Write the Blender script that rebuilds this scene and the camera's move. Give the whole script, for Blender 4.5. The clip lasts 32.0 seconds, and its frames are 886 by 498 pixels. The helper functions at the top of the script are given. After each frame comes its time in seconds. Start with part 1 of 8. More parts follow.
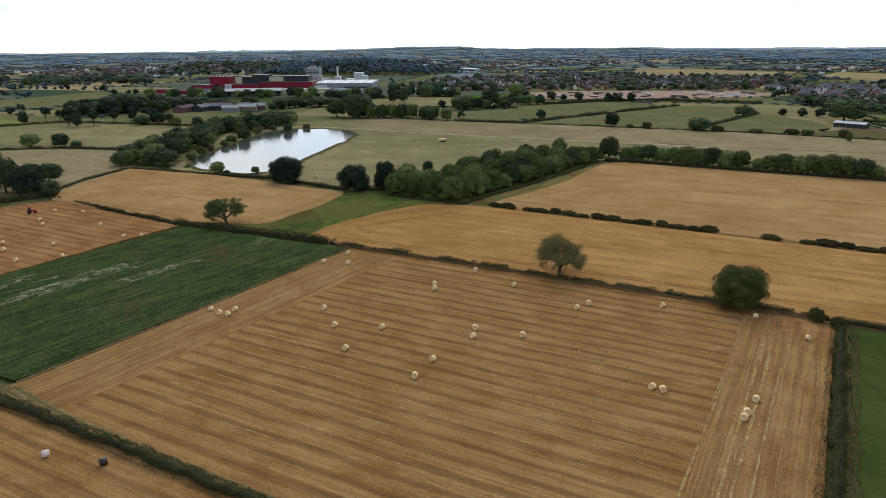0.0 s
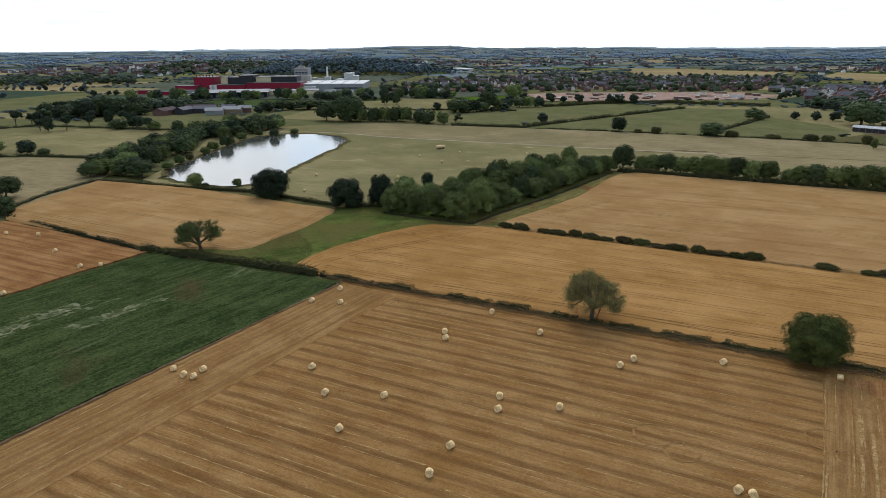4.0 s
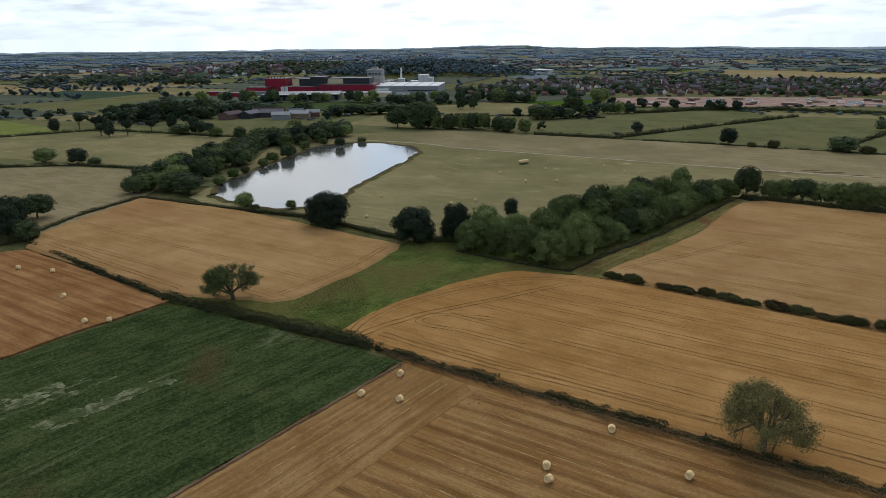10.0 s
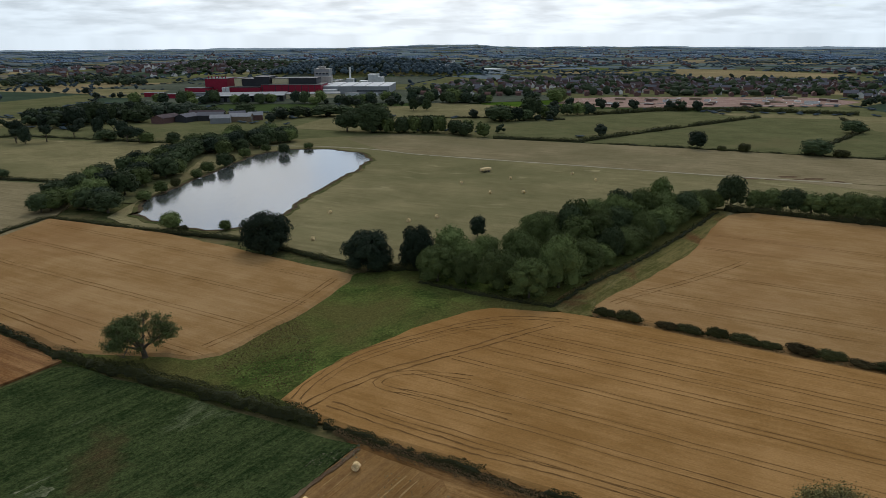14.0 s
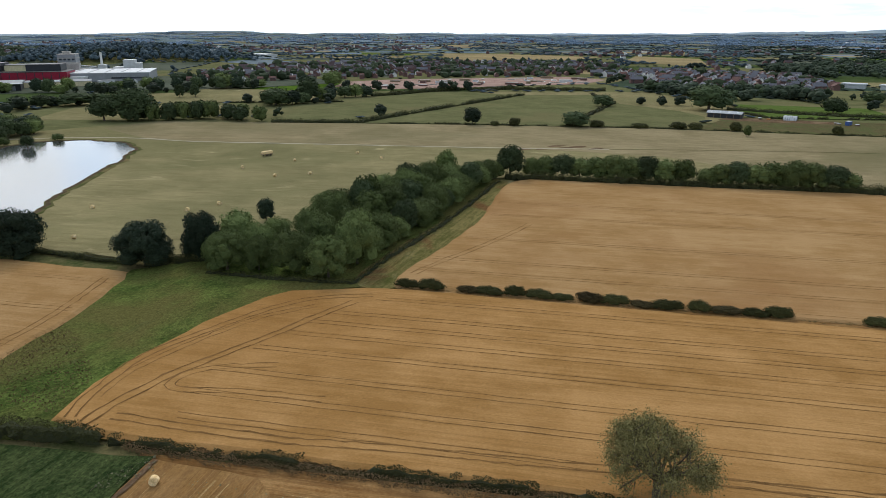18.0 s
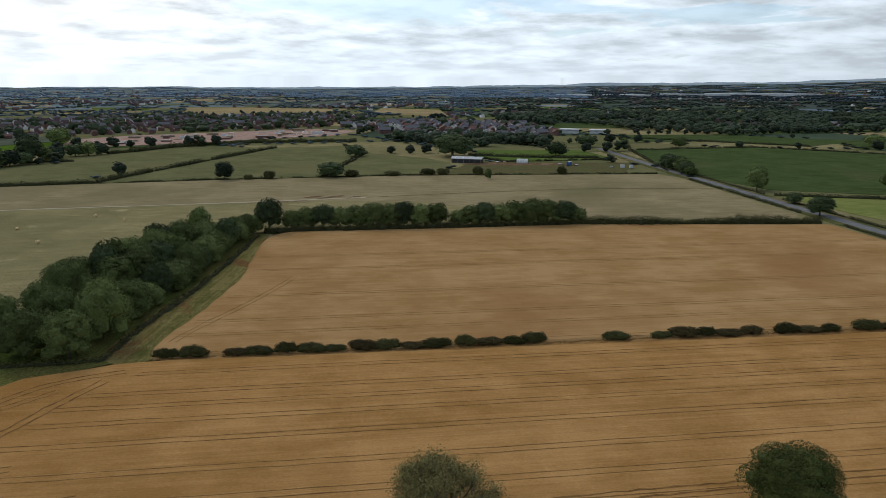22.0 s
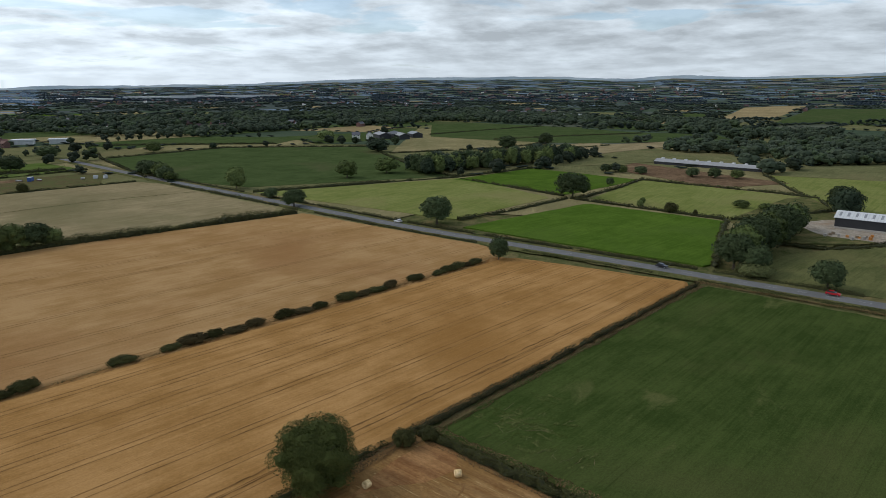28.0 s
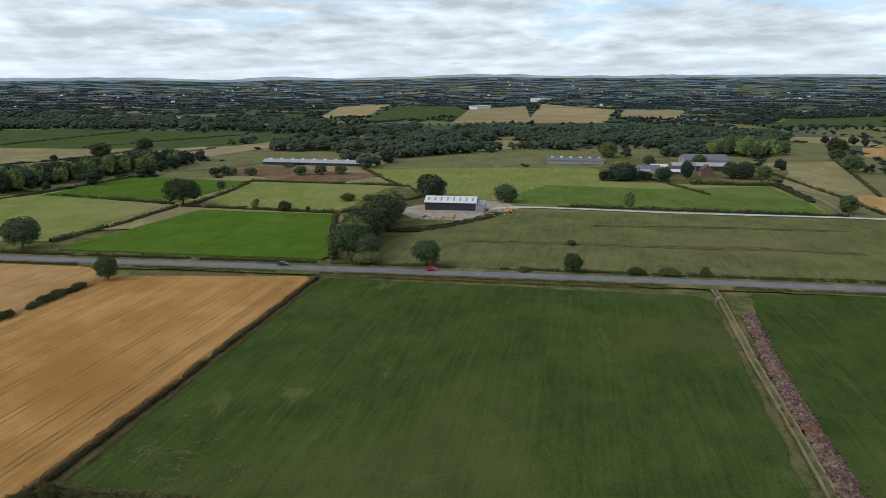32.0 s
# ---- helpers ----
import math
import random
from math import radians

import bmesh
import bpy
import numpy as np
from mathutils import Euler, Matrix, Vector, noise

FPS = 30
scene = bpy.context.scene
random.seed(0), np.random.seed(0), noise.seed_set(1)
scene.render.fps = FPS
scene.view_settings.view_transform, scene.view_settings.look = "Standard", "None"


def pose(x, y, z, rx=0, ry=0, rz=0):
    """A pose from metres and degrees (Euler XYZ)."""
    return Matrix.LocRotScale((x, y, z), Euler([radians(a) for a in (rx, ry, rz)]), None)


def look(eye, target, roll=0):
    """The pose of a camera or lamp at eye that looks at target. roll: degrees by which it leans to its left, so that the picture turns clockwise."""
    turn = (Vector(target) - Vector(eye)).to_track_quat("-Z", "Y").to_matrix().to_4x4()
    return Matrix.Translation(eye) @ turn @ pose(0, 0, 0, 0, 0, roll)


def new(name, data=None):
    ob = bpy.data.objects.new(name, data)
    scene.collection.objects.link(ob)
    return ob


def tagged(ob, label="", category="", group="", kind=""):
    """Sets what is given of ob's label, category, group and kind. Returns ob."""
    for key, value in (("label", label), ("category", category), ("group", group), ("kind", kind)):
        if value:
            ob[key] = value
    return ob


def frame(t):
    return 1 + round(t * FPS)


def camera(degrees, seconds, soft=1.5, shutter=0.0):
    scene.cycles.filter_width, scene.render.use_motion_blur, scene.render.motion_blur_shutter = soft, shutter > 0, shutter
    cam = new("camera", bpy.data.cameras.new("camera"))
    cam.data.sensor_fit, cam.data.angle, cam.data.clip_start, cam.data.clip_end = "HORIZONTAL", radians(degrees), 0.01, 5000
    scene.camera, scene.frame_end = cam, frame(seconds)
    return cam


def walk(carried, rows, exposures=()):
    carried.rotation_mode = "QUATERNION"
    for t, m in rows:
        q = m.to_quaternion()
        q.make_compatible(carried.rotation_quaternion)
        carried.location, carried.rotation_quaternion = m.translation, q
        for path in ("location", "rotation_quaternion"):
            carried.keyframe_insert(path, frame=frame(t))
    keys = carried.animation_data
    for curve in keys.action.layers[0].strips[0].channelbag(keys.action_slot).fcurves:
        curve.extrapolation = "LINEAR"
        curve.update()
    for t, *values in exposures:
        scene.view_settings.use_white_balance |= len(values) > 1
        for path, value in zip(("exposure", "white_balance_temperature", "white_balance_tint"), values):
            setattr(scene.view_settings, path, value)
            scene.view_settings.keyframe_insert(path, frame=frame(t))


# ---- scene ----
cam = camera(64.27, 32.0, 0.8)
PATH = [
    (0, (7.63, 6.26, 69.00), (11.55, 102.00, 40.38), -0.44),
    (0.5, (7.19, 10.60, 69.00), (11.75, 106.31, 40.38), -0.53),
    (1, (6.77, 15.00, 69.00), (11.39, 110.71, 40.41), -0.56),
    (1.5, (6.38, 19.41, 69.01), (11.03, 115.13, 40.42), -0.55),
    (2, (5.92, 23.86, 69.02), (10.66, 119.56, 40.38), -0.58),
    (2.5, (5.23, 28.32, 69.04), (10.09, 124.01, 40.41), -0.52),
    (3, (4.56, 32.71, 69.06), (9.58, 128.39, 40.41), -0.43),
    (3.5, (4.14, 37.09, 69.10), (9.26, 132.74, 40.38), -0.34),
    (5.5, (3.11, 55.37, 69.14), (9.22, 150.96, 40.41), -0.48),
    (6, (2.54, 59.92, 69.17), (8.80, 155.51, 40.48), -0.36),
    (6.5, (2.16, 64.34, 69.20), (8.50, 159.92, 40.49), -0.26),
    (7, (2.02, 68.77, 69.23), (8.40, 164.34, 40.51), -0.23),
    (7.5, (2.01, 73.27, 69.27), (8.38, 168.84, 40.55), -0.26),
    (8, (1.92, 77.84, 69.29), (8.30, 173.43, 40.61), -0.31),
    (8.5, (1.68, 82.46, 69.31), (7.96, 178.06, 40.66), -0.28),
    (9, (1.40, 87.23, 69.32), (6.15, 182.92, 40.65), -0.40),
    (9.5, (1.14, 91.96, 69.33), (0.85, 187.74, 40.60), -0.44),
    (10, (0.91, 96.65, 69.33), (-3.69, 192.33, 40.62), -0.46),
    (10.5, (0.75, 101.22, 69.35), (-6.68, 196.70, 40.57), -0.46),
    (11, (0.49, 105.74, 69.38), (-6.96, 201.22, 40.59), -0.59),
    (11.5, (0.22, 110.24, 69.39), (-7.21, 205.71, 40.56), -0.59),
    (12, (-0.17, 114.77, 69.36), (-6.69, 210.29, 40.49), -0.67),
    (12.5, (-0.68, 119.36, 69.28), (-5.45, 214.97, 40.37), -0.61),
    (13, (-1.37, 123.95, 69.12), (-3.88, 219.62, 40.10), -0.55),
    (13.5, (-2.16, 128.36, 68.88), (-2.50, 224.10, 39.99), -0.42),
    (15.5, (-3.82, 137.43, 65.54), (9.71, 232.24, 36.75), -0.02),
    (16, (-3.97, 137.72, 64.88), (14.52, 231.71, 36.17), 0.01),
    (16.5, (-4.07, 137.67, 64.25), (18.41, 230.81, 35.61), 0.15),
    (17, (-4.09, 137.59, 63.74), (21.61, 229.60, 34.20), 0.11),
    (17.5, (-4.14, 137.59, 63.40), (24.55, 228.36, 32.78), 0.10),
    (18, (-4.26, 137.88, 63.22), (27.11, 227.80, 32.73), 0.08),
    (18.5, (-4.31, 138.04, 63.14), (30.70, 227.08, 34.07), 0.10),
    (19, (-4.38, 138.36, 63.12), (35.06, 226.68, 37.78), 0.08),
    (19.5, (-4.39, 138.65, 63.10), (38.59, 225.77, 39.36), 0.15),
    (20, (-4.29, 138.90, 63.07), (41.57, 224.54, 39.36), 0.12),
    (20.5, (-4.24, 138.98, 63.02), (44.38, 223.09, 39.33), 0.15),
    (21, (-4.16, 139.07, 62.97), (47.51, 221.34, 39.32), 0.12),
    (21.5, (-4.10, 139.14, 62.96), (52.70, 217.99, 39.36), 0.14),
    (22, (-4.06, 139.16, 62.98), (57.00, 214.75, 39.38), 0.22),
    (22.5, (-4.03, 139.18, 63.07), (60.97, 211.41, 39.46), 0.21),
    (23, (-3.94, 139.29, 63.21), (64.85, 207.93, 39.60), 0.17),
    (23.5, (-3.88, 139.47, 63.39), (68.50, 204.31, 39.80), 0.16),
    (24, (-3.94, 139.50, 63.56), (71.85, 200.34, 40.04), 0.16),
    (24.5, (-4.14, 139.35, 63.71), (74.87, 195.95, 40.17), 0.18),
    (26.5, (-4.43, 139.22, 64.18), (85.28, 176.72, 40.83), 0.16),
    (27, (-4.40, 139.26, 64.18), (87.77, 170.35, 40.95), 0.13),
    (27.5, (-4.38, 139.27, 64.16), (89.85, 163.48, 41.01), 0.13),
    (28, (-4.39, 139.40, 64.12), (91.29, 157.04, 41.02), 0.14),
    (28.5, (-4.45, 139.59, 64.07), (92.18, 151.03, 41.03), 0.16),
    (29, (-4.22, 139.70, 64.02), (92.96, 144.83, 41.03), 0.20),
    (29.5, (-4.10, 139.77, 64.01), (93.22, 138.14, 41.07), 0.17),
    (30, (-4.08, 139.78, 64.05), (92.89, 131.30, 41.12), 0.16),
    (30.5, (-4.11, 139.74, 64.14), (92.11, 124.96, 41.23), 0.16),
    (31, (-4.22, 139.71, 64.25), (90.77, 118.39, 41.37), 0.12),
    (31.5, (-4.43, 139.67, 64.36), (88.88, 111.91, 41.50), 0.11),
    (32, (-4.60, 139.60, 64.48), (86.57, 105.46, 41.64), 0.09),
]
walk(cam, [(t, look(eye, target, roll)) for t, eye, target, roll in PATH],
     exposures=[(0, 0.14), (3, 0.13), (6, 0.12), (8, 0.03), (9, -0.05), (10, -0.2), (11, -0.42), (12, -0.45), (13, -0.47), (16, -0.42), (17, -0.08), (18, 0.2), (19, 0.2), (20, -0.32), (21, -0.36), (24, -0.17), (27, -0.25), (28, -0.2), (30, -0.02), (32, 0.15)])

# ---- world, sun ----
SUN_AZ, SUN_EL = 2.0, 42.0


def build_world():
    w = bpy.data.worlds.new("sky")
    scene.world = w
    w.use_nodes = True
    nt = w.node_tree
    nt.nodes.clear()
    N, Lk = nt.nodes.new, nt.links.new
    out, bg = N("ShaderNodeOutputWorld"), N("ShaderNodeBackground")
    sky = N("ShaderNodeTexSky")
    sky.sky_type, sky.sun_disc = "NISHITA", False
    sky.sun_elevation, sky.sun_rotation = radians(SUN_EL), radians(SUN_AZ)
    tc, sep = N("ShaderNodeTexCoord"), N("ShaderNodeSeparateXYZ")
    Lk(tc.outputs["Generated"], sep.inputs[0])

    def math(op, a, b=None, clamp=False):
        m = N("ShaderNodeMath")
        m.operation, m.use_clamp = op, clamp
        for i, v in enumerate((a, b)):
            if v is None:
                continue
            if isinstance(v, (int, float)):
                m.inputs[i].default_value = v
            else:
                Lk(v, m.inputs[i])
        return m.outputs[0]

    decks = []
    for slant in (0.10, 0.16):
        up = math("ADD", math("MAXIMUM", sep.outputs[2], 0.0), slant)
        comb = N("ShaderNodeCombineXYZ")
        Lk(math("DIVIDE", sep.outputs[0], up), comb.inputs[0])
        Lk(math("DIVIDE", sep.outputs[1], up), comb.inputs[1])
        decks.append(comb.outputs[0])
    n1, n2 = N("ShaderNodeTexNoise"), N("ShaderNodeTexNoise")
    n1.inputs["Scale"].default_value, n1.inputs["Detail"].default_value, n1.inputs["Roughness"].default_value = 0.85, 6, 0.53
    n2.inputs["Scale"].default_value, n2.inputs["Detail"].default_value, n2.inputs["Roughness"].default_value = 2.8, 6, 0.56
    n1.inputs["Distortion"].default_value = 0.5
    Lk(decks[0], n1.inputs["Vector"])
    Lk(decks[1], n2.inputs["Vector"])
    # cloud cover
    cov = N("ShaderNodeMapRange")
    cov.interpolation_type = "SMOOTHSTEP"
    cov.inputs["From Min"].default_value, cov.inputs["From Max"].default_value = 0.45, 0.53
    cov.inputs["To Min"].default_value = 0.42
    # the deck closes up towards the skyline
    low = N("ShaderNodeMapRange")
    for k, v in zip(("From Min", "From Max", "To Min", "To Max"), (0.01, 0.10, 0.20, 0.0)):
        low.inputs[k].default_value = v
    Lk(sep.outputs[2], low.inputs["Value"])
    Lk(math("ADD", n1.outputs["Fac"], low.outputs[0]), cov.inputs["Value"])
    # glow of the cloud deck round the sun
    d = Vector((math_sin(SUN_AZ) * math_cos(SUN_EL), math_cos(SUN_AZ) * math_cos(SUN_EL), math_sin(SUN_EL)))
    dot = N("ShaderNodeVectorMath")
    dot.operation = "DOT_PRODUCT"
    dot.inputs[1].default_value = d
    Lk(tc.outputs["Generated"], dot.inputs[0])
    glows = []
    for lo, hi, a, b in ((0.05, 0.75, SKY_DIM, SKY_MID), (0.64, 0.96, 0.0, SKY_BRIGHT - SKY_MID)):
        gl = N("ShaderNodeMapRange")
        gl.interpolation_type = "SMOOTHSTEP"
        for k, v in zip(("From Min", "From Max", "To Min", "To Max"), (lo, hi, a, b)):
            gl.inputs[k].default_value = v
        Lk(dot.outputs["Value"], gl.inputs["Value"])
        glows.append(gl.outputs[0])
    glow = math("ADD", *glows)
    # thick cloud is grey beneath, thin cloud white; the contrast fades in the distance
    shade = N("ShaderNodeMapRange")
    for k, v in zip(("From Min", "From Max", "To Min", "To Max"), (0.40, 0.60, 1.28, 0.72)):
        shade.inputs[k].default_value = v
    Lk(math("ADD", math("MULTIPLY", n1.outputs["Fac"], 0.45), math("MULTIPLY", n2.outputs["Fac"], 0.55)), shade.inputs["Value"])
    near = N("ShaderNodeMapRange")
    for k, v in zip(("From Min", "From Max", "To Min", "To Max"), (0.0, 0.06, 0.35, 1.0)):
        near.inputs[k].default_value = v
    Lk(sep.outputs[2], near.inputs["Value"])
    soft = math("ADD", math("MULTIPLY", math("SUBTRACT", shade.outputs[0], 1.0), near.outputs[0]), 1.0)
    # the unseen sky overhead is dimmed so that less light falls on the land
    overhead_dim = N("ShaderNodeMapRange")
    overhead_dim.interpolation_type = "SMOOTHSTEP"
    for k, v in zip(("From Min", "From Max", "To Min", "To Max"), (0.32, 0.92, 1.0, 0.66)):
        overhead_dim.inputs[k].default_value = v
    Lk(sep.outputs[2], overhead_dim.inputs["Value"])
    lum = math("MULTIPLY", math("MULTIPLY", glow, soft), overhead_dim.outputs[0])
    white = N("ShaderNodeMix")
    white.data_type, white.blend_type = "RGBA", "MULTIPLY"
    white.inputs["Factor"].default_value = 1.0
    tint = N("ShaderNodeMix")
    tint.data_type = "RGBA"
    tint.inputs["A"].default_value = (0.85, 0.965, 1.07, 1)
    tint.inputs["B"].default_value = (0.97, 0.985, 1.0, 1)
    Lk(math("DIVIDE", glows[1], 3.0, True), tint.inputs["Factor"])
    Lk(tint.outputs["Result"], white.inputs["A"])
    Lk(lum, white.inputs["B"])
    mix = N("ShaderNodeMix")
    mix.data_type = "RGBA"
    Lk(cov.outputs[0], mix.inputs["Factor"])
    skyb = N("ShaderNodeMix")
    skyb.data_type, skyb.blend_type = "RGBA", "MULTIPLY"
    skyb.inputs["Factor"].default_value = 1.0
    skyb.inputs["B"].default_value = (0.80, 0.98, 1.22, 1)
    Lk(sky.outputs[0], skyb.inputs["A"])
    Lk(skyb.outputs["Result"], mix.inputs["A"])
    Lk(white.outputs["Result"], mix.inputs["B"])
    Lk(mix.outputs["Result"], bg.inputs["Color"])
    bg.inputs["Strength"].default_value = 0.128
    Lk(bg.outputs[0], out.inputs[0])


def math_sin(a):
    return math.sin(radians(a))


def math_cos(a):
    return math.cos(radians(a))


SKY_DIM, SKY_MID, SKY_BRIGHT = 5.9, 9.4, 13.5
build_world()
sun = new("sun", bpy.data.lights.new("sun", "SUN"))
sun.data.energy, sun.data.angle, sun.data.color = 0.9, radians(14), (1.0, 0.95, 0.88)
sun.matrix_world = look((0, 0, 0), (-math_sin(SUN_AZ) * math_cos(SUN_EL), -math_cos(SUN_AZ) * math_cos(SUN_EL), -math_sin(SUN_EL)))

# ---- materials ----
def nodes_of(name):
    m = bpy.data.materials.new(name)
    m.use_nodes = True
    nt = m.node_tree
    b = nt.nodes["Principled BSDF"]
    b.inputs["Specular IOR Level"].default_value = 0.2
    return m, nt, b


def noise_of(nt, vec, scale, detail=4, rough=0.55, stretch=None, distort=0.0):
    if stretch:
        mp = nt.nodes.new("ShaderNodeMapping")
        mp.inputs["Scale"].default_value = stretch
        nt.links.new(vec, mp.inputs[0])
        vec = mp.outputs[0]
    n = nt.nodes.new("ShaderNodeTexNoise")
    n.inputs["Scale"].default_value, n.inputs["Detail"].default_value = scale, detail
    n.inputs["Roughness"].default_value, n.inputs["Distortion"].default_value = rough, distort
    nt.links.new(vec, n.inputs["Vector"])
    return n.outputs["Fac"]


def ranged(nt, v, a, b, c=0.0, d=1.0):
    m = nt.nodes.new("ShaderNodeMapRange")
    for k, x in zip(("From Min", "From Max", "To Min", "To Max"), (a, b, c, d)):
        m.inputs[k].default_value = x
    nt.links.new(v, m.inputs["Value"])
    return m.outputs[0]


def blend(nt, fac, a, b, mode="MIX"):
    m = nt.nodes.new("ShaderNodeMix")
    m.data_type, m.blend_type = "RGBA", mode
    for k, v in (("Factor", fac), ("A", a), ("B", b)):
        if isinstance(v, (int, float)):
            m.inputs[k].default_value = v
        elif isinstance(v, tuple):
            m.inputs[k].default_value = (*v, 1)
        else:
            nt.links.new(v, m.inputs[k])
    return m.outputs["Result"]


def arith(nt, op, a, b):
    m = nt.nodes.new("ShaderNodeMath")
    m.operation = op
    for i, v in enumerate((a, b)):
        if isinstance(v, (int, float)):
            m.inputs[i].default_value = v
        else:
            nt.links.new(v, m.inputs[i])
    return m.outputs[0]


def bumped(nt, b, height, strength, distance):
    bp = nt.nodes.new("ShaderNodeBump")
    bp.inputs["Strength"].default_value, bp.inputs["Distance"].default_value = strength, distance
    nt.links.new(height, bp.inputs["Height"])
    nt.links.new(bp.outputs[0], b.inputs["Normal"])


def crop(name, low, high, patch, patch_at=(0.55, 0.75), streak=0.6, grain=0.5, rough=0.9, rows=0.0, row_dark=(0, 0, 0), row_amount=0.0,
         big=0.012, spot=None, bump=0.3, speck=0.2, lines=0.0):
    """Field surface: large patches, streaks along the local x axis, fine grain; rows: spacing of darker rows in metres."""
    m, nt, b = nodes_of(name)
    tc = nt.nodes.new("ShaderNodeTexCoord").outputs["Object"]
    g1 = noise_of(nt, tc, big * 3.2, 5, 0.6)
    st = noise_of(nt, tc, 1.0, 4, 0.6, (0.03, 0.9, 1))
    fi = noise_of(nt, tc, 1.3, 5, 0.7)
    me_ = noise_of(nt, tc, 0.22, 4, 0.65, (0.5, 1, 1))
    mixv = arith(nt, "ADD", arith(nt, "MULTIPLY", st, streak), arith(nt, "ADD", arith(nt, "MULTIPLY", fi, grain), arith(nt, "MULTIPLY", g1, 1.6 - streak - grain)))
    mixv = arith(nt, "ADD", mixv, arith(nt, "MULTIPLY", arith(nt, "SUBTRACT", me_, 0.5), 0.45))
    col = blend(nt, ranged(nt, mixv, 0.66, 0.94), low, high)
    pa = noise_of(nt, tc, big, 5, 0.62, None, 0.6)
    col = blend(nt, ranged(nt, pa, *patch_at), col, patch)
    if rows:
        sep = nt.nodes.new("ShaderNodeSeparateXYZ")
        nt.links.new(tc, sep.inputs[0])
        wob = noise_of(nt, tc, 0.05, 3, 0.5)
        y = arith(nt, "ADD", arith(nt, "MULTIPLY", sep.outputs[1], 6.2832 / rows), arith(nt, "MULTIPLY", wob, 3.0))
        s = nt.nodes.new("ShaderNodeMath")
        s.operation = "SINE"
        nt.links.new(y, s.inputs[0])
        ragged = arith(nt, "ADD", s.outputs[0], arith(nt, "MULTIPLY", arith(nt, "SUBTRACT", noise_of(nt, tc, 0.6, 5, 0.65, (0.12, 1, 1)), 0.5), 2.6))
        col = blend(nt, ranged(nt, ragged, 0.0, 1.3, 0.0, row_amount), col, row_dark)
    if spot:
        sp = noise_of(nt, tc, 0.06, 6, 0.7, (0.35, 1, 1), 1.0)
        col = blend(nt, ranged(nt, sp, 0.60, 0.68), col, spot)
    if lines:
        fl = noise_of(nt, tc, 1.0, 3, 0.65, (0.018, 2.6, 1))
        col = blend(nt, ranged(nt, fl, 0.56, 0.70, 0.0, lines), col, tuple(v * 0.55 for v in low))
        f2 = noise_of(nt, tc, 1.0, 3, 0.7, (0.03, 3.4, 1), 0.2)
        col = blend(nt, ranged(nt, f2, 0.58, 0.74, 0.0, lines), col, tuple(min(1, v * 1.3) for v in high))
    sv = ranged(nt, noise_of(nt, tc, 3.2, 4, 0.75, (0.6, 1.2, 1)), 0.32, 0.68, 1 - speck, 1 + speck)
    cs = nt.nodes.new("ShaderNodeCombineColor")
    for i in range(3):
        nt.links.new(sv, cs.inputs[i])
    col = blend(nt, 1.0, col, cs.outputs[0], "MULTIPLY")
    nt.links.new(col, b.inputs["Base Color"])
    b.inputs["Roughness"].default_value, b.inputs["Specular IOR Level"].default_value = rough, 0.0
    bumped(nt, b, fi, bump, 0.5)
    return m


def leafy(name, dark, light, rough=0.75):
    m, nt, b = nodes_of(name)
    geo, oi = nt.nodes.new("ShaderNodeNewGeometry"), nt.nodes.new("ShaderNodeObjectInfo")
    tc = nt.nodes.new("ShaderNodeTexCoord").outputs["Object"]
    big = noise_of(nt, tc, 0.35, 3, 0.6)
    f = arith(nt, "ADD", arith(nt, "MULTIPLY", geo.outputs["Random Per Island"], 0.55), arith(nt, "MULTIPLY", big, 0.5))
    col = blend(nt, f, dark, light)
    var = ranged(nt, oi.outputs["Random"], 0, 1, 0.66, 1.34)
    cr = nt.nodes.new("ShaderNodeCombineColor")
    for i in range(3):
        nt.links.new(var, cr.inputs[i])
    nt.links.new(blend(nt, 1.0, col, cr.outputs[0], "MULTIPLY"), b.inputs["Base Color"])
    b.inputs["Roughness"].default_value = rough
    b.inputs["Specular IOR Level"].default_value = 0.05
    return m


def plain(name, color, rough=0.7, metal=0.0, var=0.18, scale=0.6, spec=0.3, bump=0.0):
    """Painted, metal or mineral surface with two scales of wear."""
    m, nt, b = nodes_of(name)
    tc = nt.nodes.new("ShaderNodeTexCoord").outputs["Object"]
    a, c = noise_of(nt, tc, scale, 5, 0.6), noise_of(nt, tc, scale * 9, 4, 0.6)
    f = arith(nt, "ADD", arith(nt, "MULTIPLY", a, 0.65), arith(nt, "MULTIPLY", c, 0.35))
    lo, hi = tuple(v * (1 - var) for v in color), tuple(min(1, v * (1 + var)) for v in color)
    nt.links.new(blend(nt, ranged(nt, f, 0.35, 0.65), lo, hi), b.inputs["Base Color"])
    b.inputs["Roughness"].default_value, b.inputs["Metallic"].default_value = rough, metal
    b.inputs["Specular IOR Level"].default_value = spec
    if bump:
        bumped(nt, b, c, bump, 0.1)
    return m


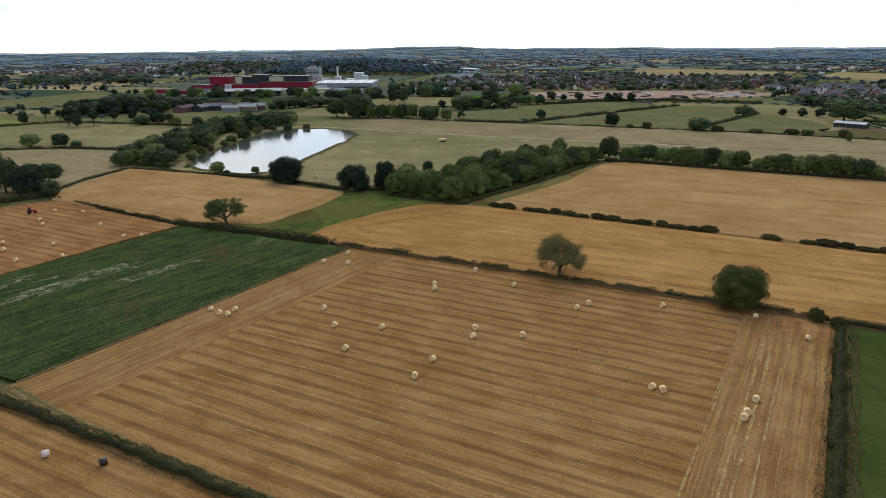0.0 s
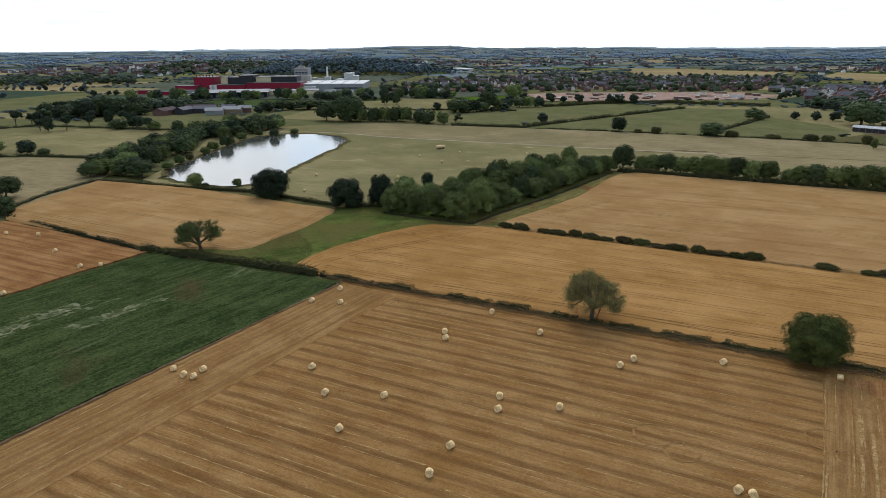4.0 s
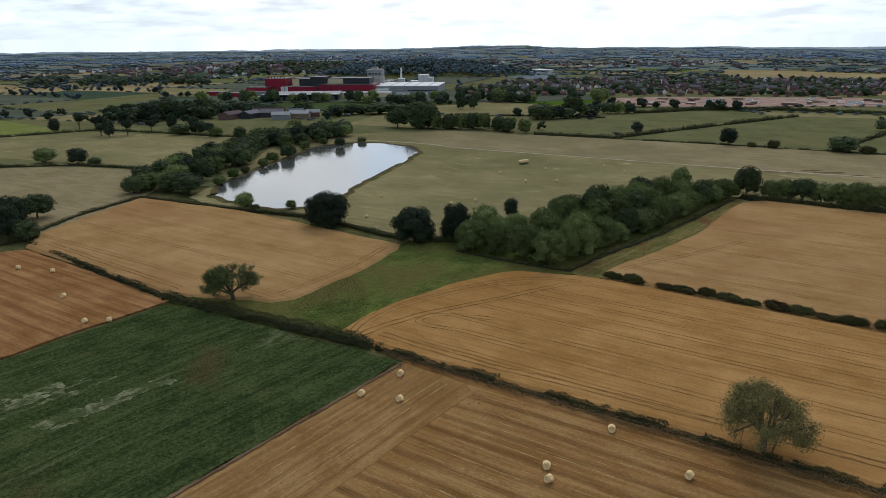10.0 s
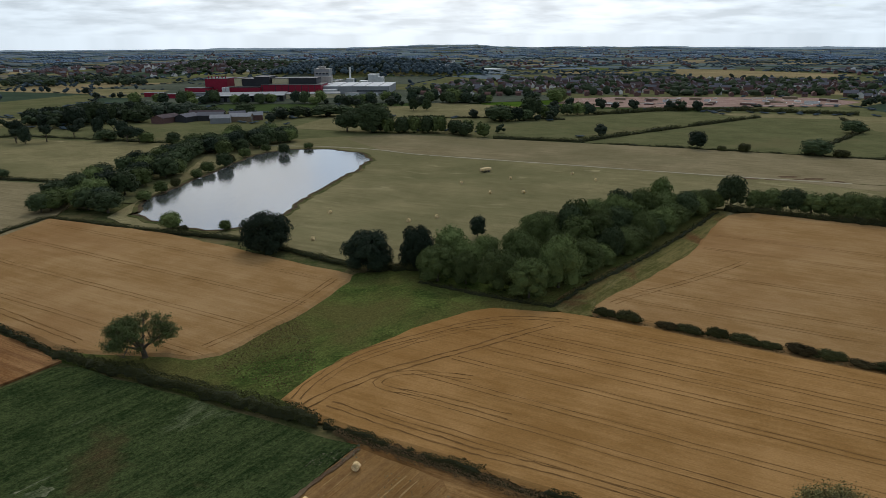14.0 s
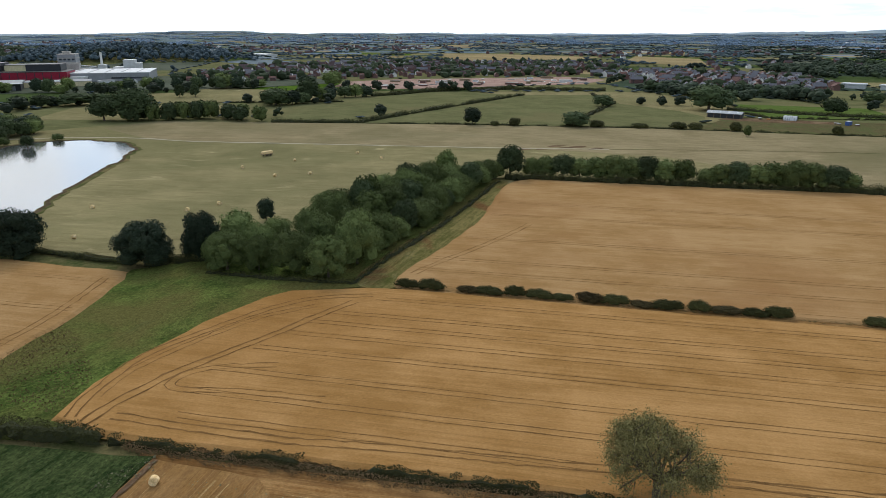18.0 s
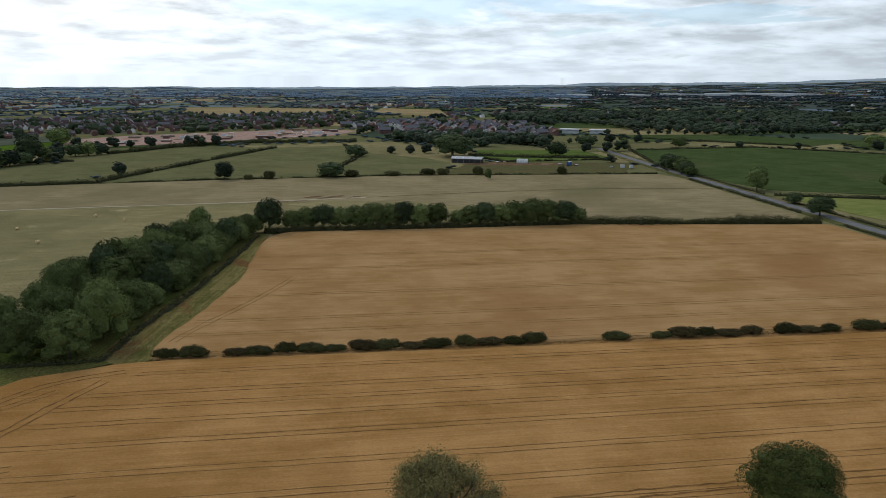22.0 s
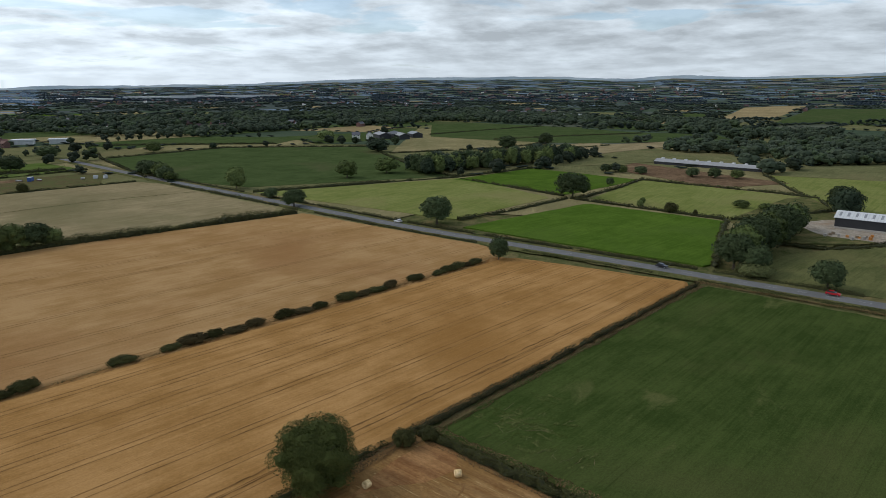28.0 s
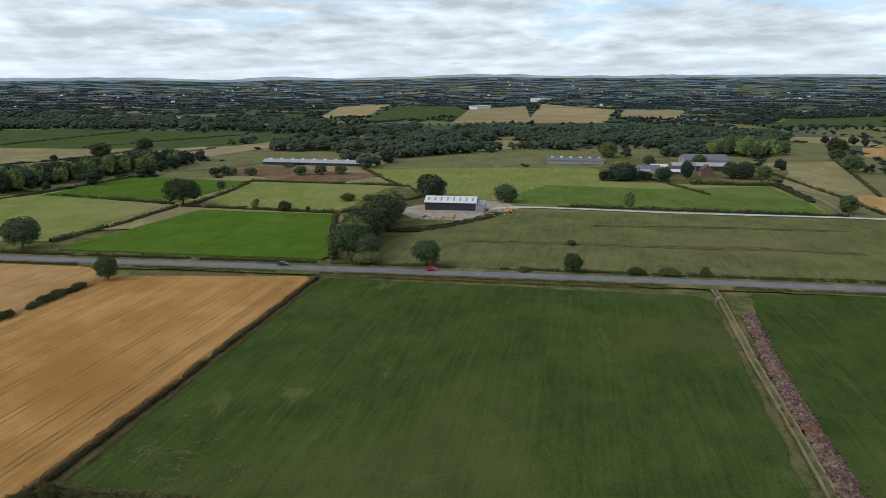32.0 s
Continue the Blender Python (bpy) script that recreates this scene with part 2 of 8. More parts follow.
def ribbed(name, color, pitch, rough=0.5, axis=0, amount=0.35):
    """Profiled sheet metal: ribs across one local axis."""
    m, nt, b = nodes_of(name)
    tc = nt.nodes.new("ShaderNodeTexCoord").outputs["Object"]
    sep = nt.nodes.new("ShaderNodeSeparateXYZ")
    nt.links.new(tc, sep.inputs[0])
    s = nt.nodes.new("ShaderNodeMath")
    s.operation = "SINE"
    nt.links.new(arith(nt, "MULTIPLY", sep.outputs[axis], 6.2832 / pitch), s.inputs[0])
    wear = noise_of(nt, tc, 0.25, 5, 0.65)
    col = blend(nt, ranged(nt, wear, 0.35, 0.7), tuple(v * 0.8 for v in color), color)
    nt.links.new(blend(nt, ranged(nt, s.outputs[0], 0.2, 1.0, 0.0, amount), col, tuple(v * 0.6 for v in color)), b.inputs["Base Color"])
    b.inputs["Roughness"].default_value = rough
    bumped(nt, b, s.outputs[0], 0.3, 0.05)
    return m


M = {}
M["wheat"] = crop("ripe_wheat", (0.295, 0.155, 0.0500), (0.420, 0.234, 0.0877), (0.273, 0.138, 0.0418), (0.50, 0.76), 0.45, 0.28, big=0.012, speck=0.13, lines=0.30)
M["wheat_pale"] = crop("pale_wheat", (0.305, 0.174, 0.0675), (0.403, 0.247, 0.1102), (0.282, 0.149, 0.0608), (0.5, 0.76), 0.45, 0.25, big=0.012, speck=0.12, lines=0.25)
M["stubble"] = crop("cut_stubble", (0.217, 0.108, 0.0357), (0.340, 0.196, 0.0789), (0.234, 0.125, 0.0385), (0.56, 0.76), 0.6, 0.4, rows=4.7,
                    row_dark=(0.109, 0.053, 0.020), row_amount=0.66, big=0.02, speck=0.22, lines=0.5)
M["headland"] = crop("headland_stubble", (0.212, 0.108, 0.0375), (0.334, 0.198, 0.0827), (0.227, 0.123, 0.0423), (0.5, 0.75), 0.6, 0.4, rows=3.6,
                     row_dark=(0.161, 0.084, 0.034), row_amount=0.5, big=0.03, speck=0.22, lines=0.6)
M["stubble_red"] = crop("reddish_stubble", (0.219, 0.103, 0.0385), (0.360, 0.195, 0.0834), (0.190, 0.084, 0.0315), (0.5, 0.72), 0.6, 0.4, rows=4.5,
                        row_dark=(0.132, 0.060, 0.025), row_amount=0.55, big=0.02, speck=0.22, lines=0.5)
M["rough_green"] = crop("weedy_grass", (0.024, 0.040, 0.0135), (0.077, 0.097, 0.0344), (0.086, 0.064, 0.0288), (0.60, 0.74), 0.55, 0.75, big=0.03,
                        spot=(0.110, 0.126, 0.060), bump=1.0, speck=0.55, lines=0.45)
M["marsh"] = crop("rough_meadow", (0.045, 0.070, 0.0168), (0.132, 0.168, 0.0420), (0.121, 0.111, 0.0357), (0.40, 0.60), 0.15, 0.8, big=0.03,
                  spot=(0.105, 0.118, 0.044), bump=1.0, speck=0.55)
M["pasture"] = crop("dry_pasture", (0.185, 0.159, 0.0765), (0.287, 0.242, 0.1202), (0.149, 0.141, 0.0640), (0.44, 0.72), 0.4, 0.5, big=0.009, spot=(0.34, 0.285, 0.15), speck=0.32, lines=0.25)
M["pasture_tan"] = crop("bleached_pasture", (0.205, 0.164, 0.0858), (0.312, 0.250, 0.1408), (0.175, 0.152, 0.0770), (0.48, 0.72), 0.6, 0.35, big=0.009, lines=0.45)
M["meadow"] = crop("grazed_meadow", (0.104, 0.108, 0.0460), (0.169, 0.163, 0.0750), (0.169, 0.146, 0.0700), (0.5, 0.72), 0.4, 0.5, big=0.012)
M["meadow_green"] = crop("green_grazed_meadow", (0.080, 0.090, 0.0330), (0.138, 0.139, 0.0550), (0.154, 0.131, 0.0594), (0.5, 0.72), 0.4, 0.5, big=0.014, lines=0.2)
M["lush"] = crop("yellow_green_grass", (0.134, 0.157, 0.0396), (0.204, 0.218, 0.0696), (0.228, 0.204, 0.0840), (0.5, 0.7), 0.6, 0.35, big=0.012, lines=0.2)
M["bright_pale"] = crop("green_lane_grass", (0.072, 0.110, 0.024), (0.115, 0.152, 0.042), (0.14, 0.150, 0.058), (0.55, 0.7), 0.5, 0.35, big=0.012)
M["bright"] = crop("fresh_grass", (0.053, 0.098, 0.0132), (0.085, 0.139, 0.0204), (0.074, 0.118, 0.0216), (0.5, 0.7), 0.5, 0.35, big=0.015)
M["ley"] = crop("sown_grass_ley", (0.034, 0.053, 0.0132), (0.059, 0.081, 0.0213), (0.077, 0.084, 0.0276), (0.50, 0.72), 0.45, 0.4, big=0.014,
                spot=(0.088, 0.098, 0.032), speck=0.2, lines=0.25)
M["green_mid"] = crop("leafy_green_crop", (0.044, 0.066, 0.022), (0.074, 0.100, 0.036), (0.090, 0.092, 0.042), (0.55, 0.75), 0.5, 0.4, big=0.012)
M["verge"] = crop("verge_grass", (0.06, 0.075, 0.024), (0.14, 0.13, 0.055), (0.19, 0.15, 0.07), (0.5, 0.65), 0.3, 0.7, big=0.06, bump=0.8)
M["margin"] = crop("grassy_field_margin", (0.098, 0.098, 0.0289), (0.218, 0.175, 0.0673), (0.155, 0.082, 0.0346), (0.54, 0.68), 0.5, 0.6, big=0.05, spot=(0.24, 0.20, 0.10), bump=0.8, speck=0.4, lines=0.5)
M["straw_verge"] = crop("dry_verge", (0.145, 0.098, 0.043), (0.27, 0.19, 0.088), (0.120, 0.096, 0.038), (0.5, 0.68), 0.3, 0.7, big=0.08, bump=0.8)
M["soil"] = crop("bare_soil", (0.10, 0.062, 0.036), (0.19, 0.125, 0.075), (0.22, 0.15, 0.09), (0.5, 0.7), 0.3, 0.7, big=0.06, bump=0.8)
M["site"] = crop("graded_building_site", (0.280, 0.175, 0.1323), (0.448, 0.310, 0.2548), (0.224, 0.150, 0.0980), (0.52, 0.7), 0.6, 0.5, big=0.03, spot=(0.52, 0.46, 0.42), bump=0.6)
M["dead_grass"] = crop("bleached_dead_grass", (0.125, 0.135, 0.070), (0.275, 0.265, 0.160), (0.065, 0.085, 0.034), (0.42, 0.58), 0.4, 0.8, big=0.25, bump=0.8, speck=0.5)
M["weeds"] = crop("paler_weeds", (0.052, 0.066, 0.018), (0.092, 0.101, 0.034), (0.043, 0.060, 0.015), (0.45, 0.6), 0.4, 0.8, big=0.2, speck=0.4)
M["worn"] = crop("trodden_meadow", (0.085, 0.070, 0.034), (0.140, 0.118, 0.056), (0.10, 0.105, 0.042), (0.45, 0.6), 0.5, 0.7, big=0.1, speck=0.3)
M["straw_line"] = crop("loose_straw", (0.28, 0.172, 0.070), (0.43, 0.290, 0.132), (0.23, 0.135, 0.052), (0.48, 0.62), 0.4, 0.8, big=0.3, speck=0.4)
M["yard"] = crop("stony_yard", (0.24, 0.20, 0.15), (0.42, 0.37, 0.30), (0.30, 0.22, 0.15), (0.5, 0.7), 0.3, 0.8, big=0.08, bump=0.6)
M["rubble"] = crop("rubble_heap", (0.080, 0.048, 0.037), (0.215, 0.150, 0.122), (0.16, 0.078, 0.046), (0.56, 0.72), 0.2, 1.1, big=0.10, bump=1.0, speck=0.6)
M["mud"] = plain("bank_mud", (0.10, 0.075, 0.045), 0.85, 0, 0.4, 0.3, 0.0, bump=0.5)
M["track"] = plain("worn_track", (0.19, 0.15, 0.09), 0.95, 0, 0.3, 0.2, 0.0, bump=0.3)
M["chalk"] = plain("pale_stone_lane", (0.45, 0.42, 0.36), 0.95, 0, 0.15, 0.3, bump=0.3)
M["tram"] = plain("trodden_tramline", (0.190, 0.102, 0.038), 0.95, 0, 0.38, 0.25, 0.0, bump=0.3)
M["asphalt"] = plain("asphalt", (0.150, 0.148, 0.146), 0.9, 0, 0.15, 0.15, 0.08, bump=0.2)
M["paint"] = plain("road_paint", (0.40, 0.40, 0.39), 0.8, 0, 0.12, 1.0)
M["concrete"] = plain("concrete", (0.40, 0.37, 0.33), 0.9, 0, 0.2, 0.15, bump=0.2)
M["oak_leaf"] = leafy("oak_foliage", (0.031, 0.046, 0.020), (0.070, 0.091, 0.040))
M["dark_leaf"] = leafy("dark_foliage", (0.018, 0.028, 0.0176), (0.042, 0.058, 0.0330))
M["willow_leaf"] = leafy("willow_foliage", (0.052, 0.073, 0.0238), (0.148, 0.180, 0.0605))
M["ash_leaf"] = leafy("thinning_foliage", (0.095, 0.088, 0.034), (0.225, 0.198, 0.078))
M["open_leaf"] = leafy("sunlit_oak_foliage", (0.050, 0.070, 0.024), (0.135, 0.158, 0.055))
M["olive_leaf"] = leafy("olive_oak_foliage", (0.046, 0.062, 0.0171), (0.141, 0.162, 0.0468))
M["green_leaf"] = leafy("green_foliage", (0.042, 0.061, 0.020), (0.106, 0.132, 0.040))
M["hedge_leaf"] = leafy("hedge_foliage", (0.037, 0.040, 0.015), (0.082, 0.082, 0.030))
# inner hedge body: the shade between the leaves is put into this darker colour
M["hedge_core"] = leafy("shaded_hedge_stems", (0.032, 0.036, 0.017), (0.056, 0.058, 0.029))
M["brown_leaf"] = leafy("browning_hedge", (0.082, 0.054, 0.026), (0.190, 0.126, 0.060))
M["rust_leaf"] = leafy("rusty_hedge_foliage", (0.044, 0.036, 0.017), (0.100, 0.078, 0.034))
M["pale_leaf"] = leafy("pale_shrub", (0.085, 0.10, 0.035), (0.17, 0.18, 0.075))
M["dead_leaf"] = leafy("bleached_grass", (0.17, 0.16, 0.09), (0.30, 0.27, 0.16))
M["path"] = plain("trodden_pale_path", (0.40, 0.35, 0.25), 0.95, 0, 0.2, 0.2, 0.0, bump=0.3)
# far_* and hazy_* surfaces: the blue of the haze is put into their base colour
M["far_green"] = crop("far_green_field", (0.040, 0.061, 0.0391), (0.078, 0.102, 0.0644), (0.060, 0.082, 0.0506), (0.45, 0.7), 0.4, 0.3, big=0.004)
M["far_olive"] = crop("far_olive_field", (0.075, 0.087, 0.0592), (0.125, 0.133, 0.0953), (0.085, 0.099, 0.0696), (0.45, 0.7), 0.4, 0.3, big=0.004)
M["far_tan"] = crop("far_ripe_field", (0.247, 0.186, 0.0935), (0.351, 0.273, 0.1430), (0.221, 0.174, 0.0880), (0.45, 0.7), 0.4, 0.3, big=0.004)
M["far_leaf"] = leafy("hazed_woodland_foliage", (0.055, 0.081, 0.0958), (0.106, 0.144, 0.1597))
# darker copy of far_leaf, mainly for the east where the haze glows less
M["deep_leaf"] = leafy("less_hazed_wood_foliage", (0.020, 0.031, 0.024), (0.046, 0.062, 0.046))
M["wood_dark"] = leafy("dark_wood_foliage", (0.025, 0.035, 0.0222), (0.045, 0.058, 0.0348))
M["wood_green"] = leafy("green_wood_foliage", (0.031, 0.046, 0.0232), (0.058, 0.076, 0.0380))
M["wood_grey"] = leafy("grey_wood_foliage", (0.037, 0.049, 0.0327), (0.065, 0.080, 0.0519))
# farthest woods and fields, with most haze mixed into the colour
M["hazy_leaf"] = leafy("hazed_wood_foliage", (0.083, 0.125, 0.1739), (0.137, 0.188, 0.2463))
# dimmer copy of hazy_leaf for the east, away from the sun
M["hazy_deep_leaf"] = leafy("dim_hazed_wood_foliage", (0.028, 0.043, 0.056), (0.052, 0.072, 0.086))
M["hazy_green"] = crop("hazed_green_field", (0.103, 0.142, 0.1333), (0.162, 0.199, 0.1790), (0.092, 0.127, 0.1296), (0.45, 0.7), 0.4, 0.3, big=0.004)
M["hazy_tan"] = crop("hazed_ripe_field", (0.17, 0.145, 0.105), (0.23, 0.20, 0.15), (0.15, 0.135, 0.10), (0.45, 0.7), 0.4, 0.3, big=0.004)
# backdrop hills: the haze blue is given off as emission
mh, nth, bh = nodes_of("glowing_haze_hills")
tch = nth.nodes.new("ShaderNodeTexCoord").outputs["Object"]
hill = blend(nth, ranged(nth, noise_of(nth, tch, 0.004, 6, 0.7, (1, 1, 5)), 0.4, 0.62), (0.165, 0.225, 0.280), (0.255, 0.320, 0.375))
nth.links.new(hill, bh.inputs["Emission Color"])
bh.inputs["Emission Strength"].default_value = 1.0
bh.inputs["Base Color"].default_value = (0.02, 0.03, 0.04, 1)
M["haze_hills"] = mh
M["bark"] = plain("bark", (0.10, 0.08, 0.055), 0.95, 0, 0.35, 1.5, bump=0.6)
M["straw"] = crop("bale_straw", (0.70, 0.485, 0.225), (0.92, 0.70, 0.39), (0.78, 0.56, 0.27), (0.5, 0.7), 0.4, 0.8, big=0.4, bump=0.35)
M["straw_end"] = crop("bale_end_straw", (0.68, 0.49, 0.245), (0.93, 0.72, 0.42), (0.76, 0.56, 0.28), (0.5, 0.7), 0.2, 0.9, big=0.6, bump=0.35)
M["pale_wrap"] = plain("pale_net_wrap", (0.74, 0.58, 0.50), 0.6, 0, 0.1, 2.0, 0.3)
M["wrap"] = plain("black_bale_wrap", (0.02, 0.02, 0.022), 0.35, 0, 0.3, 2.0, 0.5)
M["brick"] = plain("red_brick", (0.150, 0.084, 0.072), 0.9, 0, 0.22, 0.8)
M["render_wall"] = plain("white_render", (0.72, 0.70, 0.65), 0.85, 0, 0.08, 0.5)
M["tile_brown"] = plain("brown_roof_tile", (0.082, 0.058, 0.060), 0.85, 0, 0.25, 0.7, 0.15)
M["tile_grey"] = plain("grey_slate", (0.135, 0.133, 0.148), 0.8, 0, 0.2, 0.7, 0.15)
M["tile_red"] = plain("red_roof_tile", (0.16, 0.085, 0.068), 0.85, 0, 0.22, 0.7)
M["glass"] = plain("dark_glass", (0.04, 0.05, 0.06), 0.12, 0, 0.1, 1.0, 0.6)
M["red_sheet"] = ribbed("crimson_cladding", (0.30, 0.016, 0.042), 1.2)
M["dark_sheet"] = ribbed("charcoal_cladding", (0.045, 0.046, 0.05), 1.0)
M["tan_sheet"] = ribbed("buff_cladding", (0.72, 0.62, 0.38), 1.5)
M["grey_sheet"] = ribbed("grey_cladding", (0.30, 0.31, 0.32), 1.2)
M["white_sheet"] = ribbed("white_cladding", (0.66, 0.67, 0.66), 1.2)
M["pale_sheet"] = ribbed("pale_roof_sheet", (0.48, 0.49, 0.49), 1.2)
M["roof_sheet"] = ribbed("fibre_cement_roof", (0.36, 0.36, 0.36), 0.9, 0.8)
M["blue"] = plain("blue_paint", (0.05, 0.10, 0.28), 0.5)
M["steel"] = plain("galvanised_steel", (0.42, 0.43, 0.44), 0.45, 0.6, 0.15, 1.0)
M["wood"] = plain("weathered_timber", (0.23, 0.17, 0.11), 0.9, 0, 0.3, 1.5)
M["orange"] = plain("orange_machine_paint", (0.55, 0.22, 0.04), 0.5)
M["car_red"] = plain("red_car_paint", (0.42, 0.02, 0.025), 0.25, 0, 0.06, 1.0, 0.6)
M["car_white"] = plain("white_car_paint", (0.75, 0.75, 0.75), 0.25, 0, 0.06, 1.0, 0.6)
M["car_black"] = plain("black_car_paint", (0.02, 0.02, 0.024), 0.2, 0, 0.1, 1.0, 0.6)
M["rubber"] = plain("rubber", (0.02, 0.02, 0.02), 0.9)
mw, ntw, bw = nodes_of("pond_water")
bw.inputs["Base Color"].default_value = (0.085, 0.092, 0.085, 1)
bw.inputs["Roughness"].default_value, bw.inputs["Specular IOR Level"].default_value, bw.inputs["IOR"].default_value = 0.05, 1.0, 1.85
tcw = ntw.nodes.new("ShaderNodeTexCoord").outputs["Object"]
bumped(ntw, bw, noise_of(ntw, tcw, 0.35, 5, 0.65, (1, 2.5, 1)), 0.11, 0.3)
M["water"] = mw


# ---- builders ----


def smooth(a, b, x):
    t = np.clip((np.asarray(x, float) - a) / (b - a), 0, 1)
    return t * t * (3 - 2 * t)


LAND = 4560.0
AZ = [-180, -60, -29, -22, -14, -5, 0, 4, 6, 9, 19, 20, 28, 37, 47, 56, 65, 69, 77, 88, 94, 97, 102, 110, 113, 120, 132, 136, 145, 180]
RISE = [40, 8, 8, 6, 2, 5, 17, 17, 5, 4, 7, -2, 0, 7, 22, 38, 51, 68, 89, 99, 87, 103, 98, 116, 124, 115, 117, 122, 114, 60]


def skyline(az):
    """Slope of the sight line from the flight height to the skyline, in direction az."""
    return (np.interp(az, AZ, RISE) - 65) / 4780


def terrain(x, y):
    """Height of the land: level round the fields, rising slowly towards the skyline."""
    x, y = np.asarray(x, float), np.asarray(y, float) - 130
    r, az = np.hypot(x, y), np.degrees(np.arctan2(x, y))
    band = np.radians(np.interp(az, [-60, -10, 0, 25, 45, 90, 130, 180], [0.16, 0.10, 0.03, 0.10, 0.14, 0.20, 0.14, 0.14]))
    u = np.clip((r - 2400) / (LAND - 2400), 0, 1)
    rise = 65 + r * ((1 - u) * (-65 / 2400) + u * (skyline(az) - band))
    bumps = 6.0 * np.sin(az * 0.55 + 1.0) * np.sin(r * 0.0017 + az * 0.11) + 3.0 * np.sin(az * 1.7 + r * 0.003)
    knoll = 24 * np.exp(-(((x + 95) / 190) ** 2) - ((y - 1270) / 130) ** 2) + 15 * np.exp(-(((x + 420) / 260) ** 2) - ((y - 1560) / 170) ** 2)
    return smooth(2400, 2500, r) * rise + 0.5 * smooth(1800, 3200, r) * (1 - smooth(3700, 4450, r)) * bumps + knoll


def hgt(x, y):
    return float(terrain(x, y))


def mesh_of(name, verts, faces, mats, smooth_faces=False, mat_index=None):
    me = bpy.data.meshes.new(name)
    verts = np.asarray(verts, np.float32)
    faces = np.asarray(faces, np.int32)
    k = faces.shape[1]
    me.vertices.add(len(verts))
    me.vertices.foreach_set("co", verts.ravel())
    me.loops.add(faces.size)
    me.loops.foreach_set("vertex_index", faces.ravel())
    me.polygons.add(len(faces))
    me.polygons.foreach_set("loop_start", np.arange(0, faces.size, k, dtype=np.int32))
    for m in mats if isinstance(mats, (list, tuple)) else [mats]:
        me.materials.append(m)
    if mat_index is not None:
        me.polygons.foreach_set("material_index", np.asarray(mat_index, np.int32))
    me.polygons.foreach_set("use_smooth", np.full(len(faces), smooth_faces))
    me.update(calc_edges=True)
    return me


def mesh_bm(name, bm, material):
    bmesh.ops.recalc_face_normals(bm, faces=bm.faces)
    me = bpy.data.meshes.new(name)
    bm.to_mesh(me)
    bm.free()
    for m in material if isinstance(material, (list, tuple)) else [material]:
        me.materials.append(m)
    return me


def part(name, bm, material, parent=None, label=""):
    me = bm if isinstance(bm, bpy.types.Mesh) else mesh_bm(name, bm, material)
    ob = new(name, me)
    if parent is not None:
        ob.parent = parent
    return tagged(ob, label)


def thing(name, x, y, z=0.0, turn=0.0, label="", category="", group="", kind=""):
    ob = new(name)
    ob.matrix_world = pose(x, y, z, 0, 0, turn)
    ob.matrix_basis = pose(x, y, z, 0, 0, turn)
    return tagged(ob, label, category, group, kind)


def box_bm(boxes, bevel=0.0):
    """A bmesh of boxes (x0, y0, z0, x1, y1, z1)."""
    bm = bmesh.new()
    for x0, y0, z0, x1, y1, z1 in boxes:
        m = Matrix.LocRotScale(((x0 + x1) / 2, (y0 + y1) / 2, (z0 + z1) / 2), None, (x1 - x0, y1 - y0, z1 - z0))
        bmesh.ops.create_cube(bm, size=1.0, matrix=m)
    if bevel:
        bmesh.ops.bevel(bm, geom=bm.edges[:], offset=bevel, segments=1, affect="EDGES")
    return bm


def prism_bm(profile, y0, y1):
    """The x-z profile drawn out along y."""
    bm = bmesh.new()
    a = [bm.verts.new((x, y0, z)) for x, z in profile]
    b = [bm.verts.new((x, y1, z)) for x, z in profile]
    bm.faces.new(a)
    bm.faces.new(b[::-1])
    n = len(profile)
    for i in range(n):
        bm.faces.new((a[i], b[i], b[(i + 1) % n], a[(i + 1) % n]))
    return bm


def inside(poly, x, y):
    x, y = np.asarray(x, float), np.asarray(y, float)
    hit = np.zeros(np.broadcast(x, y).shape, bool)
    p = np.asarray(poly, float)
    for (ax, ay), (bx, by) in zip(p, np.roll(p, -1, 0)):
        if ay != by:
            hit ^= ((ay > y) != (by > y)) & (x < (bx - ax) * (y - ay) / (by - ay) + ax)
    return hit


def resample(pts, step, closed=False):
    p = np.asarray(pts, float)
    if closed:
        p = np.vstack([p, p[:1]])
    seg = np.hypot(*np.diff(p, axis=0).T)
    s = np.r_[0, np.cumsum(seg)]
    n = max(2, int(round(s[-1] / step)) + 1)
    u = np.linspace(0, s[-1], n)
    return np.stack([np.interp(u, s, p[:, 0]), np.interp(u, s, p[:, 1])], 1)


def curved(pts, step):
    """Points along a smooth curve through pts."""
    p = np.asarray(pts, float)
    q = np.vstack([2 * p[0] - p[1], p, 2 * p[-1] - p[-2]])
    out = []
    for i in range(1, len(q) - 2):
        a, b, c, d = q[i - 1 : i + 3]
        for t in np.linspace(0, 1, max(2, int(np.hypot(*(c - b)) / step)), endpoint=False):
            out.append(0.5 * (2 * b + (c - a) * t + (2 * a - 5 * b + 4 * c - d) * t**2 + (3 * b - a - 3 * c + d) * t**3))
    return np.array(out + [p[-1]])


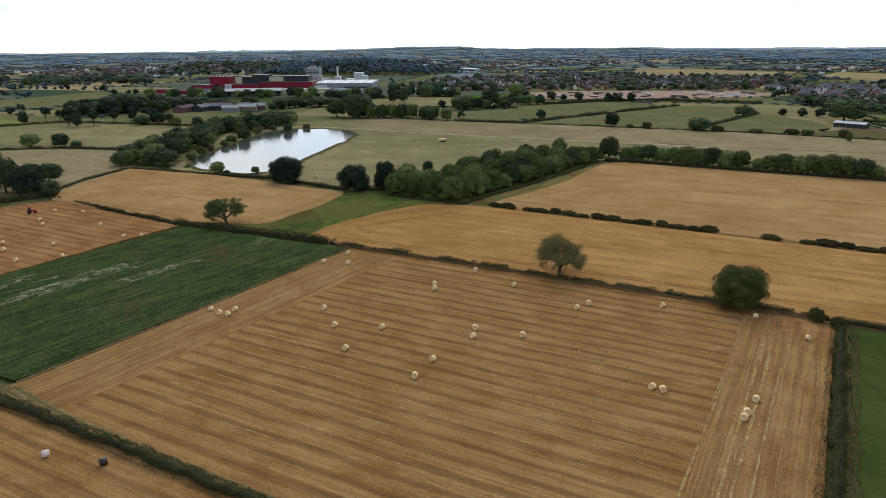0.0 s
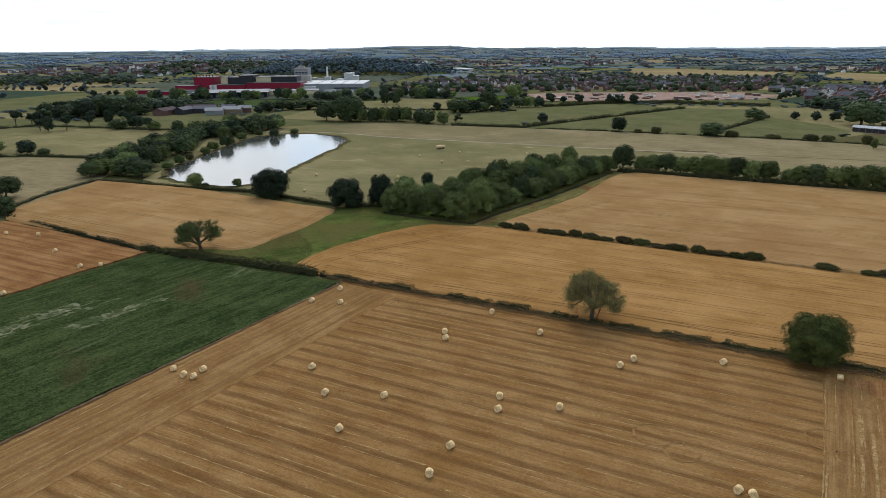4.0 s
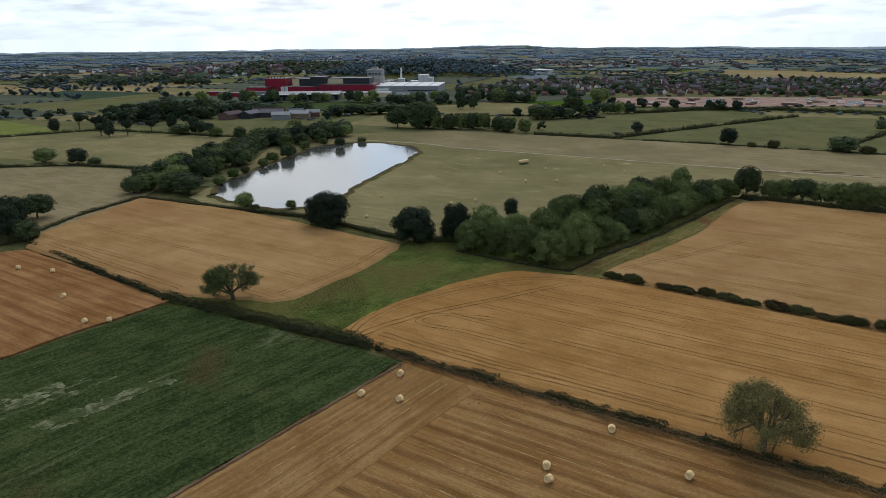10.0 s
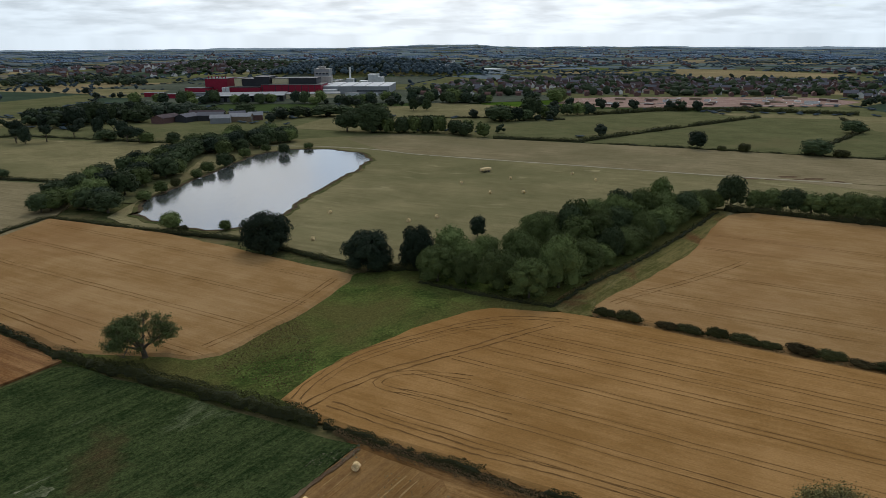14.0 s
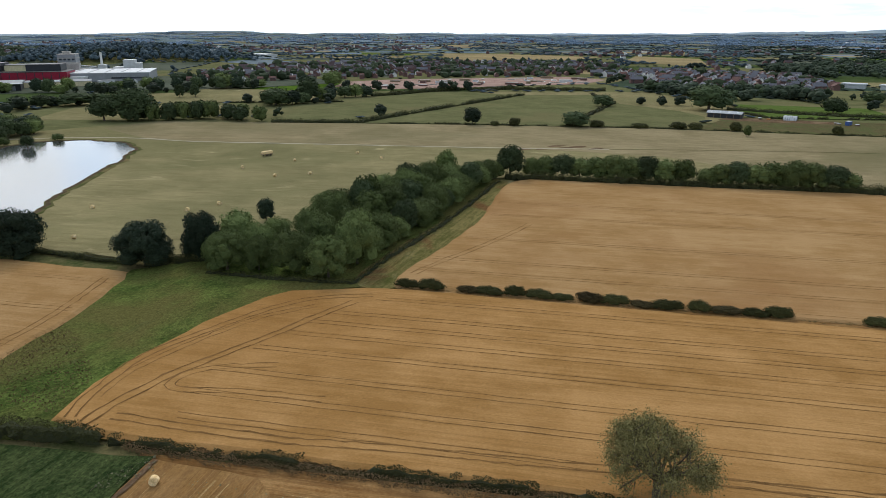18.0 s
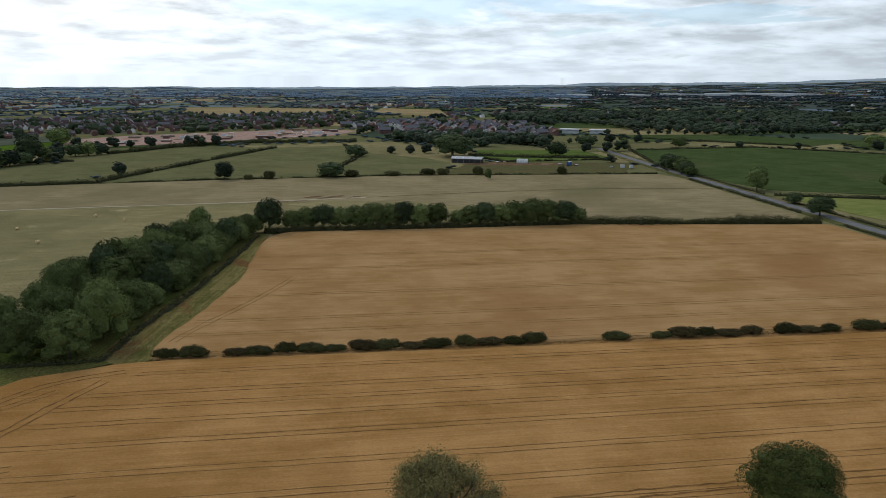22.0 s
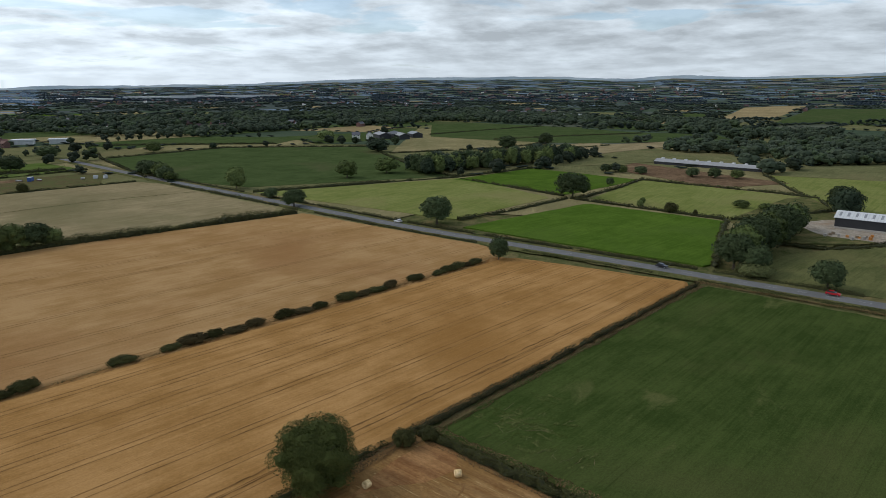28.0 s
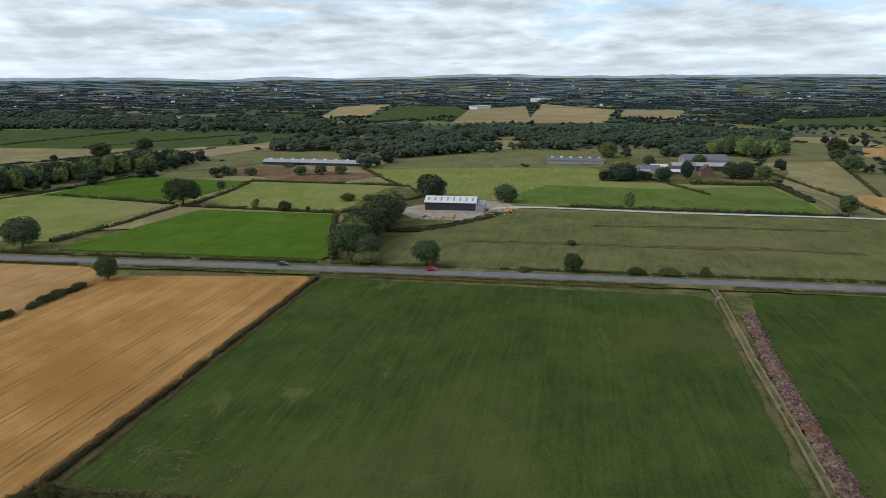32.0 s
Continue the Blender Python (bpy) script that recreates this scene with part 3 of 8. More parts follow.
def ribbon_mesh(name, line, width, z, material, wander=0.0, thick=0.0, seed=1):
    p = np.asarray(line, float)
    d = np.gradient(p, axis=0)
    d /= np.maximum(np.hypot(d[:, 0], d[:, 1]), 1e-6)[:, None]
    n = np.stack([-d[:, 1], d[:, 0]], 1)
    g = np.random.default_rng(seed)
    wl = width / 2 * (1 + wander * g.uniform(-1, 1, len(p)))[:, None]
    wr = width / 2 * (1 + wander * g.uniform(-1, 1, len(p)))[:, None]
    a, b = p + n * wl, p - n * wr
    k = len(p)
    zt = terrain(p[:, 0], p[:, 1]) + z
    rows = [np.c_[a, zt], np.c_[b, zt]]
    if thick:
        rows = [np.c_[a + n * 0.15, zt - thick], np.c_[a, zt], np.c_[b, zt], np.c_[b - n * 0.15, zt - thick]]
    v = np.vstack(rows)
    f = []
    for r in range(len(rows) - 1):
        i = np.arange(k - 1)
        f.append(np.stack([r * k + i, (r + 1) * k + i, (r + 1) * k + i + 1, r * k + i + 1], 1))
    return mesh_of(name, v, np.vstack(f), material)


ZONES = []


def field(name, poly, mat, label, ang=0.0, top=0.06, keep=True, wav=0.5, kind="structure", category="field"):
    """A field: the polygon as a slab, its local x axis along the rows."""
    if keep:
        ZONES.append(poly)
    rot = Matrix.Rotation(radians(ang), 4, "Z")
    cx, cy = np.mean(poly, axis=0)
    base = Matrix.Translation((cx, cy, 0)) @ rot
    inv = base.inverted()
    g = np.random.default_rng(len(poly) + int(abs(cx)))
    ring = resample(poly, 6.0, True)[:-1]
    ring = ring + g.uniform(-wav, wav, ring.shape)
    bm = bmesh.new()
    vt = [bm.verts.new(inv @ Vector((x, y, top + hgt(x, y)))) for x, y in ring]
    out = np.roll(ring, -1, 0) - np.roll(ring, 1, 0)
    out = np.stack([out[:, 1], -out[:, 0]], 1) / np.maximum(np.hypot(out[:, 0], out[:, 1]), 1e-6)[:, None]
    turning = float(np.sum(ring[:, 0] * np.roll(ring[:, 1], -1) - np.roll(ring[:, 0], -1) * ring[:, 1]))
    foot = ring + out * (1.0 if turning > 0 else -1.0) * (1.5 if top > 0.3 else 0.0)
    vb = [bm.verts.new(inv @ Vector((x, y, -0.1 if top > 0.3 else -0.8))) for x, y in foot]
    f = bm.faces.new(vt)
    n = len(vt)
    for i in range(n):
        bm.faces.new((vt[i], vb[i], vb[(i + 1) % n], vt[(i + 1) % n]))
    bmesh.ops.recalc_face_normals(bm, faces=bm.faces)
    if f.normal.z < 0:
        bmesh.ops.reverse_faces(bm, faces=bm.faces)
    bmesh.ops.triangulate(bm, faces=[f])
    me = bpy.data.meshes.new(name)
    bm.to_mesh(me)
    bm.free()
    me.materials.append(M[mat])
    ob = new(name, me)
    ob.matrix_basis = base
    return tagged(ob, label, category, "", kind)


def laid(name, me, parent, label=""):
    """A part whose mesh is in world coordinates."""
    ob = new(name, me)
    ob.parent = parent
    ob.matrix_parent_inverse = parent.matrix_basis.inverted()
    return tagged(ob, label)


def clip_line(poly, p0, d, n_off, margin=0.0):
    """Stretches of the line p0 + n*n_off + s*d that lie in the polygon."""
    p = np.asarray(poly, float)
    n = np.array([-d[1], d[0]])
    o = np.asarray(p0, float) + n * n_off
    cuts = []
    for a, b in zip(p, np.roll(p, -1, 0)):
        da, db = (a - o) @ n, (b - o) @ n
        if (da > 0) != (db > 0):
            q = a + (b - a) * da / (da - db)
            cuts.append(float((q - o) @ d))
    cuts.sort()
    return [(o + d * (a + margin), o + d * (b - margin)) for a, b in zip(cuts[::2], cuts[1::2]) if b - a > 2 * margin + 4]


# ---- foliage ----
def leaf_faces(c, nrm, size, g):
    """Small three-cornered leaves at c, facing about nrm."""
    k = len(c)
    nn = nrm + g.normal(0, 0.42, (k, 3))
    nn /= np.linalg.norm(nn, axis=1)[:, None] + 1e-9
    t = np.cross(nn, g.normal(0, 1, (k, 3)))
    t /= np.linalg.norm(t, axis=1)[:, None] + 1e-9
    b = np.cross(nn, t)
    s = (size * g.uniform(0.6, 1.4, k))[:, None]
    lift = nn * s * 0.25
    v = np.stack([c - t * s, c + t * s * 0.7 - b * s * 0.85 + lift, c + t * s * 0.7 + b * s * 0.85], 1).reshape(-1, 3)
    return v, np.arange(3 * k).reshape(-1, 3)


def ico(sub):
    bm = bmesh.new()
    bmesh.ops.create_icosphere(bm, subdivisions=sub, radius=1.0)
    v = np.array([x.co[:] for x in bm.verts])
    f = np.array([[w.index for w in x.verts] for x in bm.faces])
    bm.free()
    return v, f


ICO1 = ico(1)
OCT = (np.array([(1, 0, 0), (0, 1, 0), (-1, 0, 0), (0, -1, 0), (0, 0, 1), (0, 0, -1)], float),
       np.array([(0, 1, 4), (1, 2, 4), (2, 3, 4), (3, 0, 4), (1, 0, 5), (2, 1, 5), (3, 2, 5), (0, 3, 5)]))


def lumps(v, g, amount):
    d = v / np.linalg.norm(v, axis=1)[:, None]
    w = sum(np.sin(d @ g.normal(0, 3.2, 3) + g.uniform(0, 6.3)) for _ in range(3)) / 3
    return v * (1 + amount * w)[:, None]


def crown_mesh(name, lobes, count, leaf, mat, seed, core=0.82, fill=0.25):
    """A crown: leaves spread over the shells of many lobes, with a dark heart in each."""
    g = np.random.default_rng(seed)
    lob = np.asarray(lobes, float)
    area = lob[:, 3] ** 2
    pick = g.choice(len(lob), count, p=area / area.sum())
    d = g.normal(0, 1, (count, 3))
    d[:, 2] = np.where(d[:, 2] < -0.4, -d[:, 2] * 0.6, d[:, 2])
    d /= np.linalg.norm(d, axis=1)[:, None]
    r = lob[pick, 3] * np.where(g.random(count) < fill, g.uniform(0.5, 0.95, count), g.uniform(0.88, 1.05, count))
    c = lob[pick, :3] + d * r[:, None] * np.array([1, 1, 0.9])
    v, f = leaf_faces(c, d, leaf, g)
    fs, vs, base = [f], [v], len(v)
    if core:
        for x, y, z, rad in lob:
            cv = lumps(ICO1[0], g, 0.2) * rad * core * np.array([1, 1, 0.85]) + (x, y, z)
            fs.append(ICO1[1] + base)
            vs.append(cv)
            base += len(cv)
    return mesh_of(name, np.vstack(vs), np.vstack(fs), mat)


def limb(bm, a, b, r0, r1, sides=6):
    a, b = Vector(a), Vector(b)
    q = (b - a).to_track_quat("Z", "Y").to_matrix()
    ra = [bm.verts.new(a + q @ Vector((r0 * math.cos(6.2832 * i / sides), r0 * math.sin(6.2832 * i / sides), 0))) for i in range(sides)]
    rb = [bm.verts.new(b + q @ Vector((r1 * math.cos(6.2832 * i / sides), r1 * math.sin(6.2832 * i / sides), 0))) for i in range(sides)]
    for i in range(sides):
        bm.faces.new((ra[i], ra[(i + 1) % sides], rb[(i + 1) % sides], rb[i]))


def trunk_mesh(name, h, w, seed, limbs=8, twigs=3, thick=1.0):
    g = np.random.default_rng(seed)
    bm = bmesh.new()
    fork = h * 0.28
    r = 0.032 * h * thick
    limb(bm, (0, 0, -0.3), (0.05, 0.03, 0.4), r * 1.5, r, 8)
    limb(bm, (0.05, 0.03, 0.4), (0, 0, fork), r, r * 0.8, 8)
    for i in range(limbs):
        a = 6.2832 * (i + g.uniform(-0.3, 0.3)) / limbs
        reach, up = w * g.uniform(0.2, 0.4), h * g.uniform(0.45, 0.74)
        mid = (math.cos(a) * reach * 0.5, math.sin(a) * reach * 0.5, fork + (up - fork) * 0.55)
        end = (math.cos(a) * reach, math.sin(a) * reach, up)
        limb(bm, (0, 0, fork * g.uniform(0.8, 1.0)), mid, r * 0.55, r * 0.32, 5)
        limb(bm, mid, end, r * 0.32, r * 0.10, 5)
        for _ in range(twigs):
            d = g.normal(0, 1, 3)
            tip = np.array(end) + d * w * 0.1
            limb(bm, mid, (tip[0], tip[1], min(tip[2], h * 0.82)), r * 0.18, r * 0.04, 4)
    return mesh_bm(name, bm, M["bark"])


def lobes_round(h, w, n, seed, low=0.22, size=0.24, flat=1.0):
    """Lobes of a broad rounded crown h high and w wide."""
    g = np.random.default_rng(seed)
    out = []
    cz, rz = h * (1 + low) / 2, h * (1 - low) / 2
    for i in range(n):
        u = -0.75 + 1.65 * (i + 0.5) / n
        u = min(u, 0.95)
        a = i * 2.39996 + g.uniform(-0.4, 0.4)
        rr = (math.sqrt(max(0, 1 - u * u)) if u > 0 else 1 - 0.25 * u * u) * g.uniform(0.6, 1.0)
        s = w * size * g.uniform(0.75, 1.2)
        x, y = math.cos(a) * rr * (w / 2 - s * 0.7), math.sin(a) * rr * (w / 2 - s * 0.7)
        out.append((x, y, cz + u * (rz - s * 0.75) * flat, s))
    out.append((0, 0, cz, w * 0.28))
    return out


TREES = {}


def branching(name, h, w, seed, count, leaf, mat, fork=0.24, limbs=7, spread=0.5, clump=0.085, droop=0.0, thick=0.036):
    """A tree grown limb by limb: tapered limbs, branches and twigs, with leaves in loose clumps round the twigs."""
    g = np.random.default_rng(seed)
    bm = bmesh.new()
    r = thick * h
    top = np.array([0.04 * w * g.uniform(-1, 1), 0.04 * w * g.uniform(-1, 1), h * fork])
    limb(bm, (0, 0, -0.3), (0, 0, 0.5), r * 1.6, r * 1.05, 9)
    limb(bm, (0, 0, 0.5), top, r * 1.05, r * 0.85, 9)
    tips = []
    cz, rz = h * 0.52, h * 0.47

    def held(p):
        q = (p - np.array([0, 0, cz])) / np.array([w / 2, w / 2, rz])
        n = np.linalg.norm(q)
        return p if n < 0.97 else np.array([0, 0, cz]) + q / n * 0.95 * np.array([w / 2, w / 2, rz])

    for i in range(limbs + 2):
        a = 6.2832 * (i + g.uniform(-0.3, 0.3)) / limbs
        lift = g.uniform(0.25, 1.0) if i < limbs else 1.6
        d = np.array([math.cos(a) * spread * 1.7, math.sin(a) * spread * 1.7, lift])
        d /= np.linalg.norm(d)
        mid = top + d * h * g.uniform(0.2, 0.3)
        limb(bm, top - np.array([0, 0, r * g.uniform(0, 2)]), mid, r * 0.6, r * 0.4, 6)
        for j in range(4):
            d2 = d + g.normal(0, 0.5, 3) + np.array([0, 0, 0.1 - droop])
            d2 /= np.linalg.norm(d2)
            end = held(mid + d2 * h * g.uniform(0.2, 0.36))
            limb(bm, mid, end, r * 0.32, r * 0.16, 5)
            for k in range(6):
                d3 = d2 + g.normal(0, 0.75, 3) + np.array([0, 0, 0.05 - droop])
                d3 /= np.linalg.norm(d3)
                s = g.uniform(0.35, 1.0)
                root = mid + (end - mid) * s
                tip = held(root + d3 * h * g.uniform(0.12, 0.24))
                limb(bm, root, tip, r * 0.12, r * 0.03, 4)
                tips.append((root + tip) / 2 + (tip - root) * g.uniform(0.1, 0.5))
    tips = np.array(tips)
    pick = g.integers(0, len(tips), count)
    off = g.normal(0, clump * h, (count, 3)) * np.array([1, 1, 0.6])
    c = tips[pick] + off
    floor_z = h * (fork + 0.03 + 0.12 * np.sin(np.arctan2(c[:, 1], c[:, 0]) * 3 + seed))
    c[:, 2] = np.where(c[:, 2] < floor_z, 2 * floor_z - c[:, 2], c[:, 2])
    nrm = off / (np.linalg.norm(off, axis=1)[:, None] + 1e-6) + np.array([0, 0, 0.5])
    v, f = leaf_faces(c, nrm, leaf, g)
    return mesh_of("crown", v, f, M[mat]), mesh_bm("trunk", bm, M["bark"])


def tree_kind(kind, h, w, n, count, leaf, mat, seed, label, core=0.82, fill=0.25, low=0.2, size=0.24, limbs=8, twigs=2, thick=1.0, name="tree", category="tree"):
    """A model tree, kept far below the land's edge only as mesh data; trees are built from it with plant()."""
    crown = crown_mesh("crown", lobes_round(h, w, n, seed, low, size), count, leaf, M[mat], seed, core, fill)
    trunk = trunk_mesh("trunk", h, w, seed, limbs, twigs, thick)
    TREES[kind] = (crown, trunk, h, w, label, name, category)


def plant(kind, x, y, h, w, label="", group="", turn=None, name=None, slim=1.0):
    crown, trunk, h0, w0, lab, nm, cat = TREES[kind]
    g = random.Random(int(x * 13 + y * 7))
    ob = thing(name or nm, x, y, hgt(x, y), 0, label or lab, cat, group)
    ob.matrix_basis = pose(x, y, hgt(x, y) - 0.05, 0, 0, g.uniform(0, 360) if turn is None else turn) @ Matrix.Diagonal((w / w0, slim * w / w0, h / h0, 1))
    part("trunk", trunk, None, ob)
    part("crown", crown, None, ob)
    return ob


tree_kind("oak_a", 12.5, 14, 36, 44000, 0.115, "olive_leaf", 5, "broad dark green oak with a dense rounded crown", 0.6, 0.22, -0.1, 0.2, name="oak_tree")
tree_kind("oak_b", 12, 12.5, 30, 5200, 0.30, "oak_leaf", 8, "rounded dark green tree with a dense crown", 0.66, 0.25, 0.04, 0.22, name="oak_tree")
tree_kind("dark_a", 13, 15, 44, 15000, 0.23, "dark_leaf", 12, "very dark green round-crowned tree", 0.64, 0.25, -0.16, 0.18, name="oak_tree")
crown_, trunk_ = branching("oak", 12, 15.5, 23, 20000, 0.13, "open_leaf", 0.2, 6, 0.62, 0.042, 0.02, 0.042)
TREES["open_oak"] = (crown_, trunk_, 12, 15.5, "spreading oak with an uneven open crown", "oak_tree", "tree")
crown_, trunk_ = branching("ash", 12.5, 15, 31, 36000, 0.105, "ash_leaf", 0.25, 12, 0.5, 0.06, 0.05, 0.045)
TREES["thin_ash"] = (crown_, trunk_, 12.5, 15, "thinning ash with bare branches showing through", "ash_tree", "tree")
tree_kind("willow_a", 12, 12.5, 24, 10500, 0.19, "willow_leaf", 41, "grey-green willow with a billowing crown", 0.68, 0.2, -0.1, 0.2, name="willow_tree")
tree_kind("willow_b", 11, 12, 18, 10000, 0.19, "willow_leaf", 47, "soft grey-green willow of the copse", 0.7, 0.2, -0.1, 0.24, name="willow_tree")
tree_kind("mid_a", 12, 12, 20, 1700, 0.38, "oak_leaf", 51, "mature dark green field tree", 0.74, 0.15, -0.02, 0.25, 5, 1)
tree_kind("mid_b", 12, 11, 18, 1900, 0.36, "green_leaf", 57, "mid-green leafy broadleaf tree", 0.74, 0.15, -0.02, 0.26, 5, 1)
tree_kind("mid_c", 12, 12, 20, 1700, 0.37, "willow_leaf", 61, "grey-green leafy broadleaf tree", 0.74, 0.15, -0.04, 0.26, 5, 1)
tree_kind("mid_dark", 12, 11, 18, 1900, 0.36, "dark_leaf", 67, "dark dense evergreen-looking tree", 0.74, 0.15, -0.04, 0.26, 5, 1)
tree_kind("far_a", 12, 12, 16, 520, 0.68, "oak_leaf", 91, "far dark green tree", 0.8, 0.12, -0.06, 0.26, 3, 0)
tree_kind("far_c", 12, 12, 16, 520, 0.66, "willow_leaf", 93, "far grey-green tree", 0.8, 0.12, -0.06, 0.26, 3, 0)
tree_kind("far_dark", 12, 11, 16, 520, 0.66, "dark_leaf", 95, "far very dark tree", 0.8, 0.12, -0.06, 0.26, 3, 0)
tree_kind("wood_a", 12, 12, 5, 42, 0.78, "wood_dark", 101, "dark woodland tree", 0.92, 0.1, -0.1, 0.27, 3, 0)
tree_kind("wood_b", 12, 12, 5, 42, 0.78, "wood_green", 103, "green woodland tree", 0.92, 0.1, -0.1, 0.27, 3, 0)
tree_kind("wood_c", 12, 12, 5, 42, 0.78, "wood_grey", 105, "grey-green woodland tree", 0.92, 0.1, -0.1, 0.27, 3, 0)
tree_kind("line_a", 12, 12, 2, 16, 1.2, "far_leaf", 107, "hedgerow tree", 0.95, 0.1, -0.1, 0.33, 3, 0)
tree_kind("line_b", 12, 12, 2, 16, 1.2, "deep_leaf", 109, "hedgerow tree", 0.95, 0.1, -0.1, 0.33, 3, 0)
tree_kind("line_c", 12, 12, 2, 16, 1.2, "wood_dark", 111, "hedgerow tree", 0.95, 0.1, -0.1, 0.33, 3, 0)
tree_kind("pine", 14, 9, 9, 800, 0.45, "dark_leaf", 71, "dark flat-topped pine tree", 0.7, 0.2, 0.35, 0.26, 5, 1, name="pine_tree")
tree_kind("bush", 3, 5.6, 24, 3200, 0.12, "hedge_leaf", 81, "dark rounded hawthorn bush", 0.66, 0.25, -0.1, 0.19, 5, 1, 0.6, "bush", "bush")
tree_kind("bush_brown", 3, 5.6, 24, 3200, 0.12, "rust_leaf", 83, "browning rounded hawthorn bush", 0.66, 0.25, -0.1, 0.19, 5, 1, 0.6, "bush", "bush")
tree_kind("pale_bush", 4, 8, 12, 1300, 0.25, "pale_leaf", 85, "pale yellow-green shrub beside the road", 0.72, 0.2, -0.05, 0.26, 5, 1, 0.6, "bush", "bush")


def joined_trees(name, rows, label, category="woodland"):
    """Trees that stand too close or too far to tell apart, joined into one mesh: rows of (kind, x, y, height, width)."""
    g = np.random.default_rng(len(rows))
    vs, fs, mats, mi, base, cache = [], [], [], [], 0, {}
    for kind, x, y, h, w in rows:
        if kind not in cache:
            crown, trunk, h0, w0 = TREES[kind][:4]
            v, f = np.empty(len(crown.vertices) * 3, np.float32), np.empty(len(crown.loops), np.int32)
            crown.vertices.foreach_get("co", v)
            crown.loops.foreach_get("vertex_index", f)
            if crown.materials[0] not in mats:
                mats.append(crown.materials[0])
            cache[kind] = (v.reshape(-1, 3), f.reshape(-1, 3), h0, w0, mats.index(crown.materials[0]))
        v, f, h0, w0, m = cache[kind]
        a = g.uniform(0, 6.28)
        c, s = math.cos(a), math.sin(a)
        r = np.array([[c, -s, 0], [s, c, 0], [0, 0, 1]]) * np.array([w / w0, w / w0, h / h0])
        vs.append(v @ r.T + np.array([x, y, hgt(x, y)]))
        fs.append(f + base)
        mi.append(np.full(len(f), m))
        base += len(v)
    return tagged(new(name, mesh_of(name, np.vstack(vs), np.vstack(fs), mats, False, np.concatenate(mi))), label, category, "", "stuff")


def hedge(pts, h=2.0, w=2.0, mat="hedge_leaf", label="clipped dark green field hedge", density=9.0, seed=1, gap=0.0, leaf=0.19, step=1.6):
    """A hedge along a line: an uneven woody body, coloured as if in shade, with leaves all over it."""
    g = np.random.default_rng(seed)
    line = resample(pts, step)
    k = len(line)
    d = np.gradient(line, axis=0)
    d /= np.hypot(d[:, 0], d[:, 1])[:, None]
    n = np.stack([-d[:, 1], d[:, 0]], 1)
    slow = np.convolve(g.uniform(-1, 1, k + 10), np.ones(5) / 5, "same")[5 : 5 + k]
    hh = h * (1 + 0.55 * slow + g.uniform(-0.12, 0.12, k))
    ww = w * (1 + 0.5 * slow + g.uniform(-0.12, 0.12, k))
    if gap:
        hole = np.convolve(g.uniform(0, 1, k + 10), np.ones(4) / 4, "same")[5 : 5 + k] < gap
        hh[hole] *= 0.3
        ww[hole] *= 0.55
    off = (g.uniform(-0.2, 0.2, k) * w)[:, None]
    mid = line + n * off
    z0 = terrain(line[:, 0], line[:, 1]) - 0.2
    prof = [(-0.5, 0.0), (-0.5, 0.5), (-0.3, 0.9), (0.0, 1.0), (0.3, 0.9), (0.5, 0.5), (0.5, 0.0)]
    v = np.stack([np.c_[mid + n * (a * ww * 0.56)[:, None], z0 + b * hh * 0.6] for a, b in prof], 1)
    v += g.normal(0, 0.09 * h, v.shape) * np.array([1, 1, 0.6])
    m = len(prof)
    idx = np.arange(k * m).reshape(k, m)
    f = np.stack([idx[:-1, :-1], idx[1:, :-1], idx[1:, 1:], idx[:-1, 1:]], -1).reshape(-1, 4)
    cnt = int((4.2 if leaf < 0.25 else 1.6) * density * (k - 1) * step * (h + w) / 4)
    i = g.integers(0, k - 1, cnt)
    u = g.random(cnt)[:, None]
    t = g.uniform(-0.15 * math.pi, 1.15 * math.pi, cnt)
    deep = g.uniform(0.55, 1.0, cnt) ** 0.7
    c2 = mid[i] * (1 - u) + mid[i + 1] * u + n[i] * (np.cos(t) * ww[i] * 0.5 * deep)[:, None]
    up = np.clip(np.sin(t), 0, 1) ** 0.6
    c = np.c_[c2, z0[i] + 0.1 + hh[i] * np.maximum(up * deep, g.uniform(0, 0.75, cnt))]
    nr = np.c_[n[i] * np.cos(t)[:, None], np.sin(t)]
    lv, lf = leaf_faces(c, nr, leaf, g)
    ob = new("hedge", mesh_of("hedge", lv, lf, M[mat])) if h < 1.05 else thing("hedge", float(line[0, 0]), float(line[0, 1]))
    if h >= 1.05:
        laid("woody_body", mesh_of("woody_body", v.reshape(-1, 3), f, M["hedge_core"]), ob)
        laid("foliage", mesh_of("foliage", lv, lf, M[mat]), ob)
    return tagged(ob, label, "hedge", "field hedges")


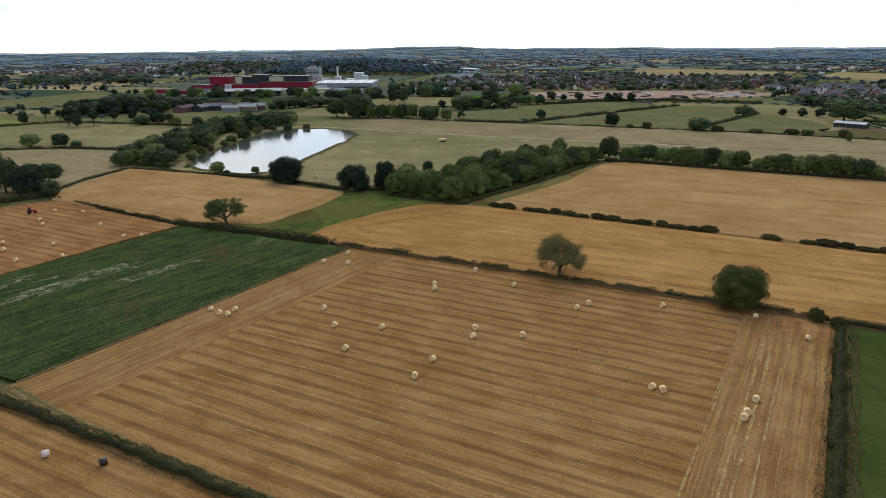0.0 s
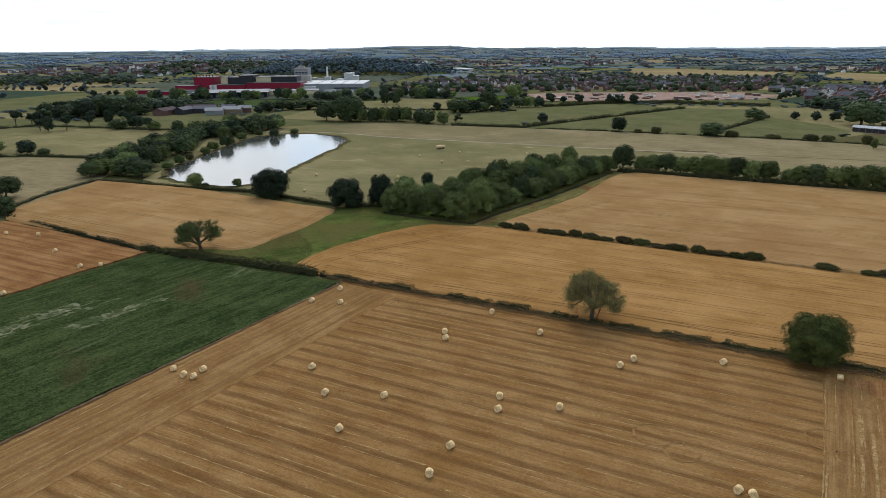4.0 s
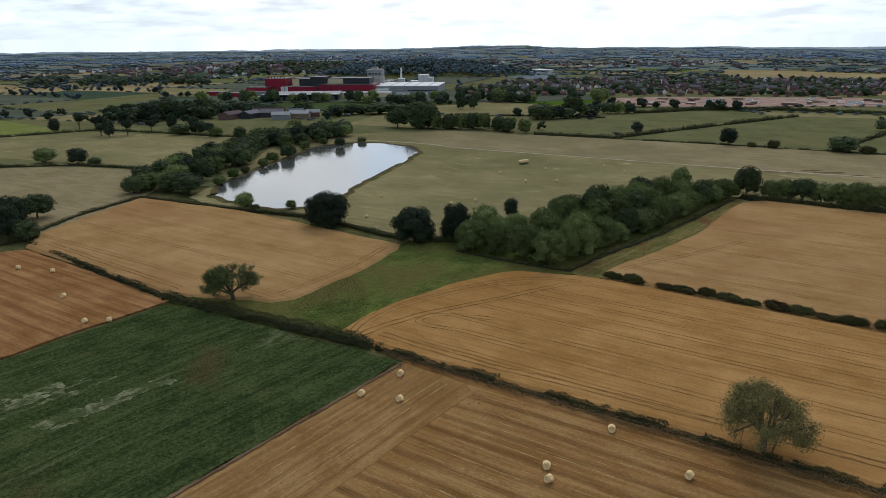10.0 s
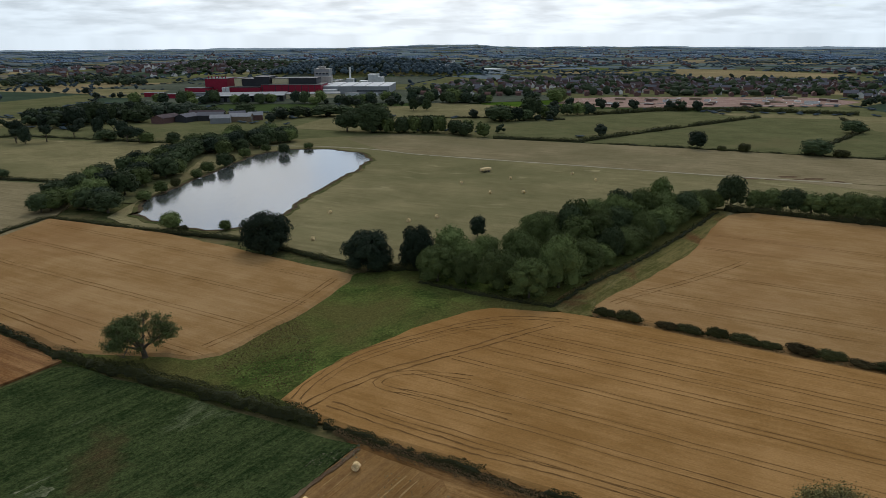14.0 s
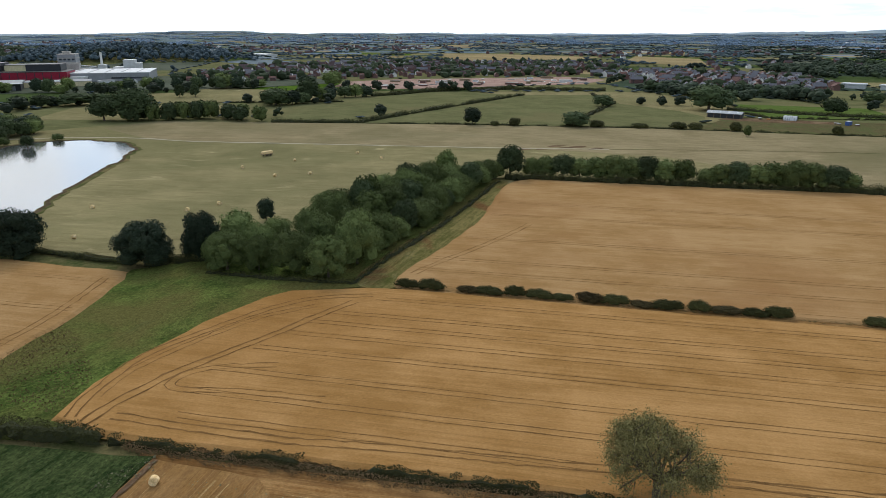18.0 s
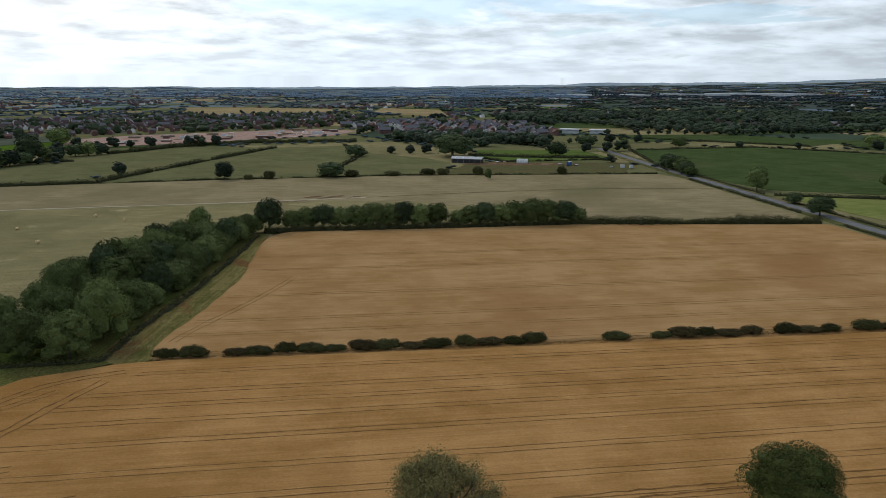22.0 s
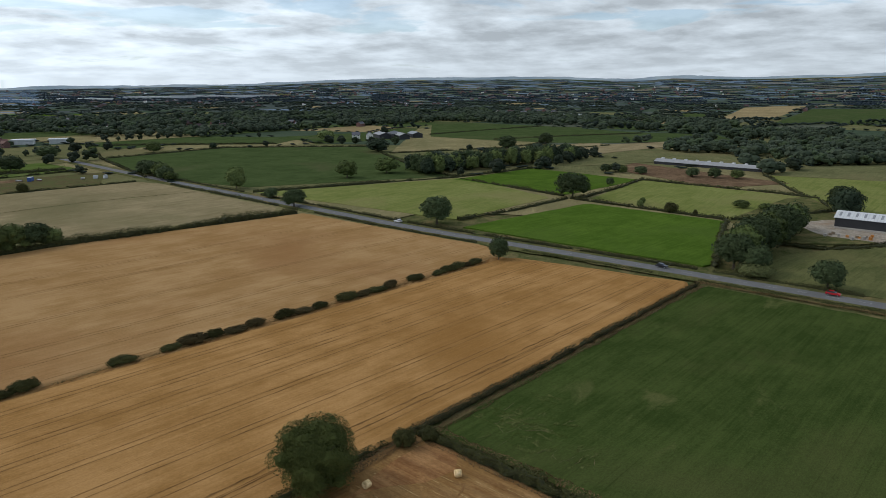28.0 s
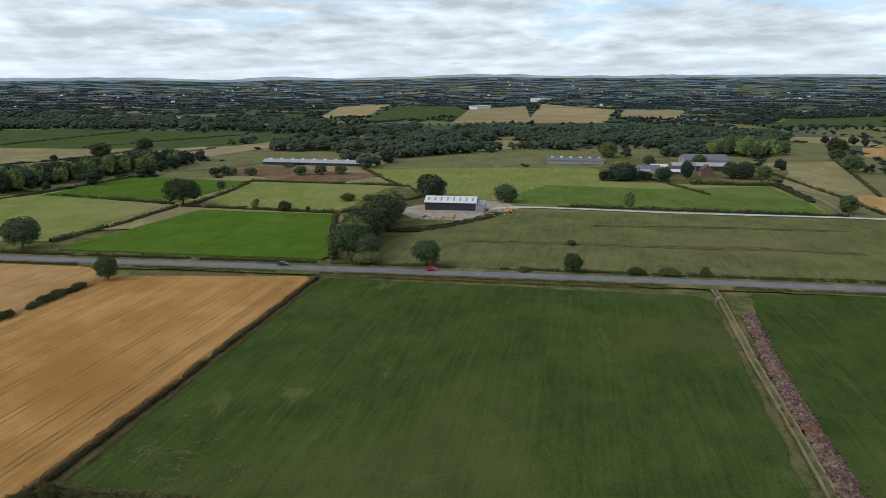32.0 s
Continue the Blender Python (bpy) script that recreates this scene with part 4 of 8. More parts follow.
def wood(name, spots, sizes, label, mat="far_leaf", detail=1, seed=1, tall=0.85, category="woodland", kind="stuff", leaves=0):
    """Many far trees joined: lumpy crowns that reach down to the land."""
    g = np.random.default_rng(seed)
    base_v, base_f = (OCT, ICO1)[detail]
    shapes = [lumps(base_v, g, 0.38) for _ in range(9)]
    k, nv, nf = len(spots), len(base_v), len(base_f)
    spots, sizes = np.asarray(spots, float), np.asarray(sizes, float)
    a = g.uniform(0, 6.28, k)
    pick = g.integers(0, len(shapes), k)
    sh = np.stack(shapes)[pick]
    x = sh[:, :, 0] * np.cos(a)[:, None] - sh[:, :, 1] * np.sin(a)[:, None]
    y = sh[:, :, 0] * np.sin(a)[:, None] + sh[:, :, 1] * np.cos(a)[:, None]
    wide = sizes[:, 0:1] / 2
    high = sizes[:, 1:2] / 2
    z = sh[:, :, 2] * high + high * tall + terrain(spots[:, 0], spots[:, 1])[:, None]
    jit = g.normal(0, 0.06, z.shape)
    v = np.stack([x * wide * (1 + jit) + spots[:, 0:1], y * wide * (1 + jit) + spots[:, 1:2], z + jit * high], -1).reshape(-1, 3)
    f = (base_f[None] + (np.arange(k) * nv)[:, None, None]).reshape(-1, 3)
    if leaves:
        pk = np.repeat(np.arange(k), leaves)
        d = g.normal(0, 1, (len(pk), 3))
        d[:, 2] = np.abs(d[:, 2]) - 0.35
        d /= np.linalg.norm(d, axis=1)[:, None]
        scale = np.c_[wide[pk, 0], wide[pk, 0], high[pk, 0]]
        c = np.c_[spots[pk], terrain(spots[pk, 0], spots[pk, 1]) + high[pk, 0] * tall] + d * scale * g.uniform(0.8, 1.12, len(pk))[:, None]
        lv, lf = leaf_faces(c, d, wide[pk, 0] * 0.13, g)
        v, f = np.vstack([v, lv]), np.vstack([f, lf + len(v)])
    me = mesh_of(name, v, f, M[mat], not leaves)
    ob = new(name, me)
    return tagged(ob, label, category, "", kind)


def scatter(poly, spacing, seed, jitter=0.45):
    g = np.random.default_rng(seed)
    p = np.asarray(poly, float)
    xs, ys = np.meshgrid(np.arange(p[:, 0].min(), p[:, 0].max(), spacing), np.arange(p[:, 1].min(), p[:, 1].max(), spacing))
    q = np.c_[xs.ravel(), ys.ravel()] + g.uniform(-jitter, jitter, (xs.size, 2)) * spacing
    return q[inside(p, q[:, 0], q[:, 1])]


def tufts(poly, count, size, mat, label, seed, lean=0.5, patchy=0.0):
    """Loose blades and tussocks over a piece of rough ground, joined."""
    g = np.random.default_rng(seed)
    p = np.asarray(poly, float)
    q = g.uniform(p.min(0), p.max(0), (count * 2, 2))
    q = q[inside(p, q[:, 0], q[:, 1])]
    if patchy:
        q = q[np.array([noise.noise(Vector((x / 14, y / 9, seed))) for x, y in q]) > patchy - 0.4]
    q = q[:count]
    k = len(q)
    d = g.normal(0, 1, (k, 3)) * np.array([1, 1, lean]) + np.array([0, 0, 0.35])
    d /= np.linalg.norm(d, axis=1)[:, None]
    s = size * g.uniform(0.5, 1.6, k)
    v, f = leaf_faces(np.c_[q, 0.2 + s * 0.6], d, s, g)
    return tagged(new("grass_tufts", mesh_of("grass_tufts", v, f, M[mat])), label, "grass", "", "stuff")


# ---- the land ----
def build_ground():
    rad = np.r_[0, np.geomspace(30, LAND + 60, 100)]
    az = np.radians(np.arange(0, 360, 2.0))
    v = [(0, 130, -0.5)]
    for r in rad[1:]:
        x, y = r * np.sin(az), 130 + r * np.cos(az)
        z = terrain(x, y) - 0.5 - 1.0 * smooth(300, 1500, r)
        v += list(zip(x, y, z))
    n = len(az)
    me = bpy.data.meshes.new("ground")
    faces = [(0, 1 + (i + 1) % n, 1 + i) for i in range(n)]
    for k in range(len(rad) - 2):
        a, b = 1 + k * n, 1 + (k + 1) * n
        faces += [(a + i, a + (i + 1) % n, b + (i + 1) % n, b + i) for i in range(n)]
    me.from_pydata([tuple(map(float, q)) for q in v], [], faces)
    me.materials.append(M["verge"])
    me.update()
    tagged(new("ground", me), "grassy farmland reaching to the skyline", "ground", "", "structure")


build_ground()


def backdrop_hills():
    """Hill-shaped backdrop just past the land's edge; its haze blue glows by itself."""
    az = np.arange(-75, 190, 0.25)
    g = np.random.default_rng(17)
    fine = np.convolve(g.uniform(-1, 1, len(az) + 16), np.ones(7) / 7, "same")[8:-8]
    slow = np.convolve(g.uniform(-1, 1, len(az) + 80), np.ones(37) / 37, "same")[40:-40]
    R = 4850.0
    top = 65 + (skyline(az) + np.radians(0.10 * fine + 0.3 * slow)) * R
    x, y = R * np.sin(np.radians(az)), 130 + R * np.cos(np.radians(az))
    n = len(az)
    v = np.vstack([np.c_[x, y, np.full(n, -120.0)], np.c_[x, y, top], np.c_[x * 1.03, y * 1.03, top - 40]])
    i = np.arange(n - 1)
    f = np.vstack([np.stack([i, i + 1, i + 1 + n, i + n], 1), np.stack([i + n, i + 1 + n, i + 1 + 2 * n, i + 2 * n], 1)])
    tagged(new("backdrop", mesh_of("backdrop", v, f, M["haze_hills"])), "glowing haze-blue backdrop of hills along the skyline", "hills", "", "structure")


backdrop_hills()

# ---- the near fields ----
ROW = -31.4
RD = np.array([math_cos(ROW), math_sin(ROW)])
A_POLY = [(-17.2, 242), (-15.6, 239.4), (-78.6, 142), (48.2, 62), (112.8, 166.2), (40, 209.5)]
field("stubble_field", A_POLY, "stubble", "golden cut stubble with straw rows and round bales", ROW, 0.05, True, 0.2)
field("stubble_headland", [(-15.6, 239.6), (-78.4, 142.2), (-62, 132), (2, 228)], "headland", "driven-over stubble headland with straw lines", 56.5, 0.09, False, 0.3)
field("stubble_headland", [(112.4, 166.2), (48.2, 62.4), (33.0, 72.0), (93, 174.5)], "headland", "driven-over stubble headland with wheel marks", 58.7, 0.09, False, 0.3)
field("stubble_field", [(-84, 141.3), (48, 60.5), (0, -20), (-145, 40)], "stubble", "cut stubble beyond a low hedge", ROW, 0.05, True, 0.2)
C_POLY = [(-15.4, 239.6), (-82, 274), (-160, 157), (-120, 166), (-77.4, 145)]
field("rough_grass_field", C_POLY, "rough_green", "dark green weedy grass field with bleached streaks", 54, 0.25)
weeds = bpy.data.objects["rough_grass_field"]
gd = np.random.default_rng(77)
for k in range(64):
    x0, y0, spread, reach = ((-108, 189, 2.2, 46), (-110, 192, 2.6, 34), (-80, 208, 1.6, 24), (-124, 196, 1.6, 22))[k % 4]
    s0, ln = gd.uniform(0, reach), gd.uniform(3, 12)
    side = gd.normal(0, spread)
    d_ = np.array([math_cos(53), math_sin(53)])
    p_ = np.array([x0, y0]) + d_ * s0 + np.array([-d_[1], d_[0]]) * side
    line = np.array([p_ + d_ * s + np.array([-d_[1], d_[0]]) * gd.normal(0, 0.15) for s in np.arange(0, ln, 0.9)])
    laid("bleached_streak", ribbon_mesh("bleached_streak", line, gd.uniform(0.35, 1.9), 0.26 + 0.0006 * k, M["dead_grass"], 0.85, 0, 500 + k), weeds, "bleached dead grass streak")
laid("soil_edge", ribbon_mesh("soil_edge", resample([(-15, 239), (-29.5, 217), (-46, 191.5), (-61.5, 168), (-76.8, 144.5)], 1.1), 0.75, 0.26, M["soil"], 0.5, 0, 9), weeds, "bare reddish soil edge")
D_POLY = [(-84, 277), (-121, 218), (-162, 157), (-285, 225), (-156, 325)]
field("stubble_field", D_POLY, "stubble_red", "reddish cut stubble scattered with bales", ROW, 0.05)
E_POLY = [(-151, 404), (-95, 379), (-25, 331), (-36, 303), (-51, 276), (-84, 281), (-156, 328), (-161, 344)]
wheat_e = field("wheat_field", E_POLY, "wheat_pale", "ripe standing wheat beside the pond hedge", ROW, 0.6)
F_POLY = [(-24, 334), (-38, 302), (-51, 277), (-84, 282), (-86, 277), (-62, 266), (-40, 255), (-21, 247), (-18, 250), (14, 302), (44, 301), (64, 331), (90, 362), (119, 406), (100, 412), (40, 345), (5, 338)]
field("rough_meadow", F_POLY, "marsh", "damp rough meadow between the wheat fields", 40, 0.12)
tufts([(-49.5, 270.6), (-44.3, 297), (-37.9, 306.4), (-30.6, 286.8), (-26.3, 270.7), (-32.2, 259.4), (-46.7, 266.7)], 2600, 0.12, "brown_leaf", "browning dock and dry grass in the meadow", 46, 0.9, 0.0)
G_POLY = [(-31, 257), (-27, 266), (-18, 278), (-4, 292), (6, 300), (14, 303), (31, 299), (40, 295), (251, 161.5), (228, 100.5), (170, 134.6), (109, 171), (30, 218.3), (-22, 248.8)]
wheat_g = field("wheat_field", G_POLY, "wheat", "ripe golden wheat crossed by tramlines", ROW, 0.6, True, 0.35)
H_POLY = [(39.7, 299), (41.8, 304), (46.5, 309.6), (58.2, 320.6), (73, 336.7), (84, 349.5), (96.5, 370), (110, 391), (116, 398), (125, 403), (183, 367), (238, 335), (321, 270), (267, 171), (254, 166)]
wheat_h = field("wheat_field", H_POLY, "wheat_pale", "pale ripe wheat sheltered by a line of trees", ROW, 0.6, True, 0.35)
R_POLY = [(114.5, 163), (170, 130), (227, 96), (164, -10), (158, -9), (128, 11), (96, 32), (53, 60)]
field("grass_field", R_POLY, "ley", "even dark green grass ley beside the road", -31, 0.1)
field("grass_field", [(161, -27), (139, -72), (85, -160), (-20, -90), (58, 48), (93.3, 24.2), (121, 6.2), (140, -8)], "ley", "dark green grass ley past the rubble strip", -31, 0.1)
POND = [(-120, 412), (-126, 439), (-119, 479), (-112, 529), (-106, 560), (-90, 580), (-66, 581), (-42, 564), (-35, 540), (-41, 504), (-51, 470), (-57, 437), (-60, 412), (-68, 390), (-83, 385), (-102, 394)]
I_POLY = [(-130, 408), (-112, 388), (-66, 374), (-22, 342), (8, 344), (40, 348), (100, 414), (125, 410), (183, 372), (238, 341), (324, 276), (333, 282), (404, 398), (409, 418), (267, 517), (155, 574), (44, 622), (-27, 653), (-95, 628), (-140, 600), (-128, 480)]
field("pasture", I_POLY, "pasture", "wide dry pasture round the pond", -28, 0.04)
field("pasture", [(-33, 578), (-8, 559), (60, 526), (162, 474), (215, 430), (245, 350), (320, 285), (335, 290), (404, 398), (409, 418), (267, 517), (155, 574), (44, 622), (-27, 653), (-60, 630)], "pasture_tan",
      "bleached hay pasture past the farm track", -28, 0.08, False)
PLOTS = []


def plot(poly, mat, lab):
    """One of the fields round about."""
    k = len(PLOTS)
    PLOTS.append(field("field", poly, mat, lab, -28 + 7 * math.sin(k * 2.1), 0.045 + 0.0046 * k))


plot([(-161, 346), (-152, 406), (-160, 470), (-230, 488), (-345, 470), (-290, 330), (-190, 330)], "pasture_tan", "dry grazed pasture behind the trees")
plot([(-160, 474), (-150, 600), (-175, 612), (-330, 650), (-420, 560), (-230, 497)], "pasture", "grazed pasture beside the pond wood")
plot([(-152, 610), (-120, 650), (-140, 720), (-210, 740), (-300, 660)], "meadow", "small paddock below the farm")
plot([(-330, 655), (-430, 565), (-620, 640), (-480, 760)], "lush", "light green grass field beyond the pines")
plot([(43, 637), (98, 623), (283, 742), (217, 802), (115, 734)], "meadow", "long green meadow in front of the town")
plot([(100, 606), (158, 581), (219, 551), (330, 651), (347, 721), (288, 740)], "meadow", "rough green pasture with a lone tree")
plot([(224, 543), (292, 502), (338, 553), (343, 590), (326, 653)], "meadow", "trodden pasture near the cattle shed")
plot([(282, 501), (390, 432), (450, 470), (353, 547)], "worn", "dark trodden smallholding paddock")
plot([(338, 540), (360, 515), (395, 492), (404, 500), (372, 530), (352, 548)], "soil", "muddy ground round the sheds")
plot([(380, 574), (375, 530), (459, 490), (492, 557), (417, 614)], "bright_pale", "light green paddock below the houses")
plot([(-19, 764), (84, 747), (132, 819), (5, 920)], "pasture", "pale pasture below the works")
plot([(-110, 690), (-50, 665), (10, 690), (40, 740), (-90, 770)], "pasture", "pasture behind the tall trees")
plot([(429, 423), (401, 337), (479, 222), (686, 344), (645, 477), (528, 529)], "green_mid", "large leafy green crop field")
plot([(624, 305), (703, 204), (780, 164), (969, 252), (971, 355)], "pasture", "pasture beside the white farmhouse")
plot([(645, 203), (750, 103), (790, 119), (693, 192)], "pasture_tan", "narrow dry field below the wood")
plot([(643, 606), (698, 447), (820, 448), (760, 515)], "green_mid", "green field past the hedge")
plot([(382, 323), (322, 194), (397, 151), (470, 214)], "lush", "yellow-green meadow beside the road")
plot([(305, 187), (381, 131), (343, 68), (252, 90)], "bright", "vivid green grass field beside the road")
plot([(462, 218), (408, 143), (484, 95), (535, 170)], "bright", "light green field below the tree belt")
plot([(398, 129), (349, 64), (424, 3), (484, 95)], "lush", "pale grazed field with a few bushes")
plot([(238, 82), (275, 60), (300, 20), (322, -20), (236, -180), (110, -190), (156, -84), (188, -18), (226, 52)], "meadow_green", "grazed meadow across the road")
plot([(526, 4), (500, -98), (465, -165), (406, -128), (368, -178), (345, -221), (286, -189), (257, -168), (329, -45), (364, 3), (430, 6)], "lush", "pale green field behind the new barn")
plot([(400, -85), (360, -140), (345, -215), (288, -187), (257, -166), (325, -52), (350, -20)], "bright_pale", "greener strip along the farm lane")
plot([(465, -165), (406, -128), (368, -178), (345, -221), (400, -290), (520, -290), (540, -170)], "verge", "rough ground round the farm beyond the lane")
plot([(500, -98), (540, -170), (620, -133), (600, -60), (530, 5)], "meadow", "paddock round the long poultry shed")
plot([(453, -313), (438, -381), (288, -243), (262, -190), (294, -215), (345, -225), (400, -290)], "pasture", "pasture beside the lane")
plot([(322, -14), (364, 3), (430, 6), (420, 20), (346, 66), (300, 60), (300, 25)], "verge", "rough grass behind the barn")
plot([(600, 1260), (760, 1390), (620, 1590), (520, 1650), (410, 1335)], "far_tan", "long ripe field behind the old estate")
plot([(534, -527), (525, -551), (450, -455), (464, -446)], "wheat_pale", "small ripe cereal field")
plot([(285, -212), (300, -240), (262, -262), (243, -192)], "wheat_pale", "corner of a ripe cereal field")
plot([(619, -503), (582, -538), (451, -396), (466, -329)], "meadow", "green field in front of the wood")
plot([(1923, -440), (1969, -627), (1356, -452), (1164, -152)], "green_mid", "far green field")
plot([(1971, -291), (2246, -537), (1430, -231), (1301, -102)], "far_tan", "far ripe field")
plot([(1659, -552), (1903, -835), (1072, -422), (1115, -295)], "pasture_tan", "far pale field")
plot([(2044, -967), (1543, -906), (1031, -539), (1075, -413)], "far_tan", "far ripe cereal field")
plot([(1536, -926), (1486, -1078), (1122, -763), (1199, -681)], "pasture_tan", "far pale stubble field")
plot([(589, 91), (520, 30), (486, 0), (455, 50), (540, 110)], "soil", "bare trampled ground round the poultry shed")
plot([(706, 1226), (745, 1050), (899, 1270), (847, 1402)], "far_tan", "ripe field beyond the new houses")
plot([(135, 885), (170, 842), (240, 830), (300, 836), (400, 832), (455, 876), (436, 932), (330, 947), (220, 960), (160, 942)], "site", "bare pinkish building site at the edge of town")
plot([(-215, 905), (-60, 960), (10, 985), (20, 1010), (-70, 990), (-200, 918)], "soil", "bare brown earth before the works")
plot([(1158, 372), (1067, 185), (950, 52), (942, -35), (818, -38), (811, 40), (768, 131), (788, 227), (831, 309)], "green_mid", "grey-green pastures between the woods")
plot([(644, 156), (741, 131), (823, 26), (799, 4), (677, 103), (609, 147)], "pasture_tan", "narrow pale field between the woods")
plot([(554, 139), (625, 102), (660, 48), (650, -28), (600, -40), (566, -8), (600, 70)], "meadow", "rough grass behind the poultry shed")
plot([(505, -96), (560, -105), (640, -165), (630, -205), (590, -240), (540, -200), (515, -150)], "meadow", "grass round the low poultry shed")
plot([(858, -701), (1019, -936), (1046, -1216), (792, -892)], "green_mid", "green field beyond the wood")
plot([(-330, 905), (60, 900), (150, 930), (160, 985), (-60, 1120), (-350, 1130)], "far_olive", "rough cleared ground below the works")

marks = bpy.data.objects["stubble_field"]


def straw_lines(poly, d, offsets, z, seed):
    """Thin broken lines of loose straw left along the driving direction."""
    g = np.random.default_rng(seed)
    d = np.array(d) / math.hypot(*d)
    n = np.array([-d[1], d[0]])
    p0 = np.mean(poly, axis=0)
    for k, o in enumerate(offsets):
        for a, b in clip_line(poly, p0, d, o, 1.0):
            ln = float(np.hypot(*(b - a)))
            s = g.uniform(0, 8)
            while s < ln - 6:
                e = min(ln, s + g.uniform(12, 60))
                m = max(4, int((e - s) / 1.6))
                line = np.array([a + d * q for q in np.linspace(s, e, m)]) + n * np.convolve(g.normal(0, 0.22, m + 4), np.ones(5) / 5, "valid")[:, None]
                laid("straw_line", ribbon_mesh("straw_line", line, g.uniform(0.11, 0.22), z + 0.0006 * k, M["straw_line"], 0.95, 0, seed + k), marks, "thin line of loose pale straw")
                s = e + g.uniform(4, 40)


for k, o_ in enumerate((-1.0, 0.9, 3.6, -6.2)):
    line = curved([(94, 162), (87.2, 150.6), (68.6, 120.6), (55.8, 100), (40, 74)], 1.5) + np.array([0.85, -0.53]) * o_
    laid("pale_rut", ribbon_mesh("pale_rut", line[4 + 5 * k:], 0.5 if k < 2 else 0.35, 0.101 + 0.0008 * k, M["straw_line"], 0.7, 0, 60 + k), marks, "pale pressed wheel rut in the stubble")
INNER_A = [(2, 226), (-60, 135), (30, 77), (92, 173)]
go = np.random.default_rng(88)
straw_lines(INNER_A, RD, np.arange(-56, 56, 2.35) + go.uniform(-0.4, 0.4, 48), 0.056, 1000)
straw_lines([(-16, 238), (-77, 144), (-63, 135), (0, 228)], (math_cos(56.5), math_sin(56.5)), [-6.5, -4.6, -2.2, -0.4, 1.6, 3.4, 5.8, 7.4], 0.096, 2000)
straw_lines([(111, 165.5), (49, 64.5), (31, 76), (93, 173.5)], (math_cos(58.7), math_sin(58.7)), [-8.6, -6.8, -4.0, -2.4, 0.2, 2.6, 4.4, 7.2, 9.0], 0.096, 3000)
for x, y, r_, a0, a1, sd in ((78, 148, 3.6, 20, 330, 1), (80, 142, 3.4, 100, 400, 2), (48, 152, 3.5, 0, 300, 3), (51, 146, 3.0, 60, 350, 4), (96, 158, 3.4, 90, 330, 5), (30, 172, 3.2, 10, 240, 6)):
    ring = np.array([(x + r_ * math_cos(a), y + r_ * math_sin(a)) for a in range(a0, a1, 12)])
    laid("wheel_mark", ribbon_mesh("wheel_mark", ring, 0.4, 0.10, M["headland"], 0.6, 0, sd), marks, "curved straw-coloured turning mark")

field("field_margin", [(34, 297), (40, 298.6), (42.2, 303.6), (47, 309.2), (58.6, 320.2), (73.4, 336.3), (84.4, 349), (97, 369.6), (112, 393), (122, 403), (113, 409), (96, 384), (80, 365), (65, 347), (50, 331), (39, 319), (29, 306)], "margin", "light green grass strip between copse and wheat", 50, 0.17, False)
for k, (x, y) in enumerate(((168, 470), (180, 470), (176, 477), (188, 471), (160, 474), (196, 462))):
    ring = [(x + (6 + 3 * math.sin(k + a)) * math.cos(a), y + (2.5 + 1.2 * math.sin(2.3 * a + k)) * math.sin(a)) for a in np.linspace(0, 6.0, 12)]
    field("bare_patch", ring, "soil", "dark trodden patch in the dry pasture", -28, 0.11 + 0.004 * k, False, 0.6)
tufts([(-24, 233), (-15, 236), (-15, 240), (-22, 237)], 160, 0.14, "dead_leaf", "loose pale straw at the field corner", 41, 1.2)
tufts([(-12, 226), (6, 216), (9, 221), (-10, 232)], 130, 0.12, "dead_leaf", "loose pale straw on the headland", 42, 1.2)
ley = bpy.data.objects["grass_field"]
gb = np.random.default_rng(78)
for k in range(66):
    cx_, cy_, spread = ((119.0, 148.0, 4.5), (109.5, 139.0, 3.0))[k % 4 == 3]
    p_ = np.array([cx_, cy_]) + gb.normal(0, spread, 2)
    d_ = radians(gb.normal(-31, 40))
    d_ = np.array([math.cos(d_), math.sin(d_)])
    line = np.array([p_ + d_ * q + gb.normal(0, 0.12, 2) for q in np.arange(0, gb.uniform(1.2, 4.5), 0.6)])
    laid("bleached_streak", ribbon_mesh("bleached_streak", line, gb.uniform(0.3, 0.8) if k % 3 else 0.1, 0.15 + 0.0004 * k, M["weeds" if k % 3 else "worn"], 0.8, 0, 700 + k), ley, "bleached dry grass streak")
field("bare_corner", [(97, 170), (112, 163.5), (109, 157), (103, 156), (98, 161), (91, 172)], "stubble_red", "dry trampled earth at the field corner", 58, 0.12, False, 0.6)
for k in range(10):
    a_ = 118 + 0.8 * k + gd.uniform(-3, 3)
    line = np.array([(a_ + gd.uniform(-9, 9), 146 - 0.4 * k + gd.uniform(-7, 7))])
    line = np.array([line[0] + np.array([math_cos(58), math_sin(58)]) * s + gd.normal(0, 0.15, 2) for s in np.arange(0, gd.uniform(3, 9), 0.8)])
    if len(line) > 3 and inside(R_POLY, line[:, 0], line[:, 1]).all():
        laid("weedy_streak", ribbon_mesh("weedy_streak", line, gd.uniform(0.3, 1.0), 0.112 + 0.0006 * k, M["weeds"], 0.9, 0, 700 + k), bpy.data.objects["grass_field"], "paler weedy streak in the grass")
WORN_A = ([(265.5, 29.3), (244.0, -7.4), (222.7, -47.3), (202.3, -85.6), (188.0, -108.0)], 2.2, 1)
WORN_B = ([(272.9, -39.1), (244.9, -96.4), (222.4, -139.6)], 1.4, 2)
